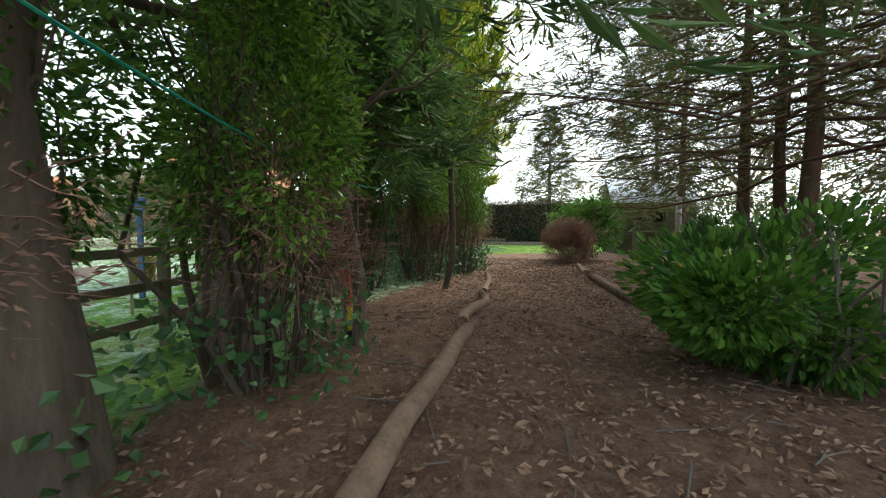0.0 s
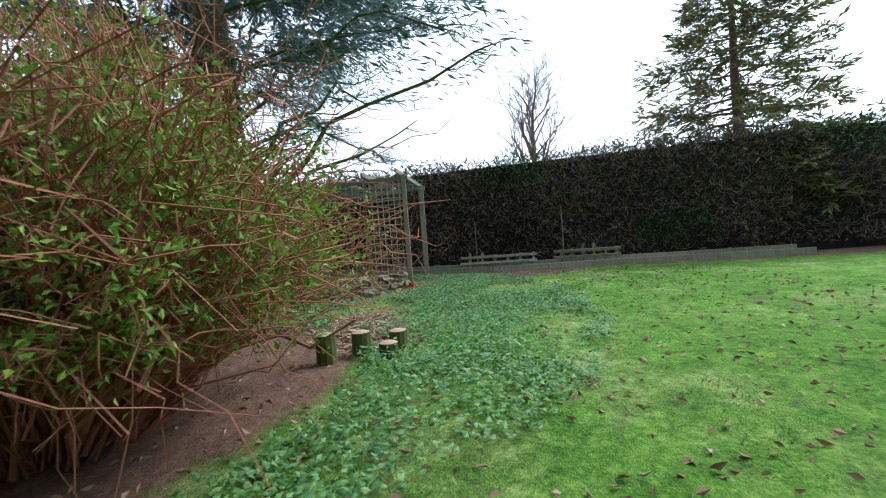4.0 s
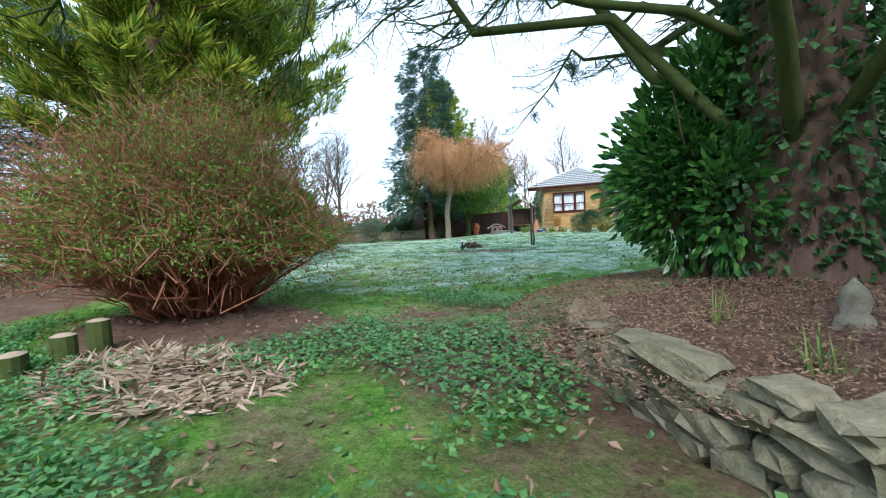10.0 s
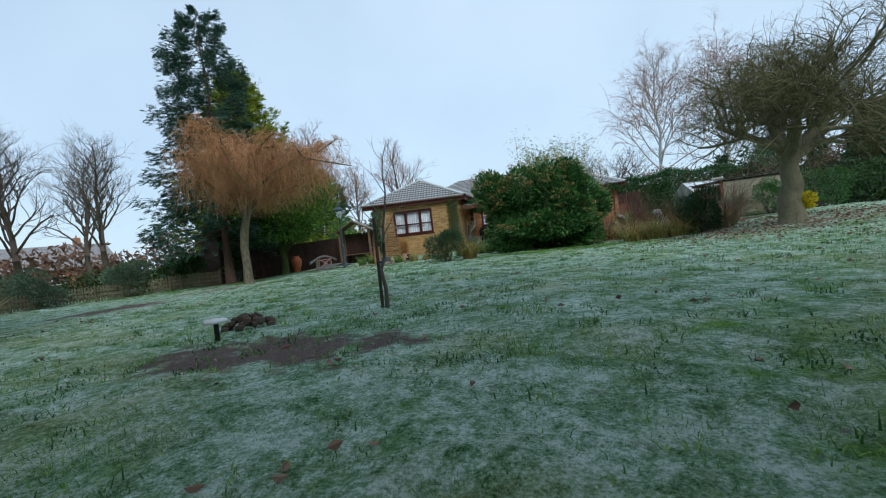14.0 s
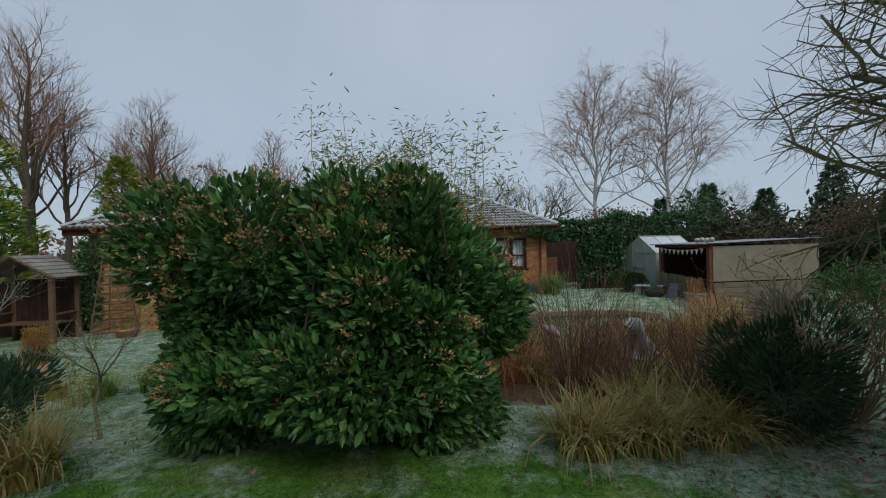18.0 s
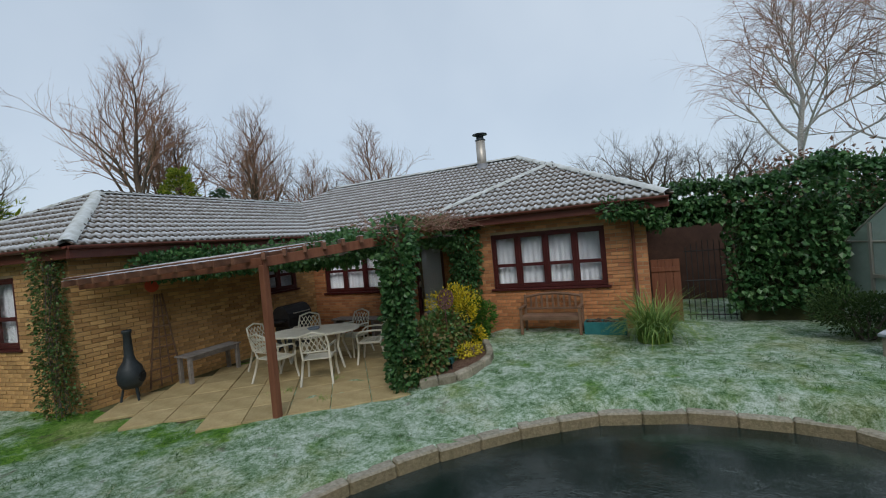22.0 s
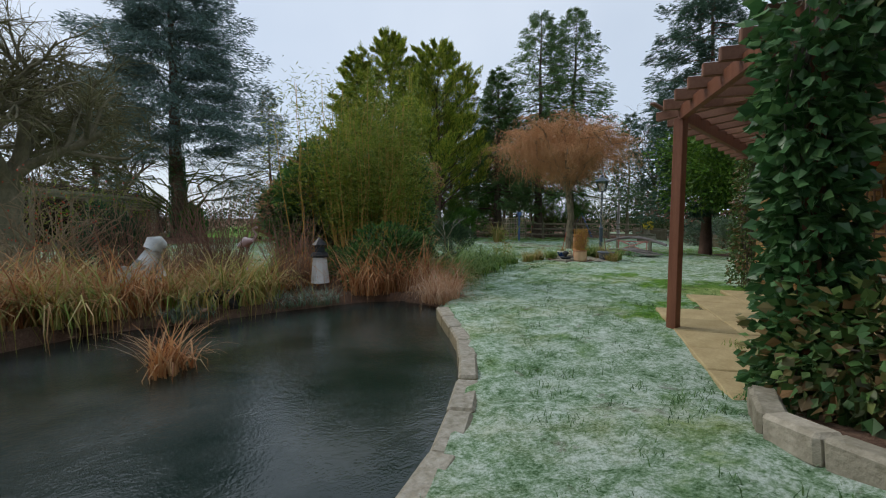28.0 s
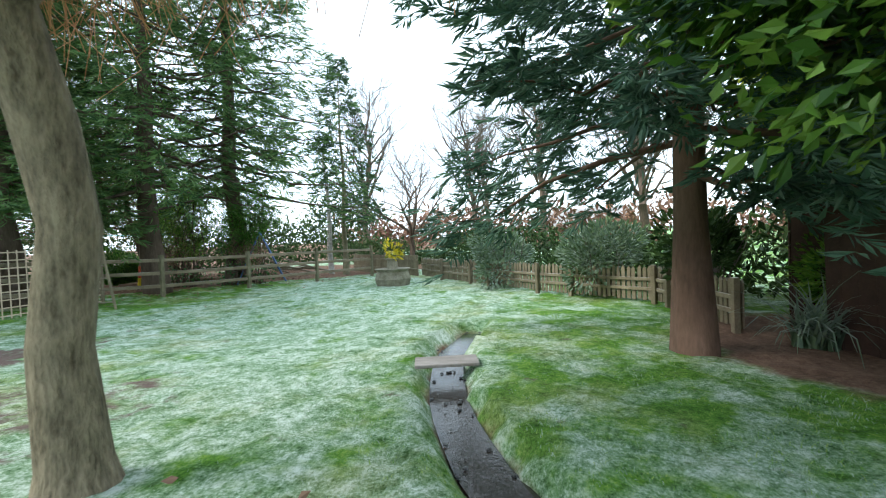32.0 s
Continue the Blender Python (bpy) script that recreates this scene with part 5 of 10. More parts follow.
for k in range(2300):
    u = unit(1)[0]
    u[2] = abs(u[2])
    lump = 1 + 0.1 * math.sin(3 * math.atan2(u[1], u[0]) + 1.0) + 0.08 * math.sin(7 * u[2] + 2 * u[0])
    t0 = u * (1.85, 1.8, 1.72) * lump * rng.uniform(0.72, 1.0) + (0, 0, 0.68)
    b0 = np.array([t0[0] * 0.3, t0[1] * 0.3, rng.uniform(0, 0.25)])
    ln = bent(b0, t0, -0.12, 0.06, 5)
    st.tube(ln, np.linspace(0.008 if k % 12 else 0.017, 0.003, 5), 3, cap=False)
    m_ = 22
    u2 = rng.uniform(0.55, 1.0, m_)
    i = np.minimum(3, (u2 * 4).astype(int))
    q = ln[i] + (ln[i + 1] - ln[i]) * (u2 * 4 - i)[:, None]
    sl.leaves(q + rng.normal(size=(m_, 3)) * 0.04, rng.normal(size=(m_, 3)) + (0, 0, 0.6), 0.04, 0.5)
    for _ in range(2):
        c = ln[rng.integers(2, 5)]
        tw = bent(c, c + rng.normal(size=3) * 0.22 + u * 0.12, 0, 0.08, 4)
        st.tube(tw, np.linspace(0.004, 0.002, 4), 3, cap=False)
for k in range(12):
    a = rng.uniform(-2.4, 0.6)
    ln = bent((0.5 * math.cos(a), 0.5 * math.sin(a), 0), (1.8 * math.cos(a), 1.75 * math.sin(a), rng.uniform(0.3, 1.2)), -0.15, 0.07, 7)
    st.tube(ln, np.linspace(0.02, 0.006, 7), 5, cap=False)
part("stem_tangle", st, SPIREA_STEM, spi)
part("foliage", sl, SPIREA, spi)

HERE = Matrix.Identity(4)
# the viburnum island between lawn and pond
vib = thing("viburnum_bush", G(-1.12, -12.05), "tall dense evergreen viburnum with brown faded flower heads", "shrub")
rng = np.random.default_rng(41)
vp, vw = np.zeros((0, 3)), np.zeros((0, 3))
for n, rad, off, lobes in ((30000, (1.4, 1.15, 1.6), (-1.15, 0.0, 0.0), 22), (33000, (1.35, 1.15, 1.62), (0.62, 0.0, 0.0), 24), (14000, (2.25, 1.4, 0.85), (-0.15, -0.15, -0.64), 20)):
    vq, vx = lobed(n, rad, lobes, 0.36, 0.6, 0.25)
    vp, vw = np.concatenate([vp, vq + off]), np.concatenate([vw, vx])
vw = vw + rng.normal(size=vw.shape) * 0.5
vp = vp + (0, 0, 1.38)
ok = vp[:, 2] > 0.03
part("foliage", Build().leaves(vp[ok], vw[ok], 0.115, 0.46, 0.1, oval=True), VIBURNUM, vib)
fb = Build()
pk = vp[ok][rng.choice(ok.sum(), 1700, False)]
pk = pk[(np.linalg.norm((pk - (0, 0, 1.3)) / (2.1, 1.4, 1.5), axis=1) > 0.8) & (pk[:, 2] > 0.5 + rng.uniform(0, 1.3, len(pk)))]
for c in pk:
    c = c + (c - (0.1, -0.1, 1.3)) * 0.07
    q = unit(52) * (0.115, 0.115, 0.05)
    fb.leaves(c + q + (0, 0, 0.03), q + (0, 0, 0.03), 0.033, 0.8)
part("blossom", fb, VIBFLOWER, vib, "faded rust and cream flower heads")
vs = Build()
for k in range(26):
    a = rng.uniform(0, 2 * math.pi)
    vs.tube(bent((0.5 * math.cos(a), 0.4 * math.sin(a), -0.1), (1.7 * math.cos(a), 1.1 * math.sin(a), rng.uniform(1.2, 2.6)), 0, 0.04, 5), np.linspace(0.03, 0.008, 5), 5, cap=False)
part("stem_tangle", vs, BARK, vib)

# bamboo behind it
rng = np.random.default_rng(5)
bam = thing("bamboo_clump", G(-0.95, -10.5), "tall yellow-caned bamboo with fine pale green leaves", "bamboo")
bl_ = Build()
for k in range(95):
    bc_ = Build()
    a, r = rng.uniform(0, 2 * math.pi), math.sqrt(rng.uniform(0, 1))
    h = rng.uniform(2.0, 3.75) + (0.5 if k % 9 == 0 else 0.0)
    b0 = np.array([math.cos(a) * r * 0.8 + (0.75 if k % 16 == 0 else 0.0), math.sin(a) * r * 0.5, 0])
    t0 = b0 * 1.0 + np.array([math.cos(a) * r * 0.35 + rng.normal() * 0.2, math.sin(a) * r * 0.35 + rng.normal() * 0.2, h])
    ln = bent(b0, t0, -0.02, 0.01, 7)
    bc_.tube(ln, np.linspace(0.013, 0.004, 7), 5, cap=False)
    m_ = 220
    u2 = rng.uniform(0.3, 1.04, m_) ** 0.8
    i = np.minimum(5, (u2 * 6).astype(int))
    q = ln[i] + (ln[i + 1] - ln[i]) * (u2 * 6 - i)[:, None] + rng.normal(size=(m_, 3)) * (0.2, 0.2, 0.12)
    bl_.leaves(q, rng.normal(size=(m_, 3)) * (1, 1, 0.6) + (0, 0, -0.25), 0.115, 0.15, 0.05)
    part("cane", bc_, CANE, bam)
part("foliage", bl_, BAMBOO, bam)

# contorted weeping willow on the lawn
wil = thing("weeping_willow", G(-11.5, -14.17), "small weeping willow with curtains of orange twigs", "tree")
wt, ww = Build(), Build()
tl = np.array([(0, 0, -0.1), (0.01, 0.0, 0.12), (0.03, -0.02, 0.7), (-0.02, 0.03, 1.3), (0.06, 0.02, 1.8), (0.2, 0.04, 2.3), (0.45, 0.04, 2.8)])
wt.tube(tl, [0.21, 0.16, 0.135, 0.13, 0.135, 0.12, 0.09], 14)
for k in range(22):
    a = k * 2.4 + rng.uniform(-0.3, 0.3)
    L = 0.9 + 2.2 * rng.uniform() ** 0.7
    tip = tl[5 + k % 2] + np.array([math.cos(a) * L + 0.6, math.sin(a) * L, 3.5 - 0.75 * L + rng.uniform(-0.35, 0.25)])
    ln = bent(tl[5 + k % 2] - (0, 0, 0.1), tip, -0.18, 0.06, 7)
    part("limb", Build().tube(ln, np.linspace(0.06, 0.016, 7), 7), BARK_WILLOW, wil, "", True)
    for j in range(170):
        u = rng.uniform(0.15, 1.0)
        i = min(5, int(u * 6))
        p0 = ln[i] + (ln[i + 1] - ln[i]) * (u * 6 - i)
        a2 = rng.uniform(0, 2 * math.pi)
        reach, h = rng.uniform(0.25, 0.95), rng.uniform(0.4, 1.5)
        z_end = max(2.35 + rng.uniform(0, 1.2) ** 2, p0[2] - h)
        s = np.linspace(0, 1, 8)
        out = np.array([math.cos(a2), math.sin(a2), 0])
        pts = p0 + out * (reach * np.sqrt(s))[:, None] + np.array([0, 0, 1.0]) * ((z_end - p0[2]) * s ** 1.6 + 0.25 * np.sin(s * math.pi))[:, None]
        pts += rng.normal(size=(8, 3)) * 0.1 * np.minimum(1, s * 3)[:, None]
        ww.tube(pts, np.linspace(0.007, 0.003, 8), 3, cap=False)
part("trunk", wt, BARK_WILLOW, wil, "ridged mottled bark", True)
part("twig_curtain", ww, WILLOW, wil, "orange-brown weeping twigs")

# apple tree by the pond
rng = np.random.default_rng(15)
bare_tree("apple_tree", G(4.95, -14.2), 5.7, 1.75, 0.24, (9, 6, 6, 6, 4), 0.53, 0.14, BARK_PALE, TWIG_MOSS, "spreading old apple tree with mossy bare branches", 0.5, thick=0.022)
# young staked tree on the lawn
bare_tree("young_tree", G(-3.5, -22.1), 2.35, 0.85, 0.024, (3, 3, 2), 0.4, 0.6, TWIG, TWIG_FROST, "slim young fruit tree tied to a stake", thick=0.01, leader=True)

# conifers
conifer(G(-15.15, -10.6), 12.0, 2.7, CONIFER_BLUE, "tall blue-green cypress with a bare brown trunk", BARK_RED, 0.16, 25000, 0.22, 0.31, 0.17, trunk_r=0.19, shape=0.52, frond=9, gaps=0.05)
for x, y, h, r, up in ((-10.3, -27.6, 12.5, 3.6, 0.55), (-8.5, -28.8, 11.5, 2.4, 0.3), (-12.6, -25.6, 11.5, 4.2, 0.6)):
    conifer(G(x, y), h, r, CONIFER_GOLD, "golden-green cypress with layered upswept sprays", BARK_RED, 0.14, 20000, 0.0, 0.42, 0.18, up + 0.15, 0.08, shape=0.7, frond=8, boughs=0.8, plate=0.3, puff=0.03)
for x, y, h in ((-19.4, -23.3, 15.0), (-21.8, -22.6, 15.5), (-16.6, -24.4, 11.0)):
    conifer(G(x, y), h, 4.2 if h > 12 else 2.5, CONIFER_FIR, "tall green fir with a bare lower trunk", BARK, 0.2, 12000, 0.24, 0.44, 0.18, gaps=0.1, shape=0.8, frond=7, trunk_r=0.3)
conifer(G(-26.0, -20.9), 9.0, 1.7, CONIFER, "thin sparse spruce by the fence corner", BARK_PALE, 0.22, 3000, 0.2, 0.42, 0.3, gaps=0.35, trunk_r=0.12)
conifer(G(-17.6, -5.3), 11.6, 4.0, CONIFER_GOLD, "tall broad golden cypress beyond the house", BARK_RED, 0.05, 15000, 0.0, 0.54, 0.22, 0.2, shape=0.8, frond=7)
conifer(G(-18.6, 5.5), 7.6, 1.7, CONIFER_GOLD, "small golden conifer beyond the roofs", BARK_RED, 0.05, 7000, 0.0, 0.4, 0.22, 0.2, shape=0.8, frond=6)
conifer(G(-18.2, 7.4), 6.6, 1.3, CONIFER, "small dark conifer beyond the roofs", BARK, 0.05, 5000, 0.1, 0.4, 0.22, shape=0.8, frond=6)
HERE = CLEARING
# pines along the woodland path
for x, y, h, r in ((-9.3, -37.6, 12, 3.6), (-14.4, -34.6, 13, 6.2), (-17.6, -37.8, 13, 3.6), (-21.5, -34.5, 13, 3.8), (-12.5, -42.5, 13, 3.5), (-3.2, -41.5, 12, 3.6), (-17.4, -32.6, 12, 5.8)):
    conifer(G(x, y), h, r, PINE, "slender woodland pine with drooping dead lower boughs", BARK_RED, 0.2, 7000 if r < 5 else 17000, 0.3 if r < 5 else 0.12, 0.42 if r < 5 else 0.32, 0.2 if r < 5 else 0.13, gaps=0.15, trunk_r=0.16)

for x, y, low in ((-20.2, -31.2, 0.2), (-16.2, -33.4, 0.27)):
    conifer(G(x, y), 11.0, 5.2, PINE, "woodland pine with low boughs reaching over the path", BARK_RED, low, 24000, 0.04, 0.23, 0.12, gaps=0.2, trunk_r=0.13, boughs=0.9, plate=0.3, puff=0.03, frond=6)
HERE = Matrix.Identity(4)
# the big round-headed evergreen by the urn
lau = thing("evergreen_tree", G(-13.6, -8.65), "broad glossy evergreen tree with a short mossy trunk", "tree")
lt = Build()
lt.tube([(0, 0, -0.1), (0.03, 0, 0.6), (-0.05, 0, 1.3), (0, 0, 2.2)], [0.2, 0.15, 0.14, 0.1], 9)
for k in range(14):
    a = k * 2.4
    lt.tube(bent((0, 0, 0.9 + 0.08 * k), (math.cos(a) * 1.6, math.sin(a) * 1.6, 2.2 + 0.14 * k), -0.1, 0.04, 6), np.linspace(0.07, 0.02, 6), 6, cap=False)
part("trunk", lt, BARK_GREEN, lau, shade=True)
lp, lw_ = lobed(24000, (3.0, 3.0, 2.15), 30, 0.42, 0.5, 0.0)
lp = lp + (0, 0, 3.35)
okl = lp[:, 2] > 1.55
part("crown", Build().leaves(lp[okl], lw_[okl] + rng.normal(size=lp[okl].shape) * 0.6, 0.15, 0.45, 0.1), EVERGREEN, lau)

# shrubs along the lawn's far border
for x, y, rx, ry, h, mt in ((-7.7, -27.1, 1.3, 1.1, 1.2, SHRUB_FROST), (-9.7, -26.0, 1.6, 1.1, 1.1, VIBURNUM), (-11.7, -24.9, 1.6, 1.1, 1.15, VIBURNUM), (-13.5, -23.9, 1.4, 1.0, 1.05, SHRUB)):
    shrub("border_shrub", G(x, y), (rx, ry, h), mt, "rounded evergreen border shrub touched with frost", 7500, 0.085, 16, 0.45, 0.55)
# juniper, phormium and dark shrub round the pond island
shrub("juniper_bush", G(-4.65, -13.0), (0.75, 0.7, 0.6), CONIFER, "low dense dark green juniper", 4500, 0.09, 10, 0.5, 0.6, 6, None, 0.18, 0.6)
shrub("dark_shrub", G(3.4, -12.4), (0.62, 0.55, 0.72), CONIFER, "bushy dark green conifer shrub", 5200, 0.1, 12, 0.45, 0.6, 6, None, 0.2, 0.6)
shrub("leggy_shrub", G(-0.35, -10.1), (0.7, 0.45, 0.4), VIBURNUM, "low evergreen shrub above the pond", 3000, 0.07)
shrub("evergreen_underplanting", G(-0.7, -9.2), (1.3, 0.5, 0.55), VIBURNUM, "low dark evergreen skirt below the bamboo", 5200, 0.08, 14)
# arching rose at the island's end
ros = thing("rose_bush", G(4.2, -11.9), "large arching bare rose with tan stems and red hips", "shrub")
rs, rh = Build(), Build()
for k in range(80):
    a = rng.uniform(0, 2 * math.pi)
    out = rng.uniform(0.5, 1.55)
    ln = bent((0.2 * math.cos(a), 0.2 * math.sin(a), -0.05), (out * math.cos(a), out * math.sin(a), rng.uniform(0.5, 1.8)), -0.18, 0.05, 7)
    rs.tube(ln, np.linspace(0.011, 0.004, 7), 4, cap=False)
    for j in range(5):
        q = ln[rng.integers(3, 7)]
        tip = q + rng.normal(size=3) * 0.16 + (0, 0, 0.05)
        rs.tube([q, (q + tip) / 2 + (0, 0, 0.01), tip], 0.0025, 3, cap=False)
        if j < 2:
            rh.lathe([(0.0, -0.014), (0.01, -0.006), (0.01, 0.006), (0.0, 0.014)], 6, tip)
part("stem_tangle", rs, TWIG_TAN, ros)
part("hip_cluster", rh, REDMETAL, ros, "small red rose hips")
# bamboo shoots beside the pots, and a green screen by the brown panel
spr = thing("bamboo_shoots", G(-5.15, -11.2), "few thin bamboo shoots with narrow green leaves", "bamboo")
sq_ = Build()
for k in range(7):
    ln = bent((rng.normal() * 0.15, rng.normal() * 0.15, -0.05), (rng.normal() * 0.3, rng.normal() * 0.3, rng.uniform(0.6, 1.15)), 0, 0.02, 6)
    part("cane", Build().tube(ln, np.linspace(0.006, 0.002, 6), 5), CANE, spr)
    q = ln[rng.integers(2, 6, 26)] + rng.normal(size=(26, 3)) * 0.06
    sq_.leaves(q, rng.normal(size=(26, 3)) + (0, 0, -0.1), 0.11, 0.15, 0.05)
part("foliage", sq_, BAMBOO, spr)
HERE = CLEARING
shrub("ivy_screen", G(-5.7, -29.5), (0.8, 0.8, 1.15), IVY, "dense green ivy mound beside the brown panel", 6500, 0.085, 14, 0.42, 0.55)

HERE = Matrix.Identity(4)
# ---- patio ----
PZ = -0.17
paving = thing("patio_paving", (0, 0, PZ), "yellow sandstone slabs with mossy joints", "paving", kind="structure")
PATIO = np.array([(-5.4, -5.25), (-3.9, -5.4), (-1.35, -4.95), (-0.55, -3.9), (-0.55, 0.28), (-5.4, 0.28)])
slab_meshes = []
for k in range(4):
    me = Build().box((0.006, 0.006, -0.05), (0.594, 0.594, 0.0), None, 0.008).mesh("slab")
    me.materials.append(PAVING)
    slab_meshes.append(me)
c45, s45 = math.cos(radians(38)), math.sin(radians(38))
for i in range(-14, 14):
    for j in range(-14, 14):
        x, y = -3 + c45 * i * 0.6 - s45 * j * 0.6, -2 + s45 * i * 0.6 + c45 * j * 0.6
        mx, my_ = x + (c45 - s45) * 0.3, y + (c45 + s45) * 0.3
        if poly_inside(PATIO, np.array(mx), np.array(my_)) and mx > -5.2 and my_ < 0.0:
            part("slab", slab_meshes[(i * 3 + j) % 4], None, paving, at=pose(x, y, rng.uniform(-0.006, 0.004), rng.uniform(-0.4, 0.4), rng.uniform(-0.4, 0.4), 38))
bed = Build()
pv = [(*p, -0.045) for p in PATIO]
bed.add(pv, (), [(0, 1, 2), (0, 2, 3), (0, 3, 4), (0, 4, 5)])
part("bedding_sand", bed, surface("mossy_joint", (0.05, 0.06, 0.02), (0.16, 0.14, 0.07), 6, 0.95, 0.5, 0.01), paving)
tuft = Build()
tp = np.array([(-2.6, -4.0), (-2.4, -3.9), (-1.5, -4.1), (-2.0, -3.2)])
tuft.blades(np.c_[np.repeat(tp, 40, 0) + rng.normal(size=(160, 2)) * 0.06, np.full(160, PZ)], 0.08, 0.9, 0.006)
whole("weed_tufts", tuft, GRASS_GREEN, "grass tufts growing in the paving joints", "weeds", "stuff")

# pergola over the patio
perg = thing("patio_pergola", (0, 0, 0), "brown-stained patio pergola with frosted open rafters", "pergola")
RAFTER = surface("frosted_rafter", (0.12, 0.05, 0.03), (0.22, 0.11, 0.065), 3, 0.6, 0.3, 0.004, 40, frost=1.3)
P1, P2, P0, P3 = (-1.73, -4.80), (-0.45, -3.35), (-5.3, -5.35), (-0.95, -0.1)
part("post", Build().beam((*P1, -0.3), (*P1, 1.98), 0.1, 0.1), BROWNWOOD, perg)
part("post", Build().beam((*P2, -0.2), (*P2, 2.15), 0.09, 0.09), BROWNWOOD, perg)
part("beam", Build().beam((*P0, 1.9), (*P1, 2.02), 0.06, 0.14), BROWNWOOD, perg)
part("beam", Build().beam((*P1, 2.02), (*P2, 2.2), 0.06, 0.14), BROWNWOOD, perg)
part("beam", Build().beam((*P2, 2.2), (*P3, 2.3), 0.06, 0.14), BROWNWOOD, perg)
for k in range(8):
    u = k / 7
    a = np.array(P1) * (1 - u) + np.array(P2) * u
    d = np.array([0.62, -0.5])
    z = 2.11 + 0.17 * u
    part("rafter", Build().beam((*(a + d * 0.22), z), (a[0] - 2.6, a[1] + 2.9, z + 0.05), 0.05, 0.11), RAFTER, perg)
for k in range(7):
    u = (k + 1) / 7
    a = np.array(P2) * (1 - u) + np.array(P3) * u
    part("rafter", Build().beam((a[0] + 0.22, a[1], 2.31 + 0.08 * u), (a[0] - 2.6, a[1] + 0.6, 2.36 + 0.08 * u), 0.05, 0.11), RAFTER, perg)
# short rafters along the front beam
for k in range(11):
    u = (k + 0.3) / 11
    a = np.array(P0) * (1 - u) + np.array(P1) * u
    z = 2.0 + 0.13 * u
    part("rafter", Build().beam((a[0] + 0.05, a[1] - 0.32, z - 0.05), (a[0] - 0.12, a[1] + 1.9, z + 0.1), 0.05, 0.1), RAFTER, perg)
for k in range(4):
    y = -0.25 + k * 0.5
    part("batten", Build().beam((P0[0] + 0.1, P0[1] + y, 2.05 + y * 0.07), (P1[0] + 0.1, P1[1] + y, 2.18 + y * 0.07), 0.05, 0.03), RAFTER, perg)


def leaf_tube(path, radius, n, size, mat_, name, label, category="climber", aspect=0.85, parent=None, hang=0.4):
    """Ivy wrapped round a line, with its stems."""
    path = np.asarray(path, float)
    s = np.r_[0, np.cumsum(np.linalg.norm(np.diff(path, axis=0), axis=1))]
    u = rng.uniform(0, s[-1], n)
    c = np.stack([np.interp(u, s, path[:, k]) for k in range(3)], 1)
    o = unit(n)
    rad = (np.interp(u, s, radius) if not np.isscalar(radius) else radius) * rng.uniform(0.55, 1.05, n)
    p = c + o * rad[:, None]
    e = thing(name, tuple(path[0]), label, category) if parent is None else parent
    b = Build().leaves(p - path[0], o + (0, 0, -hang) + rng.normal(size=(n, 3)) * 0.3, size, aspect, 0.1)
    part("foliage", b, mat_, e)
    st = Build()
    for _ in range(10):
        w = rng.normal(size=3) * (radius if np.isscalar(radius) else np.mean(radius)) * 0.2
        st.tube(path - path[0] + w + rng.normal(size=path.shape) * 0.03, 0.008, 4, cap=False)
    part("stem_tangle", st, TWIG, e)
    return e


leaf_tube([(-0.45, -3.35, -0.15), (-0.5, -3.35, 0.8), (-0.42, -3.4, 1.6), (-0.45, -3.3, 2.3)], [0.3, 0.24, 0.27, 0.4], 3800, 0.085, IVY, "ivy_column", "thick ivy wrapped round the pergola post")
leaf_tube([(-0.35, -3.2, 0.2), (-0.42, -2.4, 0.3), (-0.5, -1.6, 0.32), (-0.6, -0.9, 0.32)], [0.45, 0.46, 0.46, 0.44], 12000, 0.07, IVY_RUST, "ivy_hedge", "low ivy hedge with some rust-coloured leaves", "hedge")
leaf_tube([(-0.45, -3.3, 2.3), (-0.7, -2.2, 2.38), (-0.8, -1.2, 2.42), (-1.0, -0.2, 2.44)], 0.22, 1500, 0.06, IVY_RUST, "vine_on_pergola", "half-bare vine trailing over the pergola beam")
leaf_tube([(-1.6, -2.9, 2.12), (-3.0, -2.2, 2.1), (-4.2, -1.6, 2.05), (-4.9, -1.0, 2.05)], 0.33, 4200, 0.085, IVY, "hanging_ivy", "dark ivy hanging under the pergola rafters")
leaf_tube([(-1.2, -3.6, 2.1), (-2.6, -3.9, 2.05), (-4.2, -4.3, 1.97)], 0.16, 700, 0.07, IVY, "hanging_ivy", "dark ivy hanging under the pergola rafters")
leaf_tube([(-4.95, -4.6, 2.1), (-4.95, -3.4, 2.12), (-4.85, -2.2, 2.08), (-4.85, -1.2, 2.05)], [0.24, 0.34, 0.3, 0.3], 3600, 0.085, IVY, "hanging_ivy", "dark ivy hanging along the top of the patio wall")
nv = 5200
va, vb = rng.uniform(0, 1, nv), rng.uniform(0, 1, nv) ** 0.8
vx_ = -0.55 - 3.6 * va * (0.5 + 0.5 * vb) - 0.4 * vb
vy_ = -0.2 - 3.3 * vb + 0.5 * va * vb
vz_ = 2.16 + 0.1 * rng.normal(size=nv) - 0.12 * np.sin(vx_ * 3.1) * np.sin(vy_ * 2.3)
vr_ = thing("ivy_canopy", (-1.5, -1.8, 2.2), "dense dark ivy and vine roofing the pergola rafters", "climber")
part("foliage", Build().leaves(np.c_[vx_ + 1.5, vy_ + 1.8, vz_ - 2.2], rng.normal(size=(nv, 3)) + (0, 0, -0.5), 0.1, 0.8, 0.1), IVY, vr_)
vst = Build()
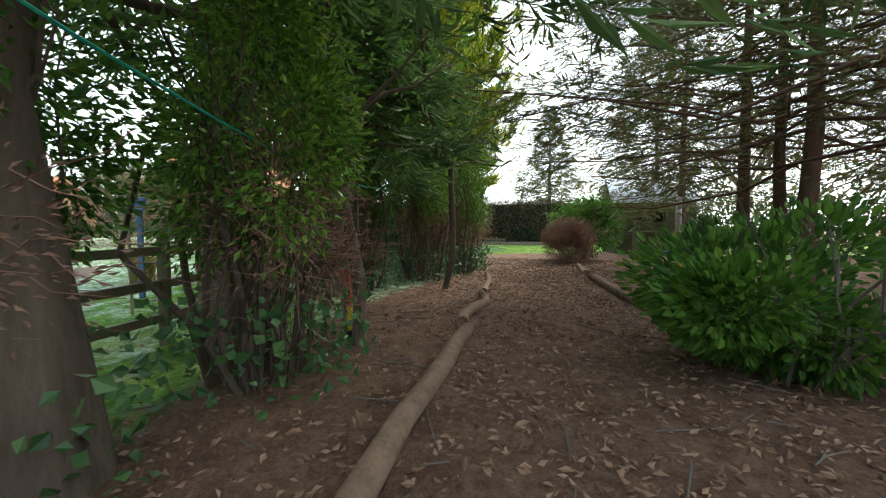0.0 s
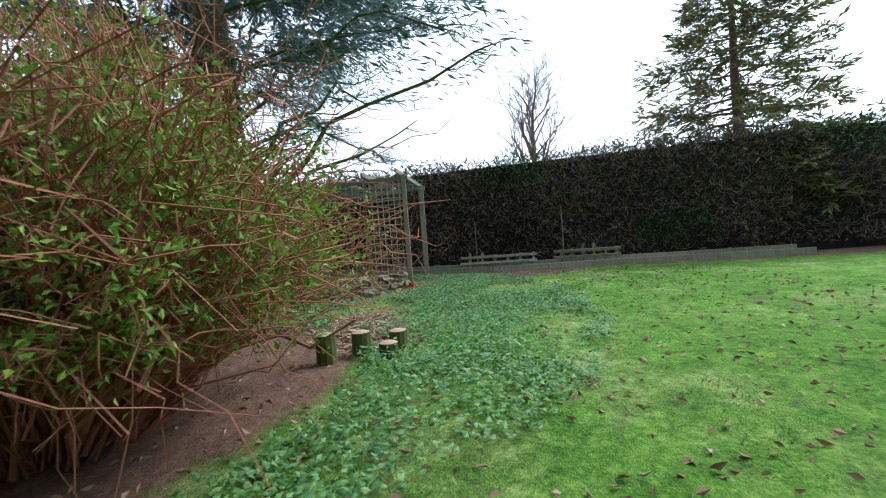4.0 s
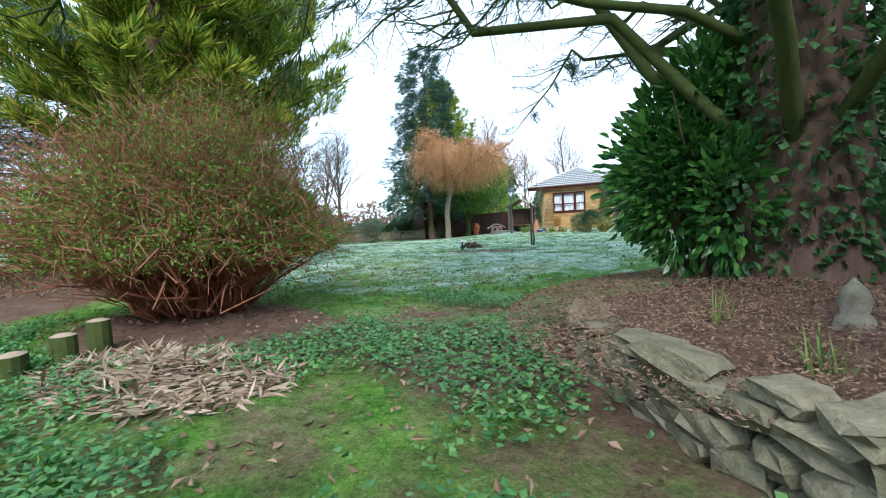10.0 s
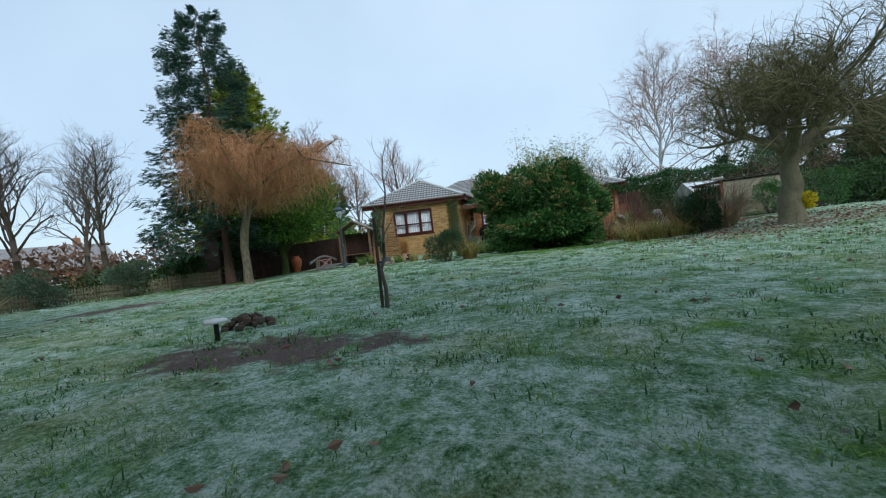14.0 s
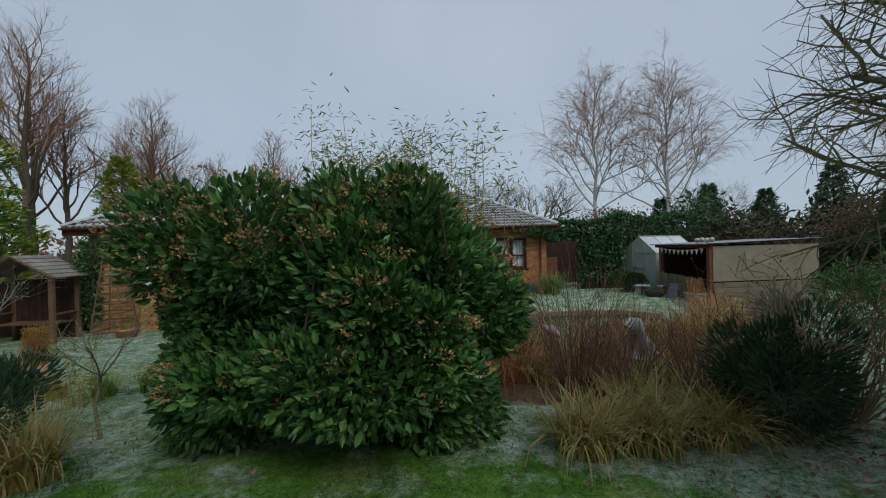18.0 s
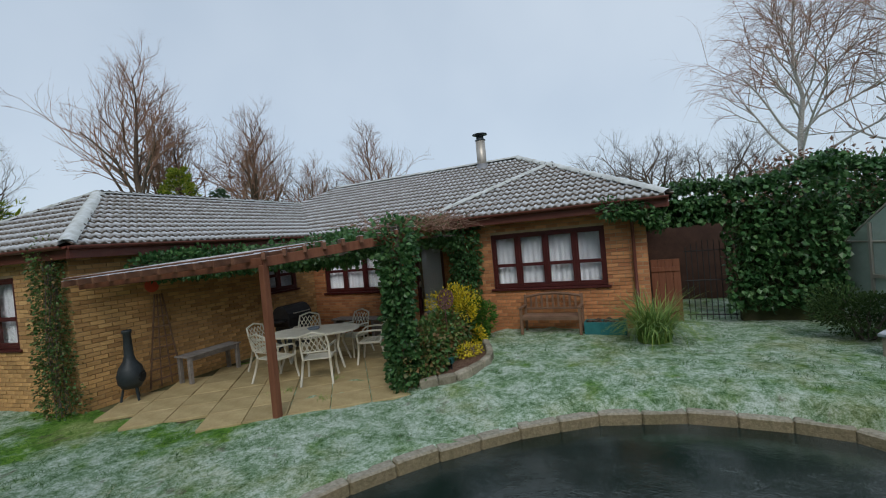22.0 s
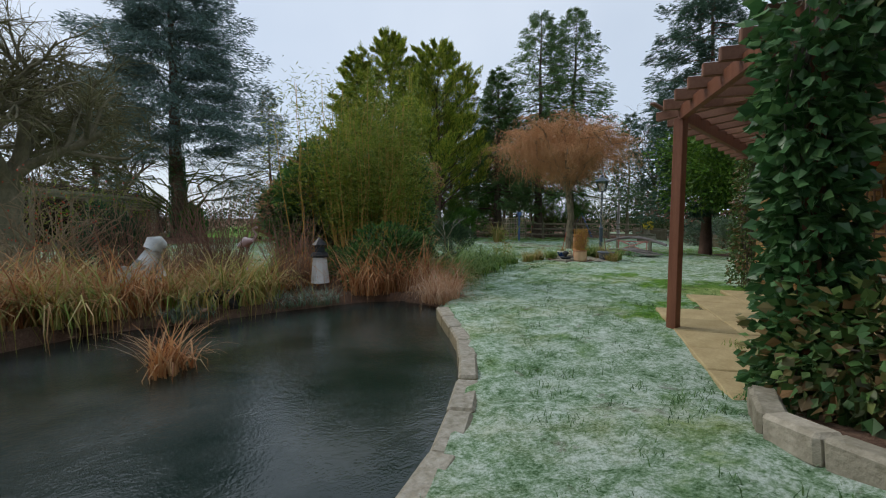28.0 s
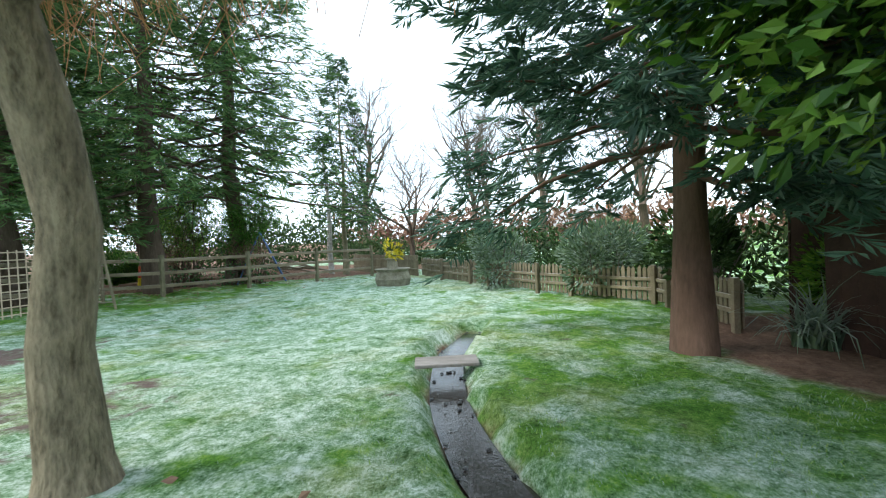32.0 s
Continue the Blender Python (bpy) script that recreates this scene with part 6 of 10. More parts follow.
for k in range(60):
    p0 = np.array([-0.5 - rng.uniform(0, 0.6), -0.3 - rng.uniform(0, 3.0), 2.2]) - (-1.5, -1.8, 2.2)
    vst.tube(bent(p0, p0 + (-rng.uniform(0.8, 3.0), rng.normal() * 0.5, rng.normal() * 0.05), 0.02, 0.03, 6), np.linspace(0.011, 0.004, 6), 4, cap=False)
part("stem_tangle", vst, TWIG, vr_)
vt = Build()
for k in range(320):
    a = np.array([-0.5 - rng.uniform(0, 0.6), -3.2 + rng.uniform(0, 3.1), 2.32])
    vt.tube(bent(a, a + (rng.normal() * 0.5, rng.uniform(-0.6, 1.0), rng.uniform(0.0, 0.36)), -0.1, 0.08, 5), np.linspace(0.009, 0.003, 5), 3, cap=False)
whole("bare_vine", vt, TWIG_RED, "tangle of bare vine stems on the pergola", "climber")
leaf_tube([(-5.66, -5.58, -0.2), (-5.66, -5.62, 0.9), (-5.7, -5.58, 1.8), (-5.7, -5.58, 2.5)], [0.34, 0.28, 0.27, 0.3], 5200, 0.05, IVY_RUST, "creeper_column", "clipped green and rust creeper on the wing's corner", aspect=0.7)
leaf_tube([(-0.75, -0.12, 0.3), (-0.6, -0.12, 1.3), (-0.55, -0.14, 2.35)], 0.36, 3200, 0.08, IVY, "wall_ivy", "ivy climbing between door and window")
leaf_tube([(-9.75, -6.2, 0.2), (-9.8, -6.22, 1.4), (-9.5, -6.2, 2.3)], 0.3, 1700, 0.08, IVY, "wall_ivy", "ivy climbing the wing's far corner")
leaf_tube([(2.5, -0.45, 2.42), (3.1, -0.35, 2.35), (3.4, -0.1, 2.1)], 0.2, 1200, 0.08, IVY, "eave_ivy", "ivy spilling over gutter and corner")


# cast garden table and chairs
table = thing("garden_table", (-3.0, -2.55, PZ), "oval cream cast-metal garden table", "table", turn=28)
tb = Build()
a = np.linspace(0, 2 * math.pi, 32, endpoint=False)
sup = lambda t, p: np.sign(t) * np.abs(t) ** p
ring = np.stack([0.9 * sup(np.cos(a), 0.8), 0.55 * sup(np.sin(a), 0.8)], 1)
for sc, z in ((0.0, 0.72), (0.97, 0.72), (1.0, 0.71), (1.0, 0.685), (0.96, 0.68), (0.9, 0.68)):
    tb.add(np.c_[ring * sc, np.full(32, z)])
fq = [(k * 32 + i, k * 32 + (i + 1) % 32, (k + 1) * 32 + (i + 1) % 32, (k + 1) * 32 + i) for k in range(5) for i in range(32)]
tb2 = Build().add(np.concatenate(tb.v), fq)
part("tabletop", tb2, CREAM, table)
for sx in (-1, 1):
    for sy in (-1, 1):
        part("leg", Build().tube([(sx * 0.55, sy * 0.3, 0.68), (sx * 0.5, sy * 0.27, 0.4), (sx * 0.62, sy * 0.36, 0.0)], [0.03, 0.024, 0.022], 8), CREAM, table, shade=True)
whole("table_dish", Build().lathe([(0.0, 0.0), (0.1, 0.0), (0.13, 0.035), (0.12, 0.04), (0.09, 0.012), (0.0, 0.012)], 18), GREYPLASTIC, "dark metal dish on the garden table", "dish", at=(-3.05, -2.5, PZ + 0.722), shade=True)

chair = thing("garden_chair", (0, 0, 0), "cream cast-metal armchair with lattice back", "chair", "chairs round the table")
sb_ = Build()
for k in range(7):
    y = -0.2 + k * 0.065
    sb_.box((-0.23, y, 0.41), (0.23, y + 0.05, 0.43), None, 0.006)
sb_.box((-0.25, -0.22, 0.395), (-0.22, 0.26, 0.435), None, 0.006).box((0.22, -0.22, 0.395), (0.25, 0.26, 0.435), None, 0.006)
part("seat", sb_, CREAM, chair)
bf = Build().tube([(-0.23, -0.2, 0.42), (-0.235, -0.27, 0.7), (-0.21, -0.33, 0.86), (0.0, -0.35, 0.92), (0.21, -0.33, 0.86), (0.235, -0.27, 0.7), (0.23, -0.2, 0.42)], 0.02, 6)
bf.tube([(-0.22, -0.245, 0.56), (0.22, -0.245, 0.56)], 0.015, 6)
part("back_frame", bf, CREAM, chair, shade=True)
for s in (-1, 1):
    for k in range(-3, 4):
        x0, x1 = k * 0.085, k * 0.085 + s * 0.17
        x0c, x1c = max(-0.21, min(0.21, x0)), max(-0.21, min(0.21, x1))
        if x0c == x1c:
            continue
        f0, f1 = (x0c - x0) / (x1 - x0), (x1c - x0) / (x1 - x0)
        za, zb = 0.57 + 0.28 * f0, 0.57 + 0.28 * f1
        yb = lambda z: -0.2 - (z - 0.42) * 0.3
        part("lattice_bar", Build().tube([(x0c, yb(za), za), (x1c, yb(zb), zb)], 0.009, 4), CREAM, chair)
for s in (-1, 1):
    part("arm", Build().tube([(s * 0.235, -0.24, 0.64), (s * 0.28, -0.05, 0.655), (s * 0.285, 0.18, 0.64), (s * 0.26, 0.26, 0.58), (s * 0.245, 0.24, 0.43)], 0.02, 6), CREAM, chair, shade=True)
    part("leg", Build().tube([(s * 0.24, 0.24, 0.42), (s * 0.25, 0.25, 0.2), (s * 0.27, 0.28, 0.0)], [0.026, 0.022, 0.02], 6), CREAM, chair, shade=True)
    part("leg", Build().tube([(s * 0.23, -0.2, 0.42), (s * 0.25, -0.26, 0.2), (s * 0.27, -0.33, 0.0)], [0.026, 0.022, 0.02], 6), CREAM, chair, shade=True)
spots = [(-2.25, -3.3, 30), (-3.15, -3.45, -8), (-3.95, -2.85, -85), (-3.75, -1.95, -150), (-2.75, -1.65, 172), (-1.95, -2.05, 112)]
chair.matrix_basis = pose(spots[0][0], spots[0][1], PZ, 0, 0, spots[0][2])
for x, y, r in spots[1:]:
    copy_thing(chair, pose(x, y, PZ, 0, 0, r))

# chiminea, wall trellis, side table, barbecue
chi = thing("chiminea", (-5.1, -4.84, PZ), "black cast-iron chiminea on three legs", "chiminea", turn=120)
part("body", Build().lathe([(0.05, 0.2), (0.14, 0.22), (0.2, 0.32), (0.21, 0.45), (0.17, 0.58), (0.1, 0.68), (0.075, 0.78), (0.06, 1.15), (0.075, 1.17), (0.075, 1.22), (0.05, 1.22), (0.045, 0.8)], 22), CAST, chi, shade=True)
# mouth: rim and flat disc in near-black, the inner shade painted on
mouth = Build()
aa = np.linspace(0, 2 * math.pi, 18, endpoint=False)
mouth.tube(np.c_[0.09 * np.cos(aa), np.full(18, -0.2) + 0.02 * np.cos(aa) ** 2, 0.4 + 0.085 * np.sin(aa)], 0.014, 5)
mouth.add(np.r_[[(0, -0.207, 0.4)], np.c_[0.085 * np.cos(aa), np.full(18, -0.207), 0.4 + 0.08 * np.sin(aa)]], (), [(0, 1 + i, 1 + (i + 1) % 18) for i in range(18)])
part("mouth", mouth, SHADE_BLACK, chi, "mouth opening, its inner shade a near-black disc")
for k in range(3):
    t = 2 * math.pi * k / 3
    part("leg", Build().tube([(0.12 * math.cos(t), 0.12 * math.sin(t), 0.24), (0.17 * math.cos(t), 0.17 * math.sin(t), 0.0)], 0.022, 6), CAST, chi)


def obelisk(at, h, w0, w1, mat_, label, turn=0.0, flat=False):
    e = thing("garden_obelisk" if not flat else "wall_trellis", at, label, "trellis", turn=turn)
    dy = 0 if flat else 1
    for sx in (-1, 1):
        for sy in ((-1, 1) if not flat else (0,)):
            part("upright", Build().beam((sx * w0 / 2, sy * dy * w0 / 2, 0), (sx * w1 / 2, sy * dy * w1 / 2, h), 0.025, 0.025, 0.003), mat_, e)
    if flat:
        for t in (-0.33, 0.33):
            part("upright", Build().beam((t * w0 / 2, 0, 0), (t * w1 / 2, 0, h), 0.02, 0.02, 0.003), mat_, e)
    n = 8
    for k in range(n):
        z = h * (0.08 + 0.9 * k / n)
        w = w0 + (w1 - w0) * z / h
        for sy in ((-1, 1) if not flat else (0,)):
            part("slat", Build().beam((-w / 2 - 0.02, sy * dy * w / 2, z), (w / 2 + 0.02, sy * dy * w / 2, z), 0.02, 0.03, 0.003), mat_, e)
            if not flat:
                part("slat", Build().beam((sy * w / 2, -w / 2, z), (sy * w / 2, w / 2, z), 0.02, 0.03, 0.003), mat_, e)
    return e


obelisk((-5.37, -4.08, PZ), 1.75, 0.62, 0.14, SEATWOOD, "tapering wooden trellis leaning on the brick wall", 90, True)
red = thing("wall_sun_disc", (-5.44, -4.15, 1.75), "red metal sun plaque on the brick wall", "wall ornament", turn=90)
part("disc", Build().lathe([(0.0, 0.0), (0.13, 0.0), (0.13, 0.015), (0.0, 0.02)], 20), REDMETAL, red, at=pose(0, -0.01, 0, 90))
box_ = thing("bird_box", (-5.42, -2.25, 1.85), "small red wooden box on the wall", "bird box")
part("box", Build().box((0, -0.08, 0), (0.1, 0.08, 0.2), None, 0.006), REDMETAL, box_)
part("lid", Build().box((-0.0, -0.1, 0.205), (0.14, 0.1, 0.225), None, 0.005), DARKWOOD, box_)
st = thing("side_table", (-4.95, -3.45, PZ), "low weathered wooden side table against the wall", "table", turn=90)
for k in range(4):
    part("top_board", Build().box((-0.6, -0.2 + k * 0.1, 0.5), (0.6, -0.11 + k * 0.1, 0.53), None, 0.006), TIMBER_GREY, st)
for sx in (-0.52, 0.52):
    for sy in (-0.15, 0.14):
        part("leg", Build().box((sx - 0.035, sy - 0.035, 0), (sx + 0.035, sy + 0.035, 0.5), None, 0.005), TIMBER_GREY, st)
part("apron", Build().box((-0.5, -0.16, 0.42), (0.5, -0.14, 0.5), None, 0.004), TIMBER_GREY, st)
bbq = thing("barbecue", (-4.75, -1.35, PZ), "black lidded gas barbecue with side shelf", "barbecue", turn=90)
hood = Build()
tt = np.linspace(0, math.pi, 9)
pts = [(-0.38, -0.27 * math.cos(t), 0.78 + 0.3 * math.sin(t)) for t in tt] + [(0.38, -0.27 * math.cos(t), 0.78 + 0.3 * math.sin(t)) for t in tt]
hood.add(pts, [(i, i + 1, 10 + i, 9 + i) for i in range(8)] + [], [(0, i, i + 1) for i in range(1, 8)] + [(9, 9 + i + 1, 9 + i) for i in range(1, 8)])
part("hood", hood, BLACK, bbq, shade=False)
part("handle", Build().tube([(-0.25, -0.3, 0.9), (-0.25, -0.34, 0.9), (0.25, -0.34, 0.9), (0.25, -0.3, 0.9)], 0.012, 6), STEEL, bbq)
part("firebox", Build().box((-0.38, -0.27, 0.58), (0.38, 0.27, 0.78), None, 0.02), BLACK, bbq)
part("cupboard", Build().box((-0.33, -0.24, 0.08), (0.33, 0.24, 0.57), None, 0.01), CAST, bbq)
for s in (-1, 1):
    part("shelf", Build().box((s * 0.53 - 0.14, -0.22, 0.72), (s * 0.53 + 0.14, 0.22, 0.75), None, 0.01), BLACK, bbq)
    part("wheel", Build().lathe([(0.0, -0.02), (0.08, -0.02), (0.08, 0.02), (0.0, 0.02)], 14), CAST, bbq, at=pose(s * 0.35, 0.2, 0.08, 0, 90))
wb_ = thing("wooden_bench_low", (-3.9, 0.05, PZ), "low slatted bench along the back wall", "bench")
part("top", Build().box((-0.7, -0.2, 0.42), (0.7, 0.2, 0.46), None, 0.01), TIMBER_GREY, wb_)
for s in (-0.6, 0.6):
    part("leg", Build().box((s - 0.04, -0.18, 0), (s + 0.04, 0.18, 0.42), None, 0.006), TIMBER_GREY, wb_)

# teak bench under the front window
bn = thing("garden_bench", (1.3, -0.42, gzf(1.4, -0.45)), "brown wooden garden bench with curved slatted back", "bench")
for k in range(5):
    part("seat_slat", Build().box((-0.66, -0.2 + k * 0.088, 0.4), (0.66, -0.13 + k * 0.088, 0.425), None, 0.006), SEATWOOD, bn)
for s in (-0.66, 0.66):
    part("leg", Build().box((s - 0.03, -0.23, 0), (s + 0.03, -0.17, 0.6), None, 0.006), SEATWOOD, bn)
    part("leg", Build().beam((s, 0.22, 0), (s, 0.3, 0.86), 0.055, 0.055), SEATWOOD, bn)
    part("arm", Build().box((s - 0.04, -0.26, 0.6), (s + 0.04, 0.26, 0.63), None, 0.008), SEATWOOD, bn)
part("back_rail", Build().tube([(-0.66, 0.29, 0.8), (-0.3, 0.3, 0.86), (0.0, 0.3, 0.88), (0.3, 0.3, 0.86), (0.66, 0.29, 0.8)], 0.035, 6), SEATWOOD, bn)
part("back_rail", Build().box((-0.63, 0.24, 0.5), (0.63, 0.27, 0.55), None, 0.005), SEATWOOD, bn)
part("seat_rail", Build().box((-0.63, -0.22, 0.33), (0.63, -0.19, 0.4), None, 0.005), SEATWOOD, bn)
for k in range(9):
    x = -0.52 + k * 0.13
    part("back_slat", Build().beam((x, 0.255, 0.54), (x, 0.29, 0.85), 0.05, 0.016, 0.003), SEATWOOD, bn)

tub = thing("storage_tub", (2.32, -0.4, gzf(2.3, -0.4)), "teal plastic tub filled with earth", "tub")
part("tub_body", Build().box((-0.38, -0.17, 0), (0.38, -0.15, 0.24), None, 0.004).box((-0.38, 0.15, 0), (0.38, 0.17, 0.24), None, 0.004).box((-0.38, -0.15, 0), (-0.36, 0.15, 0.24), None, 0.004).box((0.36, -0.15, 0), (0.38, 0.15, 0.24), None, 0.004), TEALPLASTIC, tub)
mb = Build()
for k in range(26):
    c = np.array([rng.uniform(-0.3, 0.3), rng.uniform(-0.12, 0.12), rng.uniform(0.12, 0.26)])
    mb.lathe([(0.0, -0.04), (0.05, -0.02), (0.055, 0.02), (0.0, 0.04)], 6, c)
part("earth", mb, BARK, tub, "heap of dark earth")


def clump(name, at, n, length, lean, mat_, label, spread=0.25, width=0.018, category="grass", group="", zs=1.0):
    a, r = rng.uniform(0, 2 * math.pi, n), np.sqrt(rng.uniform(0, 1, n)) * spread
    p = np.c_[np.cos(a) * r, np.sin(a) * r, np.zeros(n)]
    b = Build().blades(p, length * rng.uniform(0.55, 1.1, n), np.full(n, lean), width, 4)
    return whole(name, b, mat_, label, category, group=group, at=tuple(at))


clump("strappy_plant", G(3.15, -0.95), 520, 1.05, 1.15, GRASS_GREEN, "arching clump of strap-leaved green plant by the wall", 0.25, 0.03)
shrub("golden_euonymus", G(-0.4, -1.45), (0.6, 0.55, 0.7), EUON, "yellow variegated euonymus bush", 4600, 0.05, 12, 0.42, 0.55, 8, None, 0.6)
shrub("green_euonymus", G(-0.1, -0.95), (0.45, 0.45, 0.62), SHRUB, "green reverted euonymus bush under the window", 4200, 0.055, 12, 0.42, 0.55, 8, None, 0.6)
shrub("low_euonymus", (0.2, -2.2, 0.0), (0.3, 0.3, 0.2), EUON, "low golden euonymus at the bed's edge", 600, 0.045, 6, 0.5, 0.5, 4, None, 0.6)
edge_ = thing("bed_edging", (0, 0, 0), "curved mortared stone edge of the small bed", "edging", kind="structure")
el = along(np.array([(-0.15, -3.45), (0.35, -3.25), (0.6, -2.8), (0.62, -2.3), (0.4, -1.8), (0.2, -1.4)]), 0.26)
for a, b in zip(el[:-1], el[1:]):
    part("edging_stone", Build().beam((*a, gzf(*a) + 0.04), (*b, gzf(*b) + 0.04), rng.uniform(0.11, 0.15), 0.15, 0.02), STONE, edge_)
sp = thing("wind_spinner", (-0.09, -2.42, 0.0), "bronze rosette wind spinner on a thin pole", "wind spinner", turn=60)
part("pole", Build().tube([(0, 0.03, -0.1), (0, 0.03, 1.08)], 0.009, 6), COPPER, sp)
for k in range(9):
    t = 2 * math.pi * k / 9
    c = (0.1 * math.cos(t), -0.01 * (k % 2), 1.08 + 0.1 * math.sin(t))
    aa = np.linspace(0, 2 * math.pi, 15)
    b = Build()
    ringv = [(c[0] + rr * math.cos(q), c[1] + 0.012 * math.sin(q * 2), c[2] + rr * math.sin(q)) for rr in (0.055, 0.082) for q in aa]
    b.add(ringv, [(i, i + 1, 15 + i + 1, 15 + i) for i in range(14)])
    bo = part("blade", b, COPPER, sp)
    bo.modifiers.new("thick", "SOLIDIFY").thickness = 0.004
part("hub", Build().lathe([(0.0, -0.02), (0.03, -0.02), (0.03, 0.02), (0.0, 0.02)], 12), COPPER, sp, at=pose(0, 0, 1.08, 90))
gl = thing("garden_spotlight", (0.12, -2.84, 0.0), "small dark green solar spotlight in the bed", "garden light")
part("head", Build().box((-0.04, -0.05, 0.08), (0.04, 0.05, 0.17), None, 0.01), surface("green_plastic", (0.01, 0.05, 0.045), (0.02, 0.09, 0.08), 5, 0.4, 0), gl)
part("spike", Build().tube([(0, 0, -0.05), (0, 0, 0.09)], 0.012, 6), BLACK, gl)
part("lens", Build().lathe([(0.0, 0.0), (0.03, 0.0), (0.0, 0.006)], 10), LAMPGLASS, gl, at=pose(0, -0.053, 0.125, 90))

bn.scale = (0.88, 0.88, 0.88)
# ivy-clad boundary wall with gate, greenhouse, garden shelter
iw = thing("ivy_wall", (0, 0, 0), "boundary wall smothered in dark ivy", "wall")
part("wall", Build().box((4.75, 0.95, -0.2), (6.3, 1.2, 2.25)), SHEDWOOD, iw)
part("wall", Build().box((6.1, 3.0, -0.2), (12.0, 3.2, 2.0)), SHEDWOOD, iw)
part("wall", Build().box((3.2, 0.95, 2.05), (4.75, 1.2, 2.3)), SHEDWOOD, iw)
n = 22000
u = rng.uniform(0, 1, n)
px = 3.0 + u * 9.0
topz = 2.5 + 0.45 * np.sin(u * 3.0) + 0.12 * np.sin(u * 19)
pz = np.where((px < 4.5), rng.uniform(2.0, 2.5, n), rng.uniform(0.1, 1.0, n) * topz)
py = 0.9 - np.abs(rng.normal(size=n)) * 0.16
top = rng.uniform(size=n) < 0.25
pz, py = np.where(top, topz + rng.normal(size=n) * 0.08, pz), np.where(top, 0.9 + rng.uniform(-0.2, 0.5, n), py)
py = py + np.where(px > 6.35, 2.0, 0.0)
part("ivy", Build().leaves(np.c_[px, py, pz], np.c_[rng.normal(size=n) * 0.4, -0.7 + 0 * px, rng.normal(size=n) * 0.5 - 0.3], 0.11, 0.85, 0.1), IVY, iw)
gt = thing("iron_gate", (4.25, 0.9, -0.02), "black wrought-iron garden gate, closed", "gate")
for k in range(9):
    part("bar", Build().tube([(-0.4 + k * 0.1, 0, 0.05), (-0.4 + k * 0.1, 0, 1.55 + 0.12 * math.sin(math.pi * k / 8))], 0.009, 5), BLACK, gt)
for z in (0.15, 0.85, 1.45):
    part("rail", Build().tube([(-0.44, 0, z), (0.44, 0, z)], 0.012, 5), BLACK, gt)
# dark wood colour on this wall paints the shade of the gate opening
yw = thing("yard_wall", (0, 0, 0), "brown yard wall behind the gate, the opening's shade put into its colour", "wall")
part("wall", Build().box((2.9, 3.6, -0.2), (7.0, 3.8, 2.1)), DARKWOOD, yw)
pg = thing("timber_gate_panel", (3.45, 0.85, 0.0), "reddish-brown boarded side panel", "gate")
for k in range(4):
    part("board", Build().box((-0.26 + k * 0.135, -0.02, 0), (-0.13 + k * 0.135, 0.02, 1.3), None, 0.004), BROWNWOOD, pg)
for z in (0.2, 1.05):
    part("rail", Build().box((-0.26, -0.045, z), (0.27, -0.02, z + 0.09), None, 0.004), BROWNWOOD, pg)
gh = thing("greenhouse", (7.75, 0.79, 0.0), "small aluminium greenhouse with hazy green-tinged panes", "greenhouse", turn=-65)
GHG = surface("hazy_pane", (0.3, 0.38, 0.33), (0.5, 0.58, 0.55), 3, 0.3, 0.1, moss=0.4)
WH, RH, GW, GL = 1.42, 2.05, 0.8, 2.2
for x in (-GW, GW):
    for y in np.linspace(-GL / 2, GL / 2, 4):
        part("glazing_bar", Build().box((x - 0.02, y - 0.02, 0), (x + 0.02, y + 0.02, WH), None, 0.004), STEEL, gh)
        part("roof_bar", Build().beam((x, y, WH), (0, y, RH), 0.03, 0.03, 0.004), STEEL, gh)
    for y in np.linspace(-GL / 2, GL / 2, 4)[:-1]:
        part("pane", Build().box((x - 0.004, y + 0.02, 0.05), (x + 0.004, y + GL / 3 - 0.02, WH - 0.02)), GHG, gh)
        v = [(x, y + 0.02, WH), (x, y + GL / 3 - 0.02, WH), (0, y + GL / 3 - 0.02, RH), (0, y + 0.02, RH)]
        part("roof_pane", Build().add(v + [(a, b, c - 0.006) for a, b, c in v], [(0, 1, 2, 3), (7, 6, 5, 4), (0, 4, 5, 1), (2, 6, 7, 3), (1, 5, 6, 2), (3, 7, 4, 0)]), TIN, gh, "frosted roof pane")
part("ridge_bar", Build().beam((0, -GL / 2, RH), (0, GL / 2, RH), 0.05, 0.05), STEEL, gh)
for y in (-GL / 2, GL / 2):
    part("gable_pane", Build().add([(-GW, y, 0.05), (GW, y, 0.05), (GW, y, WH), (0, y, RH - 0.03), (-GW, y, WH)], [(0, 1, 2, 4)], [(4, 2, 3)]), GHG, gh)
    part("gable_rail", Build().beam((-GW, y - 0.012, WH), (GW, y - 0.012, WH), 0.03, 0.03, 0.004), STEEL, gh)
part("door_frame", Build().box((-0.32, -GL / 2 - 0.05, 0), (-0.28, -GL / 2 - 0.01, 1.75)).box((0.28, -GL / 2 - 0.05, 0), (0.32, -GL / 2 - 0.01, 1.75)).box((-0.28, -GL / 2 - 0.05, 0.8), (0.28, -GL / 2 - 0.01, 0.86)), STEEL, gh)
sh = thing("garden_shelter", (8.32, -2.38, 0.0), "open timber shelter with dark corrugated roof and tan side", "shelter", turn=-80)
SX, SY = 1.15, 1.3
for x in (-SX, SX):
    for y in (-SY, SY):
        part("post", Build().box((x - 0.06, y - 0.06, -0.15), (x + 0.06, y + 0.06, 1.7), None, 0.006), BROWNWOOD if y < 0 else FENCE_WOOD, sh)
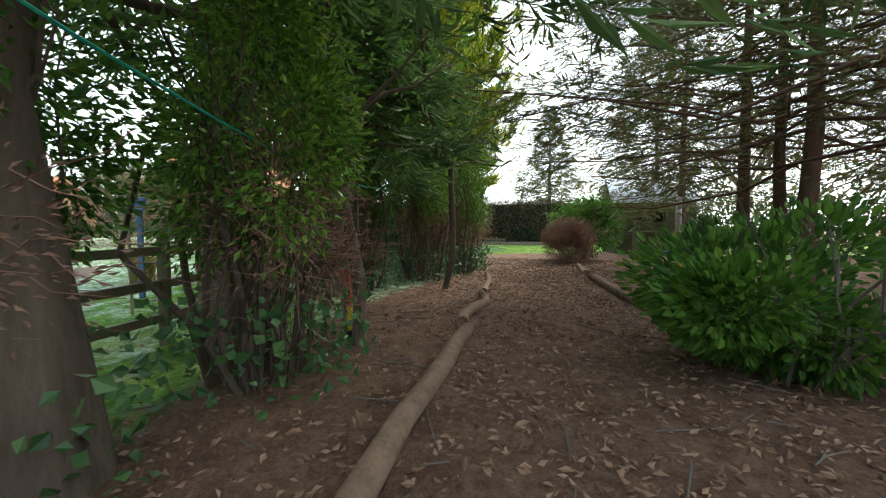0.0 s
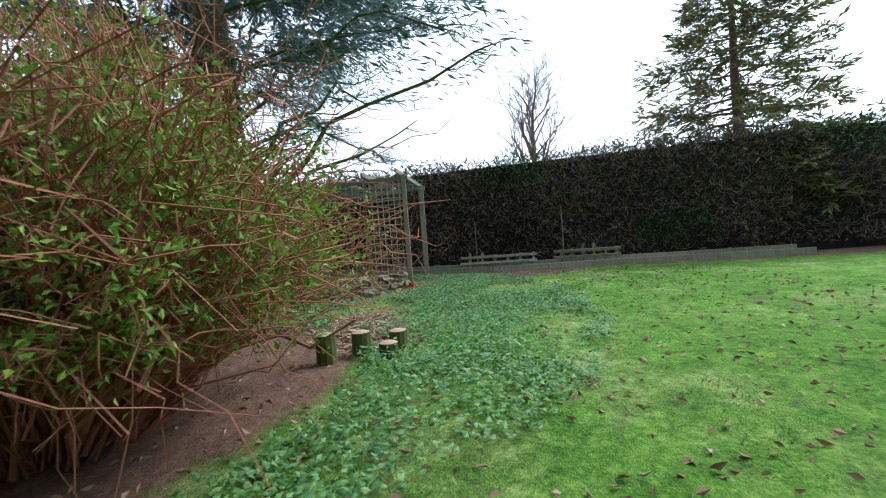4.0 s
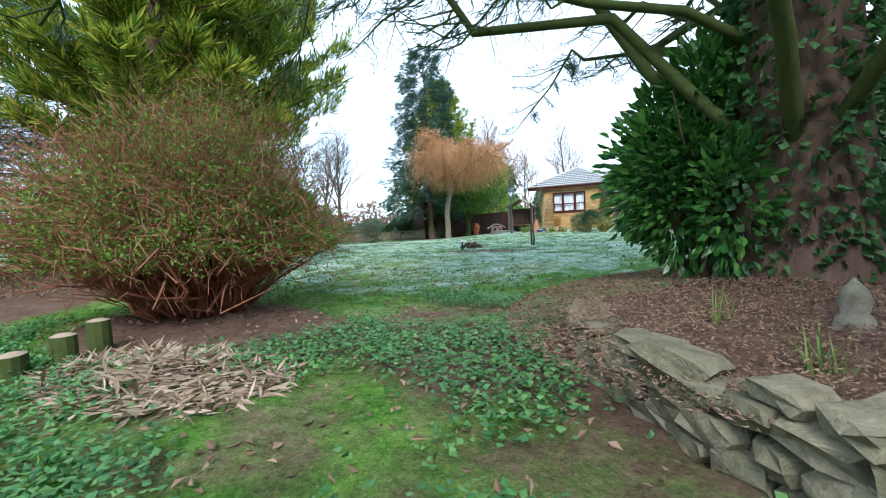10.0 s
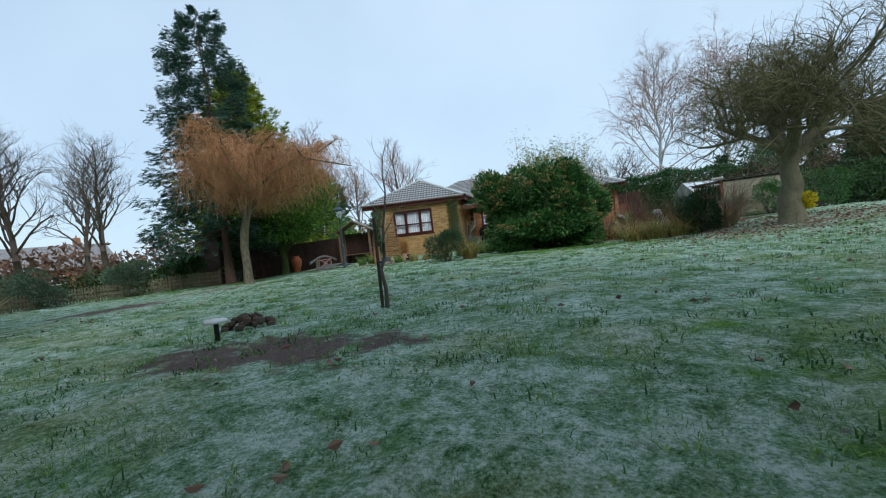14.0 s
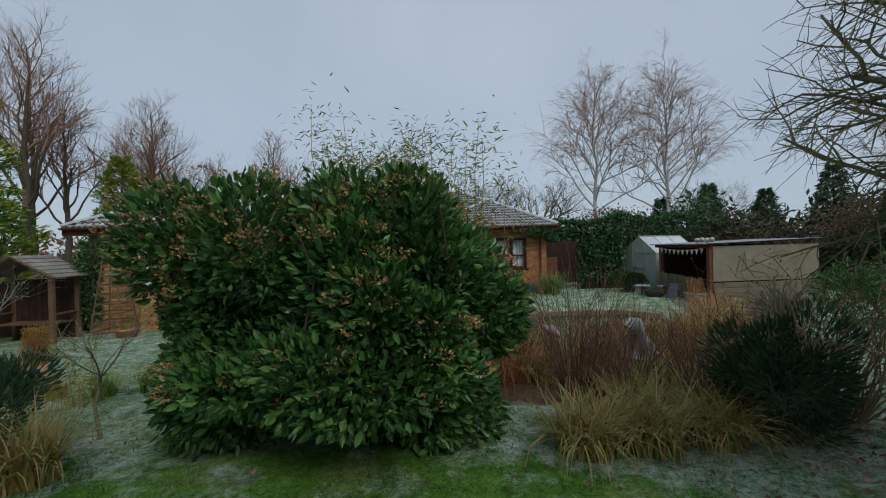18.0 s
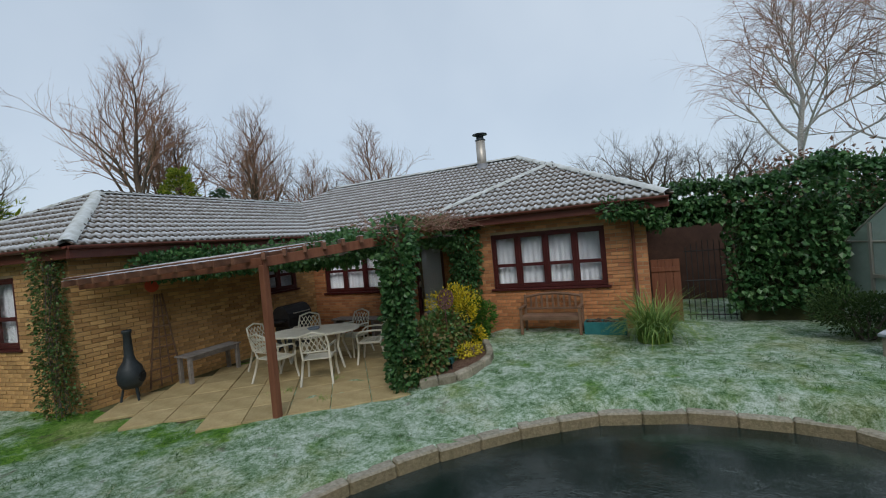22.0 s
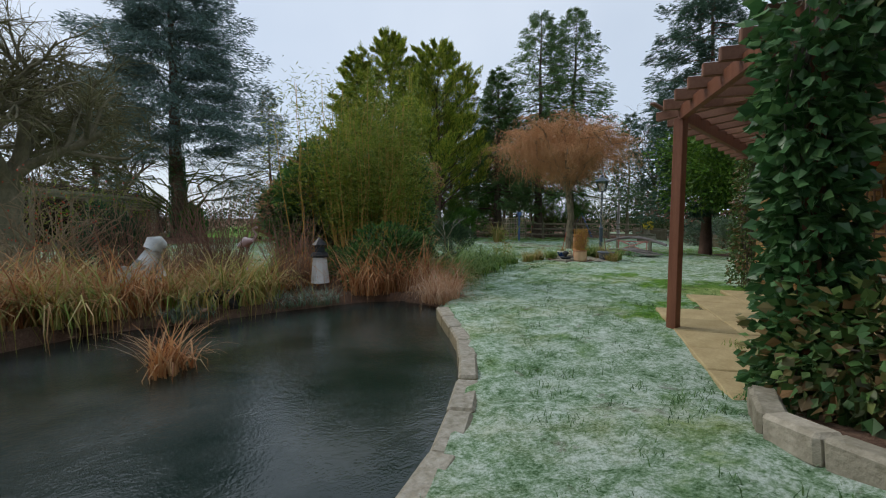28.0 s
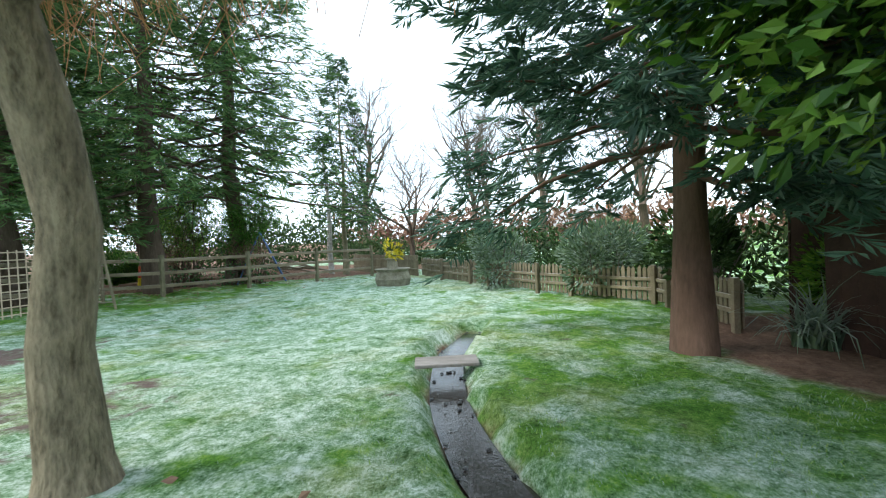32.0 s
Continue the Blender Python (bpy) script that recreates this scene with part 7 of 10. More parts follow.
TARP = surface("tan_tarpaulin", (0.2, 0.17, 0.12), (0.34, 0.3, 0.22), 2, 0.7, 0.3)
part("side_panel", Build().box((SX + 0.065, -SY + 0.05, 0.62), (SX + 0.08, SY + 0.9, 1.66)), TARP, sh, "tan tarpaulin side")
for k in range(4):
    part("side_board", Build().box((SX + 0.065, -SY + 0.05, -0.05 + k * 0.16), (SX + 0.09, SY + 0.9, 0.1 + k * 0.16), None, 0.005), FENCE_WOOD, sh)
part("back_netting", Build().box((-SX, SY + 0.065, 0), (SX, SY + 0.08, 1.68)), surface("green_netting", (0.006, 0.02, 0.016), (0.02, 0.05, 0.04), 20, 0.9, 0.3), sh, "dark green netting")
part("far_side", Build().box((-SX - 0.08, -SY + 0.06, 0.0), (-SX - 0.065, SY, 1.66)), DARKWOOD, sh)
part("front_beam", Build().box((-SX - 0.3, -SY - 0.05, 1.62), (SX + 0.1, -SY + 0.05, 1.71), None, 0.006), BROWNWOOD, sh)
cr = Build()
xs = np.linspace(-SX - 0.3, SX + 0.2, 77)
cr.add([(x, -SY - 0.25, 1.73 + 0.016 * math.sin(x * 62)) for x in xs] + [(x, SY + 0.95, 1.83 + 0.016 * math.sin(x * 62)) for x in xs], [(i, i + 1, 77 + i + 1, 77 + i) for i in range(76)])
ro = part("roof", cr, surface("dark_corrugated", (0.05, 0.045, 0.045), (0.12, 0.1, 0.1), 5, 0.7, 0.2, frost=0.7), sh)
ro.modifiers.new("thick", "SOLIDIFY").thickness = 0.008
part("counter", Build().box((-0.9, 0.3, 0.0), (0.9, 0.9, 0.8), None, 0.01), DARKWOOD, sh)
lgs = thing("lying_log", (8.2, -4.05, 0.08), "pale log lying along the shelter's side", "log", turn=8)
part("log", Build().tube([(-0.8, 0, 0), (0, 0.03, 0.01), (1.6, 0, 0.0)], [0.09, 0.1, 0.085], 10), BARK_PALE, lgs, shade=True)
bt = thing("bunting", (8.32, -2.38, 0.0), "string of pale triangular bunting flags", "bunting", turn=-80)
part("cord", Build().tube([(-1.1, -1.38, 1.62), (-0.6, -1.38, 1.56), (0, -1.38, 1.54), (0.6, -1.38, 1.56), (1.1, -1.38, 1.62)], 0.004, 4), WHITE, bt)
for k in range(10):
    x = -1.0 + k * 0.215
    z = 1.54 + 0.075 * (x / 1.1) ** 2
    part("flag", Build().add([(x - 0.08, -1.38, z), (x + 0.08, -1.38, z), (x, -1.39, z - 0.17), (x, -1.377, z - 0.06)], (), [(0, 3, 2), (3, 1, 2), (0, 1, 3)]), CREAM, bt)
fls = thing("glass_floats", (7.15, -3.75, 1.76), "cluster of silvery ball floats on the roof corner", "ornament")
for k in range(4):
    part("ball", Build().lathe([(0.0, -0.08), (0.05, -0.062), (0.08, 0.0), (0.05, 0.062), (0.0, 0.08)], 12), STEEL, fls, shade=True, at=(0.05 * k - 0.1, 0.3 - 0.17 * k, 0.08 + 0.01 * (k % 2)))


def picket_fence(name, a, b, h, mat_, label, step=0.105, w=0.07, gap_post=1.8, pointed=True, group=""):
    """A picket fence from a to b: posts, rails and pales, each one a part."""
    a, b = np.array(a, float), np.array(b, float)
    L = np.linalg.norm(b - a)
    d = (b - a) / L
    ang = math.degrees(math.atan2(d[1], d[0]))
    e = thing(name, G(*a), label, "fence", group, turn=ang)
    z0 = gzf(*a)
    pal = Build()
    pal.add([(-w / 2, -0.01, 0.05), (w / 2, -0.01, 0.05), (w / 2, -0.01, h - 0.05), (0, -0.01, h), (-w / 2, -0.01, h - 0.05), (-w / 2, 0.01, 0.05), (w / 2, 0.01, 0.05), (w / 2, 0.01, h - 0.05), (0, 0.01, h), (-w / 2, 0.01, h - 0.05)],
            [(0, 1, 2, 4), (6, 5, 9, 7), (0, 5, 6, 1), (1, 6, 7, 2), (2, 7, 8, 3), (3, 8, 9, 4), (4, 9, 5, 0)], [(4, 2, 3), (7, 9, 8)])
    me = pal.mesh("pale")
    me.materials.append(mat_)
    for k in range(int(L / step) + 1):
        p = a + d * k * step
        part("pale", me, None, e, at=pose(k * step, -0.035, gzf(*p) - z0 + rng.uniform(-0.015, 0.015), rng.uniform(-1, 1), rng.uniform(-1.2, 1.2)))
    for k in range(int(L / gap_post) + 1):
        p = a + d * k * gap_post
        zz = gzf(*p) - z0
        part("post", Build().box((k * gap_post - 0.04, 0.0, zz - 0.1), (k * gap_post + 0.04, 0.08, zz + h + 0.02), None, 0.006), mat_, e)
    ze = gzf(*b) - z0
    for z in (0.25, h - 0.25):
        part("rail", Build().beam((0, -0.005, z), (L, -0.005, ze + z), 0.035, 0.06, 0.004), mat_, e)
    return e


picket_fence("picket_fence", (6.8, -1.6), (7.16, -3.65), 0.75, FENCE_WOOD, "short weathered picket fence by the shelter")
pln = thing("stone_table", (6.3, -1.75, 0.0), "low stone slab table on block legs", "table", turn=-35)
part("slab", Build().box((-0.45, -0.2, 0.3), (0.45, 0.2, 0.35), None, 0.01), surface("slate_slab", (0.2, 0.23, 0.25), (0.36, 0.4, 0.42), 5, 0.8, 0.3, frost=0.7), pln)
for s in (-0.33, 0.33):
    part("block", Build().box((s - 0.09, -0.15, 0), (s + 0.09, 0.15, 0.3), None, 0.01), STONE, pln)
bowl = thing("planter_bowl", (6.2, -2.35, -0.02), "round dark planter with frosted plants", "planter")
part("pot", Build().lathe([(0.0, 0.0), (0.2, 0.0), (0.3, 0.22), (0.31, 0.27), (0.28, 0.27), (0.27, 0.2), (0.0, 0.2)], 20), surface("dark_clay", (0.05, 0.03, 0.025), (0.1, 0.06, 0.05), 5, 0.7, 0.2), bowl, shade=True)
lp_, lw2 = lobed(500, (0.26, 0.26, 0.14), 8, 0.5, 0.5, 0.5)
part("planting", Build().leaves(lp_ + (0, 0, 0.3), lw2, 0.06, 0.6), SHRUB_FROST, bowl)
tr_ = thing("trough_planter", (6.8, -3.75, 0.0), "square grey planter with dry rust-coloured grass", "planter", turn=10)
part("trough", Build().box((-0.2, -0.2, 0), (0.2, 0.2, 0.3), None, 0.02).box((-0.22, -0.22, 0.25), (0.22, 0.22, 0.3), None, 0.01), STONE, tr_)
part("grass", Build().blades(np.c_[rng.uniform(-0.15, 0.15, 160), rng.uniform(-0.15, 0.15, 160), np.full(160, 0.29)], 0.5, 0.4, 0.01), GRASS_RUST, tr_)
slb = thing("leaning_slab", (6.55, -2.75, 0.0), "grey stone slab leaning on the picket fence", "slab", turn=-80)
part("slab", Build().box((-0.22, -0.02, 0), (0.22, 0.02, 0.5), pose(0, 0, 0, -14), 0.006), surface("grey_slab", (0.09, 0.1, 0.11), (0.22, 0.24, 0.26), 6, 0.8, 0.3), slb)
shrub("box_bush", G(6.1, -0.45), (0.8, 0.6, 0.45), HEDGE_GREEN, "clipped dark green bush in front of the greenhouse", 5000, 0.05, 12, 0.45, 0.6)
clump("dry_grass", G(6.6, -5.6), 380, 0.75, 0.7, GRASS_RUST, "tall frosted rust-coloured grass at the pond's end", 0.4, 0.012)

# ---- planting and ornaments round the pond ----
POS = [(-1.3, -8.6, 0), (-1.75, -9.35, 3), (-0.9, -9.1, 1), (-0.2, -9.2, 1), (1.2, -9.4, 1), (1.6, -9.35, 2), (2.2, -9.3, 2), (2.9, -9.35, 1), (3.5, -9.1, 2), (4.1, -8.9, 1), (4.6, -8.6, 2), (5.1, -8.2, 1), (5.6, -7.6, 2), (-2.4, -9.6, 3), (-3.0, -9.9, 3), (-3.7, -10.3, 3), (6.0, -6.8, 1), (6.2, -6.0, 2), (6.4, -5.2, 1), (1.3, -10.1, 2), (2.0, -10.6, 1), (2.7, -10.4, 2), (3.4, -10.2, 1), (4.0, -9.9, 2), (0.6, -9.9, 1), (3.0, -11.0, 2), (3.8, -10.9, 1)]
LOOK = [(GRASS_RUST, "rust-brown dead grass clump edged with frost", 0.75, 0.9, 0.012), (GRASS_RUST, "rust-brown reedy clump by the pond", 0.95, 0.85, 0.016), (GRASS_TAN, "mixed green and straw-coloured iris clump by the pond", 0.9, 1.0, 0.02), (GRASS_GREEN, "arching green strap-leaved clump along the bank", 0.85, 1.15, 0.024)]
for x, y, k in POS:
    y = y - 0.35 if 0.4 < x < 1.3 else y
    y = y + 0.25 if -9.45 < y < -9.0 else y
    mt, lb, L, lean, wd_ = LOOK[k]
    L = L * ((0.65 if y < -9.5 else 0.95) if 1.0 < x < 5.5 and y < -8.6 else 1.0)
    clump("bank_grass", G(x, y, -0.02), 300 if k else 340, L * rng.uniform(0.95, 1.3), lean * 1.45, mt, lb, 0.42, wd_ * 1.25, group="grass clumps round the pond")
clump("frosted_grass", G(-0.82, -7.8, -0.05), 420, 0.72, 1.3, GRASS_PINK, "pinkish frosted drooping grass over the water", 0.28, 0.012)
clump("pond_reed", (2.72, -6.75, -0.4), 60, 0.62, 0.6, GRASS_RUST, "tuft of dead reed standing in the pond", 0.12, 0.022)
clump("pond_reed", (2.6, -6.85, -0.38), 60, 0.5, 1.35, GRASS_RUST, "collapsed dead reed leaves in the pond", 0.12, 0.022)
for x, y in ((1.2, -8.85), (0.7, -8.8), (2.4, -8.75), (4.4, -8.2)):
    clump("frosted_grass", G(x, y, -0.1), 170, 0.4, 1.3, SHRUB_FROST, "frosted low marginal plants at the water", 0.3, 0.012)
# twiggy shrubs behind the bank
for x, y, r, h in ((1.7, -10.8, 0.9, 1.95), (3.1, -11.6, 0.7, 1.4), (2.3, -11.2, 0.8, 1.3), (5.4, -9.3, 0.7, 1.2), (0.9, -9.7, 0.6, 1.3)):
    e = thing("bare_shrub", G(x, y), "thin bare rust-brown shrub stems", "shrub")
    b = Build()
    for k in range(150):
        a, q = rng.uniform(0, 2 * math.pi), math.sqrt(rng.uniform())
        b.tube(bent((0.2 * q * math.cos(a), 0.2 * q * math.sin(a), -0.05), (r * q * math.cos(a), r * q * math.sin(a), h * rng.uniform(0.5, 1.0)), -0.05, 0.05, 4), np.linspace(0.006, 0.002, 4), 3, cap=False)
    part("stem_tangle", b, TWIG_RED, e)

lh = thing("lighthouse_ornament", G(0.46, -9.45, 0.12), "white lighthouse ornament with black lantern room", "ornament")
part("tower", Build().lathe([(0.0, 0.0), (0.16, 0.0), (0.155, 0.02), (0.115, 0.42), (0.0, 0.42)], 8), WHITE, lh, "weathered white tower")
part("gallery", Build().lathe([(0.0, 0.42), (0.15, 0.42), (0.15, 0.45), (0.12, 0.5), (0.0, 0.5)], 8), BLACK, lh)
part("lantern_room", Build().lathe([(0.0, 0.5), (0.085, 0.5), (0.085, 0.62), (0.0, 0.62)], 8), CAST, lh)
part("cap", Build().lathe([(0.0, 0.62), (0.13, 0.62), (0.06, 0.69), (0.02, 0.73), (0.0, 0.75)], 8), BLACK, lh)


def statue(name, at, label, bits, mat_, turn=0):
    b = Build()
    for pts, radii in bits:
        b.tube(pts, radii, 10)
    return whole(name, b, mat_, label, "statue", shade=True, at=pose(at[0], at[1], at[2], 0, 0, turn))


MARBLE = surface("grey_cast_stone", (0.26, 0.26, 0.24), (0.5, 0.5, 0.47), 6, 0.9, 0.4, 0.01, frost=0.6, moss=0.25)
statue("lion_statue", G(2.78, -10.15, -0.2), "weathered stone lion on a plinth in the reeds", [([(0, 0, 0), (0, 0, 0.45), (0, 0, 0.5)], [0.15, 0.15, 0.19]), ([(-0.13, 0, 0.5), (-0.12, 0, 0.62), (-0.06, 0, 0.74)], [0.1, 0.14, 0.1]), ([(-0.08, 0, 0.66), (0.02, 0, 0.78), (0.07, 0, 0.9)], [0.12, 0.13, 0.1]), ([(0.02, 0, 0.9), (0.09, 0, 0.99), (0.15, 0, 1.0), (0.23, 0, 0.96)], [0.1, 0.14, 0.11, 0.05]), ([(0.1, 0.07, 0.8), (0.13, 0.075, 0.62), (0.16, 0.075, 0.51)], [0.045, 0.035, 0.045]), ([(0.1, -0.07, 0.8), (0.13, -0.075, 0.62), (0.16, -0.075, 0.51)], [0.045, 0.035, 0.045]), ([(-0.16, 0.02, 0.55), (-0.24, 0.1, 0.56), (-0.16, 0.17, 0.54)], 0.022)], MARBLE, -160)
statue("bird_statue", G(1.4, -10.4, 0.1), "pink-grey cast flamingo figure among the grasses", [([(0, 0, 0), (0, 0, 0.6)], 0.014), ([(-0.16, 0, 0.6), (0, 0, 0.68), (0.12, 0, 0.7)], [0.02, 0.09, 0.03]), ([(0.11, 0, 0.7), (0.18, 0, 0.8), (0.12, 0, 0.9), (0.2, 0, 0.93)], 0.022)], surface("faded_pink", (0.4, 0.24, 0.22), (0.55, 0.38, 0.35), 5, 0.8, 0.2, frost=0.6), 140)
statue("figure_statue", G(3.05, -9.3, -0.15), "small seated grey stone figure", [([(0, 0, 0), (0, 0, 0.25), (0, 0, 0.5)], [0.18, 0.16, 0.1]), ([(0, 0, 0.5), (0, 0, 0.62), (0, 0, 0.7)], [0.06, 0.09, 0.03])], MARBLE)
for x, y, L in ((1.35, -12.5, 0.8), (2.0, -12.4, 0.85), (2.7, -12.3, 0.8), (3.9, -11.2, 0.6)):
    clump("arching_iris", G(x, y), 420, L, 1.15, GRASS_TAN if x < 3.3 else GRASS_RUST, "arching straw and green iris clump at the lawn's edge", 0.3, 0.024, group="iris clumps of the island")
rk = thing("waterfall_rocks", G(2.05, -9.0, -0.2), "small stack of dark wet rocks at the pond's edge", "rocks")


def rock(seed_size, name, parent, at, mat_=STONE, squash=(1, 1, 0.6)):
    bm = bmesh.new()
    bmesh.ops.create_icosphere(bm, subdivisions=2, radius=1.0)
    off = Vector(rng.uniform(0, 50, 3))
    for v in bm.verts:
        v.co *= 1 + 0.4 * noise.noise(v.co * 1.3 + off) + 0.3 * noise.noise(v.co * 3.4 + off)
        v.co = Vector((v.co.x * squash[0], v.co.y * squash[1], v.co.z * squash[2])) * seed_size
    me = bpy.data.meshes.new(name)
    bm.to_mesh(me)
    bm.free()
    return part(name, me, mat_, parent, at=at)


DARKROCK = surface("wet_rock", (0.02, 0.02, 0.022), (0.07, 0.07, 0.07), 5, 0.4, 0.6, 0.02)
for k in range(9):
    rock(rng.uniform(0.1, 0.2), "rock", rk, (rng.uniform(-0.25, 0.25), rng.uniform(-0.2, 0.1), 0.08 + 0.12 * (k // 3)), DARKROCK)
clump("strappy_plant", G(-3.85, -13.25), 420, 0.85, 0.95, GRASS_TAN, "yellow-green strap-leaved clump beside the bush", 0.22, 0.024)
clump("strappy_plant", G(2.2, -11.6), 300, 0.75, 1.0, GRASS_TAN, "straw-tipped strap-leaved clump on the bank", 0.3, 0.02)
bare_tree("frosted_sapling", G(-4.0, -12.3), 2.0, 0.7, 0.02, (5, 4, 3), 0.5, 0.5, TWIG_FROST, TWIG_FROST, "small pale leafless sapling by the juniper", thick=0.01)
yuc = thing("yucca_plant", G(5.8, -8.7), "frosted spiky yucca head on a short stem", "plant")
part("stem", Build().tube([(0, 0, -0.05), (0, 0, 0.5)], 0.06, 8), BARK, yuc)
yb = Build()
yv = unit(150) * (1, 1, 0.7) + (0, 0, 0.35)
yb.leaves(np.tile((0, 0, 0.55), (150, 1)), yv, 0.6, 0.06, 0.02)
part("foliage", yb, SHRUB_FROST, yuc)

# ---- pots, lantern, bridge and the lower lawn ----
def pot(name, at, profile, mat_, label, sides=24, turn=0):
    e = thing(name, at, label, "plant pot", turn=turn)
    part("pot", Build().lathe(profile, sides), mat_, e, shade=True)
    return e


isl = thing("stone_paving_patch", (0, 0, 0), "rough stones laid as a base for the pots", "paving", kind="structure")
for k in range(26):
    a, r = rng.uniform(0, 2 * math.pi), math.sqrt(rng.uniform()) * 0.95
    x, y = -7.7 + r * math.cos(a) * 1.0, -10.7 + r * math.sin(a) * 0.9
    rock(rng.uniform(0.12, 0.22), "stone", isl, (x, y, gzf(x, y)), STONE, (1, 0.9, 0.22))
tall = thing("chimney_pot", G(-7.95, -10.97, 0.02), "tall weathered terracotta chimney pot in two pieces", "chimney pot")
part("lower_piece", Build().lathe([(0.125, 0.0), (0.13, 0.26), (0.1, 0.265), (0.1, 0.0)], 24), TERRACOTTA, tall, shade=True)
part("upper_piece", Build().lathe([(0.128, 0.265), (0.132, 0.35), (0.118, 0.58), (0.108, 0.62), (0.125, 0.625), (0.128, 0.65), (0.115, 0.66), (0.098, 0.65), (0.1, 0.3)], 24), TERRACOTTA, tall, shade=True)
sq = pot("terracotta_pot", G(-7.05, -10.15, 0.0), [(0.0, 0.0), (0.165, 0.0), (0.175, 0.05), (0.165, 0.26), (0.16, 0.29), (0.14, 0.29), (0.14, 0.24), (0.0, 0.24)], TERRA_PALE, "pale terracotta pot with an orange-leaved shrub")
part("rim", Build().lathe([(0.15, 0.28), (0.18, 0.285), (0.18, 0.305), (0.15, 0.31)], 24), TERRACOTTA, sq, "orange-red rim", True)
b = Build()
for k in range(240):
    a = rng.uniform(0, 2 * math.pi)
    b.tube(bent((0.05 * math.cos(a), 0.05 * math.sin(a), 0.24), (0.22 * math.cos(a) * rng.uniform(0.2, 1), 0.22 * math.sin(a) * rng.uniform(0.2, 1), 0.3 + rng.uniform(0.2, 0.62)), 0, 0.05, 4), np.linspace(0.004, 0.0015, 4), 3, cap=False)
part("stem_tangle", b, WILLOW, sq)
n = 1900
zz = rng.uniform(0.3, 0.88, n)
rr = 0.21 * np.sqrt(rng.uniform(0, 1, n)) * (1.15 - 0.5 * (zz - 0.3))
aa = rng.uniform(0, 2 * math.pi, n)
part("foliage", Build().leaves(np.c_[rr * np.cos(aa), rr * np.sin(aa), zz], rng.normal(size=(n, 3)) + (0, 0, 0.7), 0.03, 0.45), leafy("orange_leaf", [(0.3, 0.22, 0.03), (0.5, 0.26, 0.03), (0.6, 0.3, 0.06), (0.25, 0.27, 0.05)], 0.6, 0, 0.3), sq)
grey = pot("grey_planter", G(-8.02, -10.02, 0.0), [(0.0, 0.0), (0.17, 0.0), (0.2, 0.16), (0.21, 0.2), (0.235, 0.205), (0.235, 0.245), (0.2, 0.245), (0.19, 0.2), (0.0, 0.2)], GREYPLASTIC, "grey ribbed planter holding a slim frosted tree")
part("gravel", Build().leaves(np.c_[rng.normal(size=(260, 2)) * 0.08, np.full(260, 0.205)], rng.normal(size=(260, 3)), 0.03, 0.8), CHIPS, grey)
t_, w_ = Build(), Build()
sap = bent((0, 0, 0.18), (0.12, -0.05, 1.25), 0, 0.015, 7)
t_.tube(sap, np.linspace(0.017, 0.012, 7), 7)
for k in range(9):
    grow(t_, w_, sap[-1] - (0, 0, 0.08 * k * 0.5), np.array([rng.normal() * 0.5, rng.normal() * 0.5, 1.0]), rng.uniform(0.4, 0.75), 0.009, 2, 0.45, (4, 3), 0.5, 0, 0.006)
part("sapling", t_, TWIG_FROST, grey, shade=True)
part("twig_tangle", w_, TWIG_FROST, grey)
blue = pot("blue_pot", G(-7.65, -11.3, 0.0), [(0.0, 0.0), (0.1, 0.0), (0.135, 0.1), (0.14, 0.15), (0.125, 0.15), (0.12, 0.1), (0.0, 0.1)], BLUEGLAZE, "dark blue glazed pot with dry stems")
part("rim", Build().lathe([(0.125, 0.145), (0.15, 0.15), (0.15, 0.165), (0.125, 0.17)], 24), CREAM, blue, "cream rim", True)
part("dry_stems", Build().blades(np.c_[rng.normal(size=(140, 2)) * 0.05, np.full(140, 0.1)], 0.28, 0.5, 0.004), GRASS_TAN, blue)
part("cane", Build().tube([(0.02, 0, 0.1), (-0.12, 0.05, 0.75)], 0.008, 6), REDMETAL, blue, "thin red cane")
pag = thing("stone_pagoda", G(-7.4, -10.78, 0.0), "small cream stone pagoda ornament", "ornament")
for k in range(3):
    r = 0.075 - k * 0.018
    part("tier", Build().lathe([(0.0, 0.05 * k + 0.1), (r, 0.05 * k + 0.1), (r * 1.1, 0.05 * k + 0.115), (r * 0.6, 0.05 * k + 0.145), (0.0, 0.05 * k + 0.145)], 14), surface("cream_stone", (0.4, 0.35, 0.22), (0.58, 0.52, 0.36), 6, 0.9, 0.4), pag, shade=True)
part("base", Build().lathe([(0.0, 0.0), (0.09, 0.0), (0.08, 0.09), (0.0, 0.1)], 8), STONE, pag)
ft = thing("bubble_fountain", G(-6.8, -10.45, 0.0), "small dark carved fountain bowl on a stone slab", "fountain")
part("slab", Build().box((-0.2, -0.2, -0.02), (0.2, 0.2, 0.05), None, 0.015), STONE, ft)
part("bowl", Build().lathe([(0.0, 0.05), (0.12, 0.05), (0.15, 0.1), (0.14, 0.12), (0.1, 0.08), (0.0, 0.07)], 18), CAST, ft, shade=True)
part("finial", Build().lathe([(0.0, 0.07), (0.045, 0.09), (0.03, 0.15), (0.09, 0.2), (0.085, 0.24), (0.04, 0.27), (0.0, 0.28)], 14), DARKROCK, ft, shade=True)
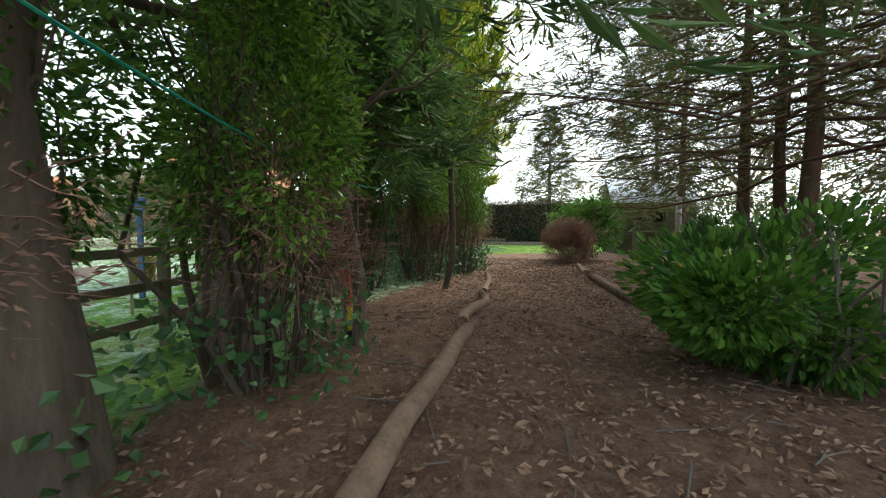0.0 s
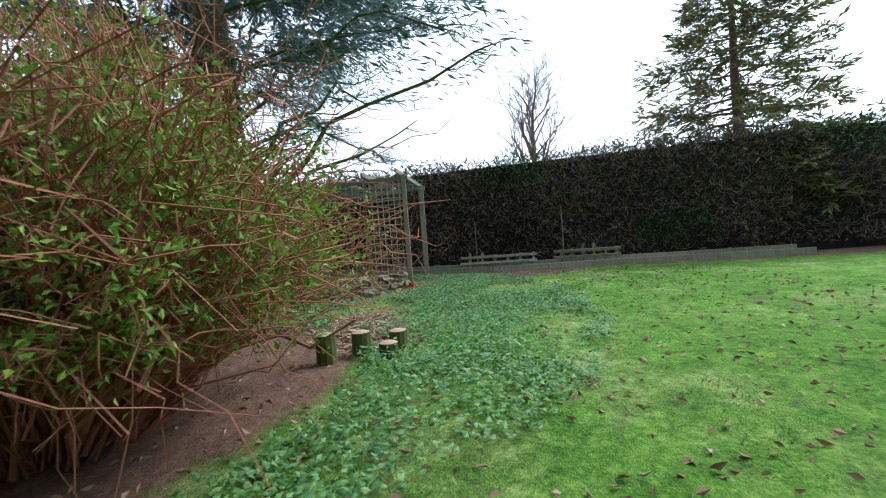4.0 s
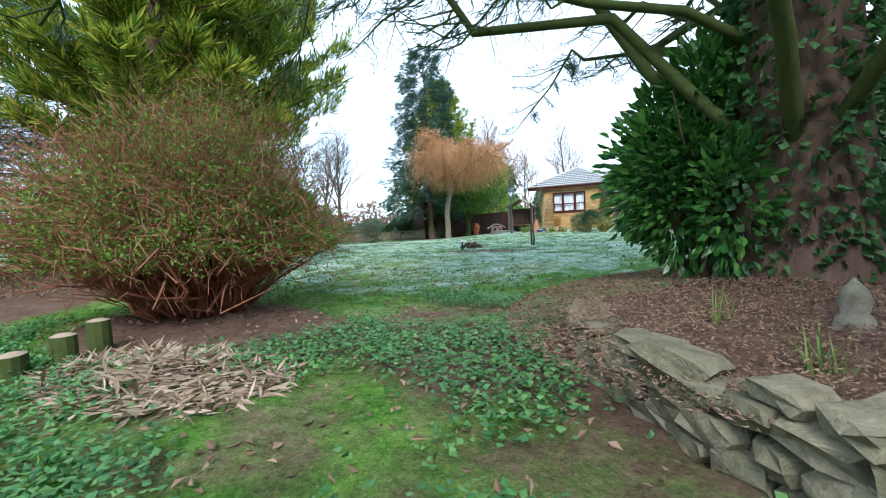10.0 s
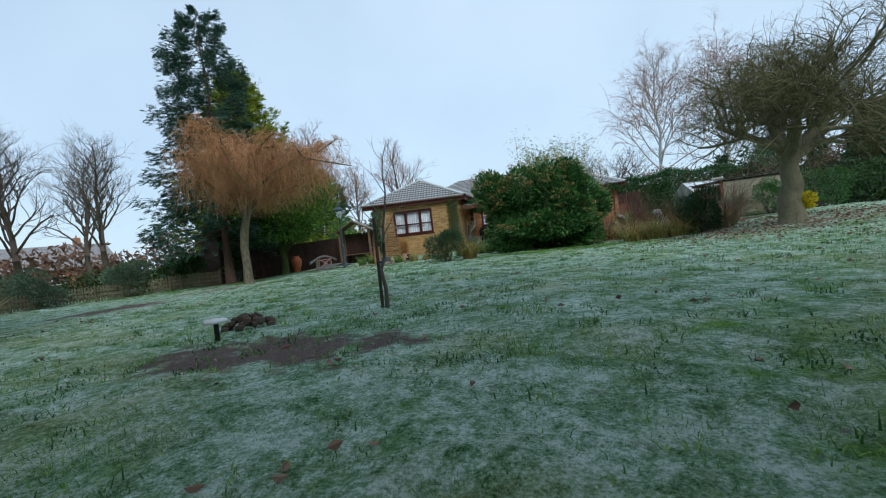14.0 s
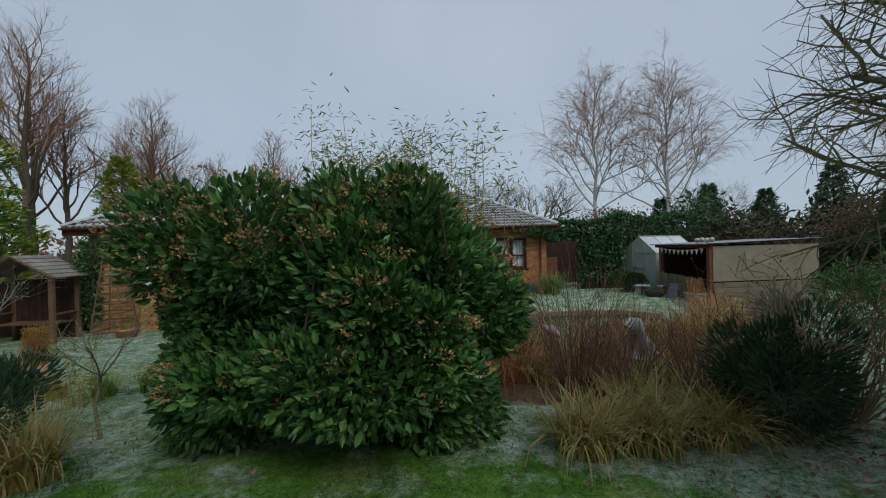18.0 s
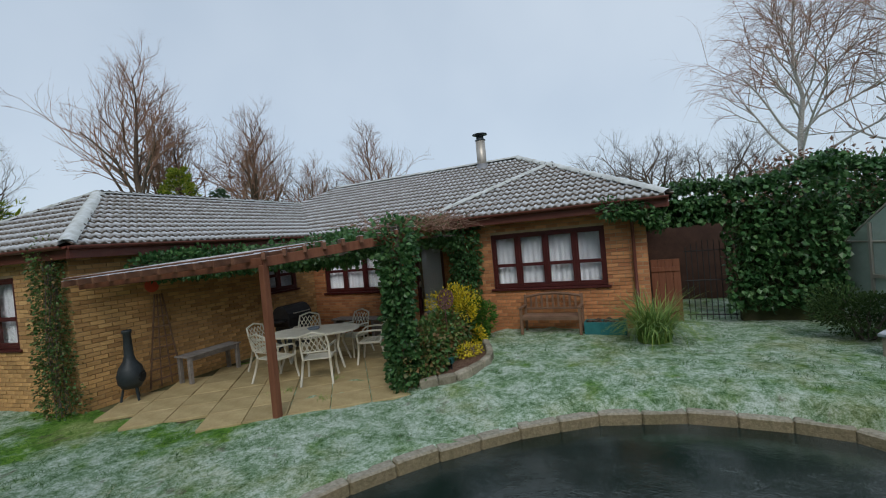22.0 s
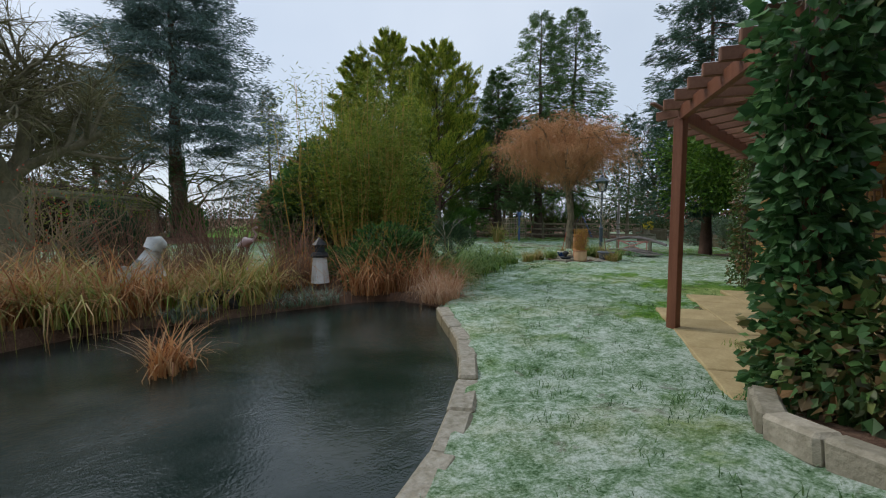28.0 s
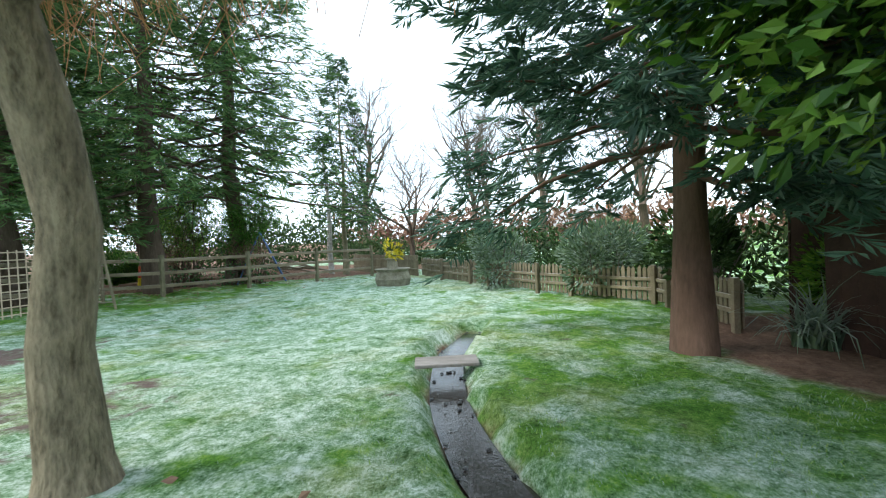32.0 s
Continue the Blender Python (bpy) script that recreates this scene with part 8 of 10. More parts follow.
for x, y, L, mt in ((-7.0, -11.15, 0.42, GRASS_GREEN), (-8.3, -10.75, 0.55, GRASS_GREEN), (-8.35, -10.4, 0.6, GRASS_TAN), (-8.25, -9.85, 0.5, GRASS_GREEN), (-6.4, -11.1, 0.45, GRASS_TAN), (-5.9, -11.0, 0.4, GRASS_TAN), (-8.6, -11.0, 0.5, GRASS_GREEN), (-5.2, -10.9, 0.45, GRASS_GREEN), (-4.6, -10.7, 0.5, GRASS_GREEN), (-7.9, -9.75, 0.4, GRASS_TAN)):
    clump("strappy_plant", G(x, y), 190, L, 1.0, mt, "arching strap-leaved clump among the pots", 0.16, 0.016, group="strap-leaved clumps by the pots")
clump("dry_twigs", G(-5.3, -11.4), 160, 0.55, 0.5, GRASS_TAN, "thin dry stalks at the bed's edge", 0.35, 0.005)

lan = thing("street_lantern", G(-9.3, -11.12), "old grey-painted garden lamp post with four-sided lantern", "lamp post", turn=20)
part("base", Build().lathe([(0.0, 0.0), (0.075, 0.0), (0.075, 0.08), (0.055, 0.1), (0.052, 0.8), (0.07, 0.82), (0.07, 0.87), (0.045, 0.9), (0.0, 0.9)], 16), LAMPGREY, lan, shade=True)
part("column", Build().lathe([(0.036, 0.88), (0.03, 1.9), (0.045, 1.92), (0.045, 1.95), (0.028, 1.97), (0.028, 2.02)], 14), LAMPGREY, lan, shade=True)
part("ladder_bar", Build().tube([(-0.22, 0, 1.86), (0.17, 0, 1.86)], 0.012, 8), LAMPGREY, lan)
lb = Build()
for sx, sy in ((-1, -1), (1, -1), (1, 1), (-1, 1)):
    lb.beam((sx * 0.08, sy * 0.08, 2.02), (sx * 0.155, sy * 0.155, 2.34), 0.014, 0.014, 0.002)
part("lantern_frame", lb, LAMPGREY, lan)
part("lantern_foot", Build().box((-0.085, -0.085, 2.0), (0.085, 0.085, 2.03), None, 0.006), LAMPGREY, lan)
for k in range(4):
    m = pose(0, 0, 0, 0, 0, 90 * k)
    v = np.array([(-0.075, -0.08, 2.04), (0.075, -0.08, 2.04), (0.148, -0.153, 2.33), (-0.148, -0.153, 2.33)]) @ np.array(m.to_3x3()).T
    part("pane", Build().add(v, [(0, 1, 2, 3)]), LAMPGLASS, lan)
rv = [(-0.22, -0.22, 2.34), (0.22, -0.22, 2.34), (0.22, 0.22, 2.34), (-0.22, 0.22, 2.34), (-0.04, -0.04, 2.47), (0.04, -0.04, 2.47), (0.04, 0.04, 2.47), (-0.04, 0.04, 2.47)]
part("lantern_roof", Build().add(rv, [(0, 1, 5, 4), (1, 2, 6, 5), (2, 3, 7, 6), (3, 0, 4, 7), (4, 5, 6, 7), (3, 2, 1, 0)]), LAMPGREY, lan)
part("finial", Build().lathe([(0.035, 2.47), (0.045, 2.5), (0.02, 2.52), (0.025, 2.55), (0.0, 2.57)], 10), LAMPGREY, lan, shade=True)
part("bulb", Build().lathe([(0.0, 2.08), (0.03, 2.1), (0.035, 2.16), (0.0, 2.2)], 10), WHITE, lan, shade=True)

br = thing("garden_bridge", (0, 0, 0), "small arched wooden footbridge with a single handrail", "bridge")
BA, BB = np.array([-10.45, -9.9]), np.array([-10.45, -11.5])
bd_ = (BB - BA) / np.linalg.norm(BB - BA)
bn_ = np.array([-bd_[1], bd_[0]])
L = np.linalg.norm(BB - BA)
arc = lambda u: 0.14 * math.sin(math.pi * u)
z0 = gzf(-10.4, -10.7)
for k in range(13):
    u = (k + 0.5) / 13
    c = BA + bd_ * (u * (L + 0.5) - 0.25)
    a, b = c + bn_ * 0.04, c + bn_ * 0.8
    part("deck_plank", Build().beam((*a, z0 + 0.06 + arc(u)), (*b, z0 + 0.06 + arc(u)), 0.13, 0.03, 0.006), TIMBER_GREY, br)
hr = [(*(BA + bd_ * (u * (L + 0.6) - 0.3)), z0 + 0.36 + 0.21 * math.sin(math.pi * min(1, max(0, u)))) for u in np.linspace(0, 1, 13)]
part("handrail", Build().tube(hr, 0.045, 8), TIMBER_GREY, br, "arched grey handrail", True)
for c in (BA + bd_ * 0.22, BB - bd_ * 0.22):
    part("post", Build().beam((*c, z0 - 0.25), (*c, z0 + 0.5), 0.08, 0.08), TIMBER, br)
whl = thing("wheel_ornament", (*((BA + BB) / 2 - bn_ * 0.0 + bn_ * 0.06), z0 + 0.1), "faded red cross-braced frame with a round stone hub", "ornament", turn=math.degrees(math.atan2(bd_[1], bd_[0])))
for a, b in (((-0.55, 0, 0.33), (0.55, 0, 0.33)), ((-0.5, 0, 0.02), (-0.5, 0, 0.33)), ((0.5, 0, 0.02), (0.5, 0, 0.33)), ((-0.5, 0.01, 0.02), (0.5, 0.01, 0.36)), ((-0.5, 0.02, 0.36), (0.5, 0.02, 0.02)), ((-0.55, 0, 0.02), (0.55, 0, 0.02))):
    part("bar", Build().beam(a, b, 0.03, 0.035, 0.004), PINKWOOD, whl)
part("hub", Build().lathe([(0.0, -0.03), (0.09, -0.03), (0.095, 0.0), (0.09, 0.03), (0.0, 0.035)], 20), STONE, whl, at=pose(0, 0.0, 0.18, 90), shade=True)
part("wheel_rim", Build().tube(np.c_[0.15 * np.cos(np.linspace(0, 2 * math.pi, 25)), np.zeros(25), 0.18 + 0.15 * np.sin(np.linspace(0, 2 * math.pi, 25))], 0.012, 5), TEALPLASTIC, whl, shade=True)
plk = thing("stepping_plank", (-14.15, -13.03, gzf(-14.15, -13.03)), "short pale board laid across the stream", "plank", turn=20)
part("board", Build().box((-0.15, -0.32, 0.0), (0.15, 0.32, 0.035), None, 0.006), TIMBER_GREY, plk)
bank = thing("stream_stones", (0, 0, 0), "small wet stones and leaves along the stream", "stones", kind="stuff")
sbk = Build()
for k in range(70):
    u = rng.uniform(0, 1)
    c = bl[min(len(bl) - 1, int(u * len(bl)))] + rng.normal(size=2) * 0.16
    s = rng.uniform(0.008, 0.022)
    sbk.lathe([(0.0, -s * 0.5), (s, -s * 0.2), (s * 0.9, s * 0.3), (0.0, s * 0.5)], 6, (c[0], c[1], gzf(*c) - 0.15))
part("stone_bits", sbk, DARKROCK, bank)

# rustic fence, planter stump, swing, trellis
F = [(-16.3, -9.8), (-18.6, -10.4), (-20.2, -12.6), (-21.9, -14.6), (-24.4, -17.0)]
for a, b in zip(F[:-1], F[1:]):
    picket_fence("picket_fence", a, b, 0.68, FENCE_WOOD, "weathered grey-brown picket fence along the lawn", group="picket fence sections")
pnl = thing("panel_fence", G(-24.6, -17.2), "low brown boarded fence panels", "fence", turn=math.degrees(math.atan2(-4.3, -2.9)))
for k in range(38):
    part("board", Build().box((k * 0.13, -0.01, 0), (k * 0.13 + 0.12, 0.01, 0.75), None, 0.003), FENCE_WOOD, pnl)
for z in (0.2, 0.55):
    part("rail", Build().box((0, 0.012, z), (4.95, 0.04, z + 0.06), None, 0.003), FENCE_WOOD, pnl)
stp = thing("stump_planter", G(-22.1, -17.1), "round stone-faced planter with yellow leaves", "planter")
part("drum", Build().lathe([(0.0, 0.0), (0.5, 0.0), (0.55, 0.2), (0.48, 0.42), (0.55, 0.5), (0.0, 0.48)], 14), STONE, stp)
part("second_tier", Build().lathe([(0.0, 0.5), (0.18, 0.5), (0.15, 0.75), (0.25, 0.8), (0.0, 0.8)], 12), STONE, stp)
p_, w_ = lobed(150, (0.3, 0.3, 0.3), 8, 0.5, 0.4, 0.2)
part("foliage", Build().leaves(p_ + (0, 0, 1.05), w_, 0.13, 0.5), EUON, stp)
swg = thing("garden_swing", G(-22.6, -22.3), "small blue steel A-frame child's swing", "swing", turn=40)
for x in (-0.8, 0.8):
    for y in (-0.75, 0.75):
        part("leg", Build().tube([(x * 1.05, y, 0), (x, 0, 1.7)], 0.025, 6), BLUEPAINT, swg)
part("top_bar", Build().tube([(-0.8, 0, 1.7), (0.8, 0, 1.7)], 0.028, 6), BLUEPAINT, swg)
for x in (-0.22, 0.22):
    part("chain", Build().tube([(x, 0, 1.7), (x, 0.08, 0.5)], 0.008, 4), STEEL, swg)
part("seat", Build().box((-0.25, -0.02, 0.46), (0.25, 0.18, 0.5), None, 0.01), BLUEPAINT, swg)
trl = thing("lattice_trellis", G(-15.3, -22.4), "pale square lattice trellis panel", "trellis", turn=math.degrees(math.atan2(-0.15, -2.1)))
for k in range(15):
    part("slat", Build().box((k * 0.15, -0.008, 0.0), (k * 0.15 + 0.025, 0.0, 1.35), None, 0.002), surface("pale_lattice", (0.42, 0.33, 0.24), (0.6, 0.5, 0.38), 5, 0.9, 0.2) if k == 0 else bpy.data.materials["pale_lattice"], trl)
for k in range(9):
    part("slat", Build().box((0, 0.0, 0.05 + k * 0.155), (2.13, 0.008, 0.075 + k * 0.155), None, 0.002), bpy.data.materials["pale_lattice"], trl)
for x in (-0.03, 2.13):
    part("post", Build().box((x - 0.03, -0.035, 0), (x + 0.03, 0.035, 1.42), None, 0.005), FENCE_WOOD, trl)
lad = thing("climbing_ladder", G(-16.7, -21.7), "leaning wooden ladder of a play frame", "ladder", turn=110)
for x in (-0.2, 0.2):
    part("stile", Build().beam((x, 0.3, 0), (x, -0.1, 1.7), 0.04, 0.05), FENCE_WOOD, lad)
for k in range(6):
    u = 0.1 + k * 0.16
    part("rung", Build().tube([(-0.2, 0.3 - 0.4 * u, 1.7 * u), (0.2, 0.3 - 0.4 * u, 1.7 * u)], 0.015, 6), FENCE_WOOD, lad)
bp = thing("blue_post", G(-15.6, -21.3), "blue painted post with a small box on top", "post")
part("post", Build().box((-0.04, -0.04, 0), (0.04, 0.04, 1.5), None, 0.005), BLUEPAINT, bp)
part("box", Build().box((-0.09, -0.09, 1.5), (0.09, 0.09, 1.72), None, 0.01), BLUEPAINT, bp)
clump("phormium", G(-13.3, -20.6), 170, 1.3, 0.85, GRASS_TAN, "tall spiky phormium with yellow leaf edges", 0.22, 0.05)
clump("phormium", G(-15.6, -9.3), 130, 0.9, 1.1, SHRUB_FROST, "grey-green spiky yucca by the fence", 0.2, 0.045)
mar = thing("white_birdhouse", G(-14.0, -24.0), "white bird table on a post in the shrubs", "bird table")
part("post", Build().box((-0.03, -0.03, 0), (0.03, 0.03, 1.2), None, 0.004), WHITE, mar)
part("house", Build().box((-0.11, -0.11, 1.2), (0.11, 0.11, 1.5), None, 0.02), WHITE, mar)
# mole hill and solar light on the lawn
mh = thing("molehill", G(-5.1, -22.7), "dark molehill on the frosted lawn", "molehill")
mb2 = Build()
for k in range(60):
    a, r = rng.uniform(0, 2 * math.pi), math.sqrt(rng.uniform()) * 0.28
    s = rng.uniform(0.03, 0.06)
    mb2.lathe([(0.0, -s), (s, -s * 0.3), (s * 0.8, s * 0.5), (0.0, s * 0.8)], 6, (r * math.cos(a), r * math.sin(a), 0.16 * (1 - (r / 0.3) ** 2)))
part("soil", mb2, BARK, mh)
sl_ = thing("solar_light", G(-4.95, -23.4), "white-capped solar light on a short black stake", "garden light")
part("stake", Build().tube([(0, 0, -0.1), (0, 0, 0.2)], 0.025, 8), BLACK, sl_)
part("cap", Build().lathe([(0.0, 0.2), (0.13, 0.2), (0.11, 0.23), (0.0, 0.25)], 16), WHITE, sl_, shade=True)
stk = thing("tree_stake", G(-3.58, -22.1), "dark stake beside the young tree", "stake")
part("pole", Build().tube([(0, 0, -0.1), (0.02, 0, 1.15)], 0.022, 7), BARK, stk)
lcl = Build()
n = 700
lx, ly = rng.uniform(-12, 8, n), rng.uniform(-28, -9, n)
lcl.leaves(np.c_[lx, ly, gz(lx, ly) + 0.02], rng.normal(size=(n, 3)) * (1, 1, 0.15), 0.07, 0.6)
n = 2600
lx, ly = 5.2 + rng.normal(size=n) * 1.9, -14.2 + rng.normal(size=n) * 2.0
lcl.leaves(np.c_[lx, ly, gz(lx, ly) + 0.02], rng.normal(size=(n, 3)) * (1, 1, 0.15), 0.07, 0.6)
whole("fallen_leaves", lcl, LITTER, "scattered brown fallen leaves on the lawn", "leaves", "stuff")

# arbour, obelisk, urn, dark boundary fence
arb = thing("garden_arbour", G(-10.5, -6.98), "dark wooden arbour seat with shingled gable roof", "arbour", turn=8)
for x in (-0.75, 0.75):
    for y in (-0.4, 0.4):
        part("post", Build().box((x - 0.05, y - 0.05, -0.1), (x + 0.05, y + 0.05, 1.65), None, 0.006), SEATWOOD, arb)
for s in (-1, 1):
    v = [(s * 0.95, -0.6, 1.55), (s * 0.95, 0.6, 1.55), (0, 0.6, 2.1), (0, -0.6, 2.1)]
    for k in range(6):
        u0, u1 = k / 6, (k + 1) / 6
        a = [(s * 0.95 * (1 - u0), y, 1.55 + 0.55 * u0 + 0.025) for y in (-0.62, 0.62)] + [(s * 0.95 * (1 - u1), y, 1.55 + 0.55 * u1 + 0.005) for y in (0.62, -0.62)]
        part("roof_board", Build().add(a + [(x, y, z - 0.02) for x, y, z in a], [(0, 1, 2, 3), (7, 6, 5, 4), (0, 4, 5, 1), (1, 5, 6, 2), (2, 6, 7, 3), (3, 7, 4, 0)]), FENCE_WOOD, arb)
    part("gable_rafter", Build().beam((s * 0.95, -0.58, 1.55), (0, -0.58, 2.08), 0.05, 0.06), SEATWOOD, arb)
for k in range(5):
    part("seat_board", Build().box((-0.7, -0.25 + k * 0.12, 0.42), (0.7, -0.14 + k * 0.12, 0.45), None, 0.005), SEATWOOD, arb)
for k in range(9):
    part("back_board", Build().box((-0.7 + k * 0.156, 0.36, 0.0), (-0.56 + k * 0.156, 0.385, 1.5), None, 0.004), DARKWOOD, arb)
for x in (-0.75, 0.75):
    part("arm_rail", Build().box((x - 0.03, -0.4, 0.66), (x + 0.03, 0.4, 0.7), None, 0.005), SEATWOOD, arb)
obelisk(G(-8.8, -6.52), 2.05, 0.75, 0.28, SEATWOOD, "tall dark wooden garden obelisk", 10)
tp_ = pot("terracotta_trough", G(-8.4, -6.62), [(0.0, 0.0), (0.2, 0.0), (0.25, 0.17), (0.27, 0.18), (0.27, 0.22), (0.22, 0.22), (0.0, 0.19)], TERRACOTTA, "low terracotta planter by the obelisk")
part("planting", Build().blades(np.c_[rng.normal(size=(60, 2)) * 0.08, np.full(60, 0.18)], 0.22, 0.7, 0.012), GRASS_GREEN, tp_)
urn = thing("large_urn", G(-13.37, -8.0), "tall orange glazed urn, its hole a disc of painted shade", "urn")
part("body", Build().lathe([(0.0, 0.0), (0.13, 0.0), (0.14, 0.03), (0.21, 0.28), (0.26, 0.5), (0.24, 0.64), (0.16, 0.72), (0.15, 0.76), (0.18, 0.8), (0.15, 0.8), (0.12, 0.74), (0.0, 0.6)], 26), URNRED, urn, shade=True)
# no opening is cut; a near-black disc paints the hole's shade
part("hole", Build().lathe([(0.0, 0.0), (0.04, 0.0), (0.0, 0.01)], 12), SHADE_BLACK, urn, at=pose(0.185, -0.12, 0.17, 90, 0, 57))
df = thing("dark_fence", (0, 0, 0), "tall dark brown close-boarded boundary fence", "fence")
DF = along(np.array([(-15.6, -9.2), (-14.7, -8.6), (-13.7, -7.3), (-12.2, -6.2), (-11.2, -5.75), (-10.2, -5.6)]), 0.145)
for a, b in zip(DF[:-1], DF[1:]):
    part("board", Build().beam((*a, gzf(*a) - 0.05 + 0.7), (*b, gzf(*b) - 0.05 + 0.7), 0.018, 1.55, 0.003), DARKWOOD, df)
shd = thing("brown_shed", (-17.6, -7.2, gzf(-17, -8)), "reddish-brown boarded shed behind the fence", "shed", turn=-30)
for k in range(14):
    part("wall_board", Build().box((-1.6, -1.22, k * 0.18), (1.6, -1.2, k * 0.18 + 0.17), None, 0.004), DARKWOOD, shd)
part("body", Build().box((-1.6, -1.19, 0), (1.6, 1.2, 2.5)), DARKWOOD, shd)
part("roof", Build().box((-1.8, -1.45, 2.52), (1.8, 1.4, 2.6), None, 0.01), surface("felt", (0.05, 0.05, 0.05), (0.1, 0.1, 0.1), 5, 0.9, 0.3, frost=0.5), shd)
ply = thing("playhouse", (-16.9, -3.2, -0.4), "small black timber playhouse with white-framed window", "playhouse", turn=-60)
part("body", Build().box((-1.1, -0.9, 0), (1.1, 0.9, 1.6)), BLACK, ply)
for s in (-1, 1):
    part("roof_slope", Build().add([(-1.3, s * 1.1, 1.5), (1.3, s * 1.1, 1.5), (1.3, 0, 2.2), (-1.3, 0, 2.2), (-1.3, s * 1.1, 1.44), (1.3, s * 1.1, 1.44), (1.3, 0, 2.14), (-1.3, 0, 2.14)], [(0, 1, 2, 3), (7, 6, 5, 4), (0, 4, 5, 1), (1, 5, 6, 2), (3, 2, 6, 7), (0, 3, 7, 4)]), FAR_TILE, ply)
part("window_frame", Build().box((-0.35, -0.93, 0.7), (0.25, -0.9, 1.2), None, 0.01), WHITE, ply)
# opaque near-black pane, the unlit inside put into its colour
part("pane", Build().box((-0.3, -0.94, 0.75), (0.2, -0.932, 1.15)), SHADE_BLACK, ply)
shrub("laurel_by_fence", G(-16.6, -8.3), (0.9, 0.8, 1.0), LAUREL, "bright green laurel behind the fence", 6500, 0.08, 12)
for x, y, rr, hh in ((-18.4, -9.6, 1.5, 0.9), (-19.8, -11.2, 1.5, 0.85), (-21.8, -13.6, 1.5, 0.9)):
    shrub("snowy_hedge_bush", G(x, y), (rr, 1.0, hh), SHRUB_FROST if x < -19 else HEDGE_GREEN, "low bush with a frosted top behind the fence", 3500, 0.11, 12)

for x, y, r, h, mt, lb in ((6.9, -8.9, 0.8, 0.75, VIBURNUM, "dark evergreen shrub by the apple tree"), (8.8, -8.4, 1.0, 0.8, VIBURNUM, "dark evergreen shrub by the apple tree"), (7.7, -9.4, 0.35, 0.35, EUON, "small yellow shrub by the apple tree")):
    shrub("island_shrub", G(x, y), (r, r, h), mt, lb, 3500, 0.07, 12)

HERE = CLEARING
# ---- the clearing: raised bed, pergola walk, dark hedge ----
rb = thing("stone_bed_wall", (0, 0, 0), "low dry-stone wall of the raised bed, rough capping stones", "wall", kind="structure")
BEDL = along(np.array([(1.95, -29.2), (2.05, -29.7), (2.35, -30.3), (2.9, -30.85), (3.5, -31.3), (4.0, -31.65), (4.4, -31.85)]), 0.21)
def broken_stone(name, parent, at, size, mat_=None):
    """A roughly squared piece of walling stone: a split box with uneven, knocked-off corners."""
    bm = bmesh.new()
    bmesh.ops.create_cube(bm, size=1.0)
    bmesh.ops.subdivide_edges(bm, edges=bm.edges[:], cuts=1, use_grid_fill=True)
    off = Vector(rng.uniform(0, 60, 3))
    for v in bm.verts:
        corner = sum(abs(c) > 0.4 for c in v.co)
        c = v.co * (0.9 if corner == 3 else 1.0)
        c = c + Vector((noise.noise(c * 1.9 + off), noise.noise(c * 1.9 + off + Vector((9, 0, 0))), noise.noise(c * 1.9 + off + Vector((0, 9, 0))))) * 0.26
        v.co = Vector((c.x * size[0], c.y * size[1], c.z * size[2]))
    me = bpy.data.meshes.new(name)
    bm.to_mesh(me)
    bm.free()
    return part(name, me, mat_ or BEDSTONE, parent, at=at)


BEDSTONE = surface("split_walling_stone", (0.09, 0.07, 0.05), (0.36, 0.3, 0.23), 7, 0.95, 1.0, 0.03, 45, moss=0.45, vary=0.5)
for k, (a, b) in enumerate(zip(BEDL[:-1], BEDL[1:])):
    d = (b - a) / np.linalg.norm(b - a)
    ang = math.degrees(math.atan2(d[1], d[0]))
    z = gzf(*a)
    low = 0.6 + 0.4 * min(1, k / 9)
    for lv in range(3):
        broken_stone("walling_stone", rb, pose(*(a + (b - a) * (0.5 if lv == 1 else 0.05)), z + (0.02 + lv * 0.1) * low, rng.uniform(-5, 5), rng.uniform(-5, 5), ang + rng.uniform(-9, 9)), (0.21 * rng.uniform(0.75, 1.15), 0.2, 0.1 * rng.uniform(0.85, 1.15) * low))
    if rng.uniform() < 0.75:
        broken_stone("capping_stone", rb, pose(*((a + b) / 2), z + 0.3 * low + 0.01, rng.uniform(-8, 8), rng.uniform(-8, 8), ang + rng.uniform(-25, 25)), (0.26 * rng.uniform(0.6, 1.2), 0.22 * rng.uniform(0.7, 1.1), 0.07 * rng.uniform(0.7, 1.3)))
fill = Build()
cc = np.array([3.2, -28.9])
fp = [(*cc, gzf(*cc) + 0.42)] + [(*(p + (cc - p) * 0.06), gzf(*p) + 0.2) for p in BEDL] + [(5.0, -29.5, 0.15), (4.6, -27.2, 0.05), (2.6, -26.4, -0.05)]
m_ = len(fp) - 1
fill.add(fp, (), [(0, 1 + i, 1 + (i + 1) % m_) for i in range(m_)])
whole("bed_soil", fill, surface("needle_soil", (0.06, 0.035, 0.025), (0.19, 0.115, 0.08), 7, 0.95, 0.9, 0.04, 50), "needle-strewn soil of the raised bed", "soil", "structure")


def bedz(x, y):
    return gzf(x, y) + 0.32


msh = thing("mushroom_ornament", (3.98, -30.2, bedz(4, -30.2) - 0.12), "mossy stone mushroom with a white ball on top", "ornament")
MOSSY = surface("mossy_stone", (0.12, 0.13, 0.06), (0.3, 0.3, 0.2), 5, 0.95, 0.6, 0.02, moss=0.5)
part("stem", Build().lathe([(0.0, 0.0), (0.13, 0.0), (0.09, 0.15), (0.075, 0.34), (0.0, 0.36)], 12), STONE, msh, shade=True)
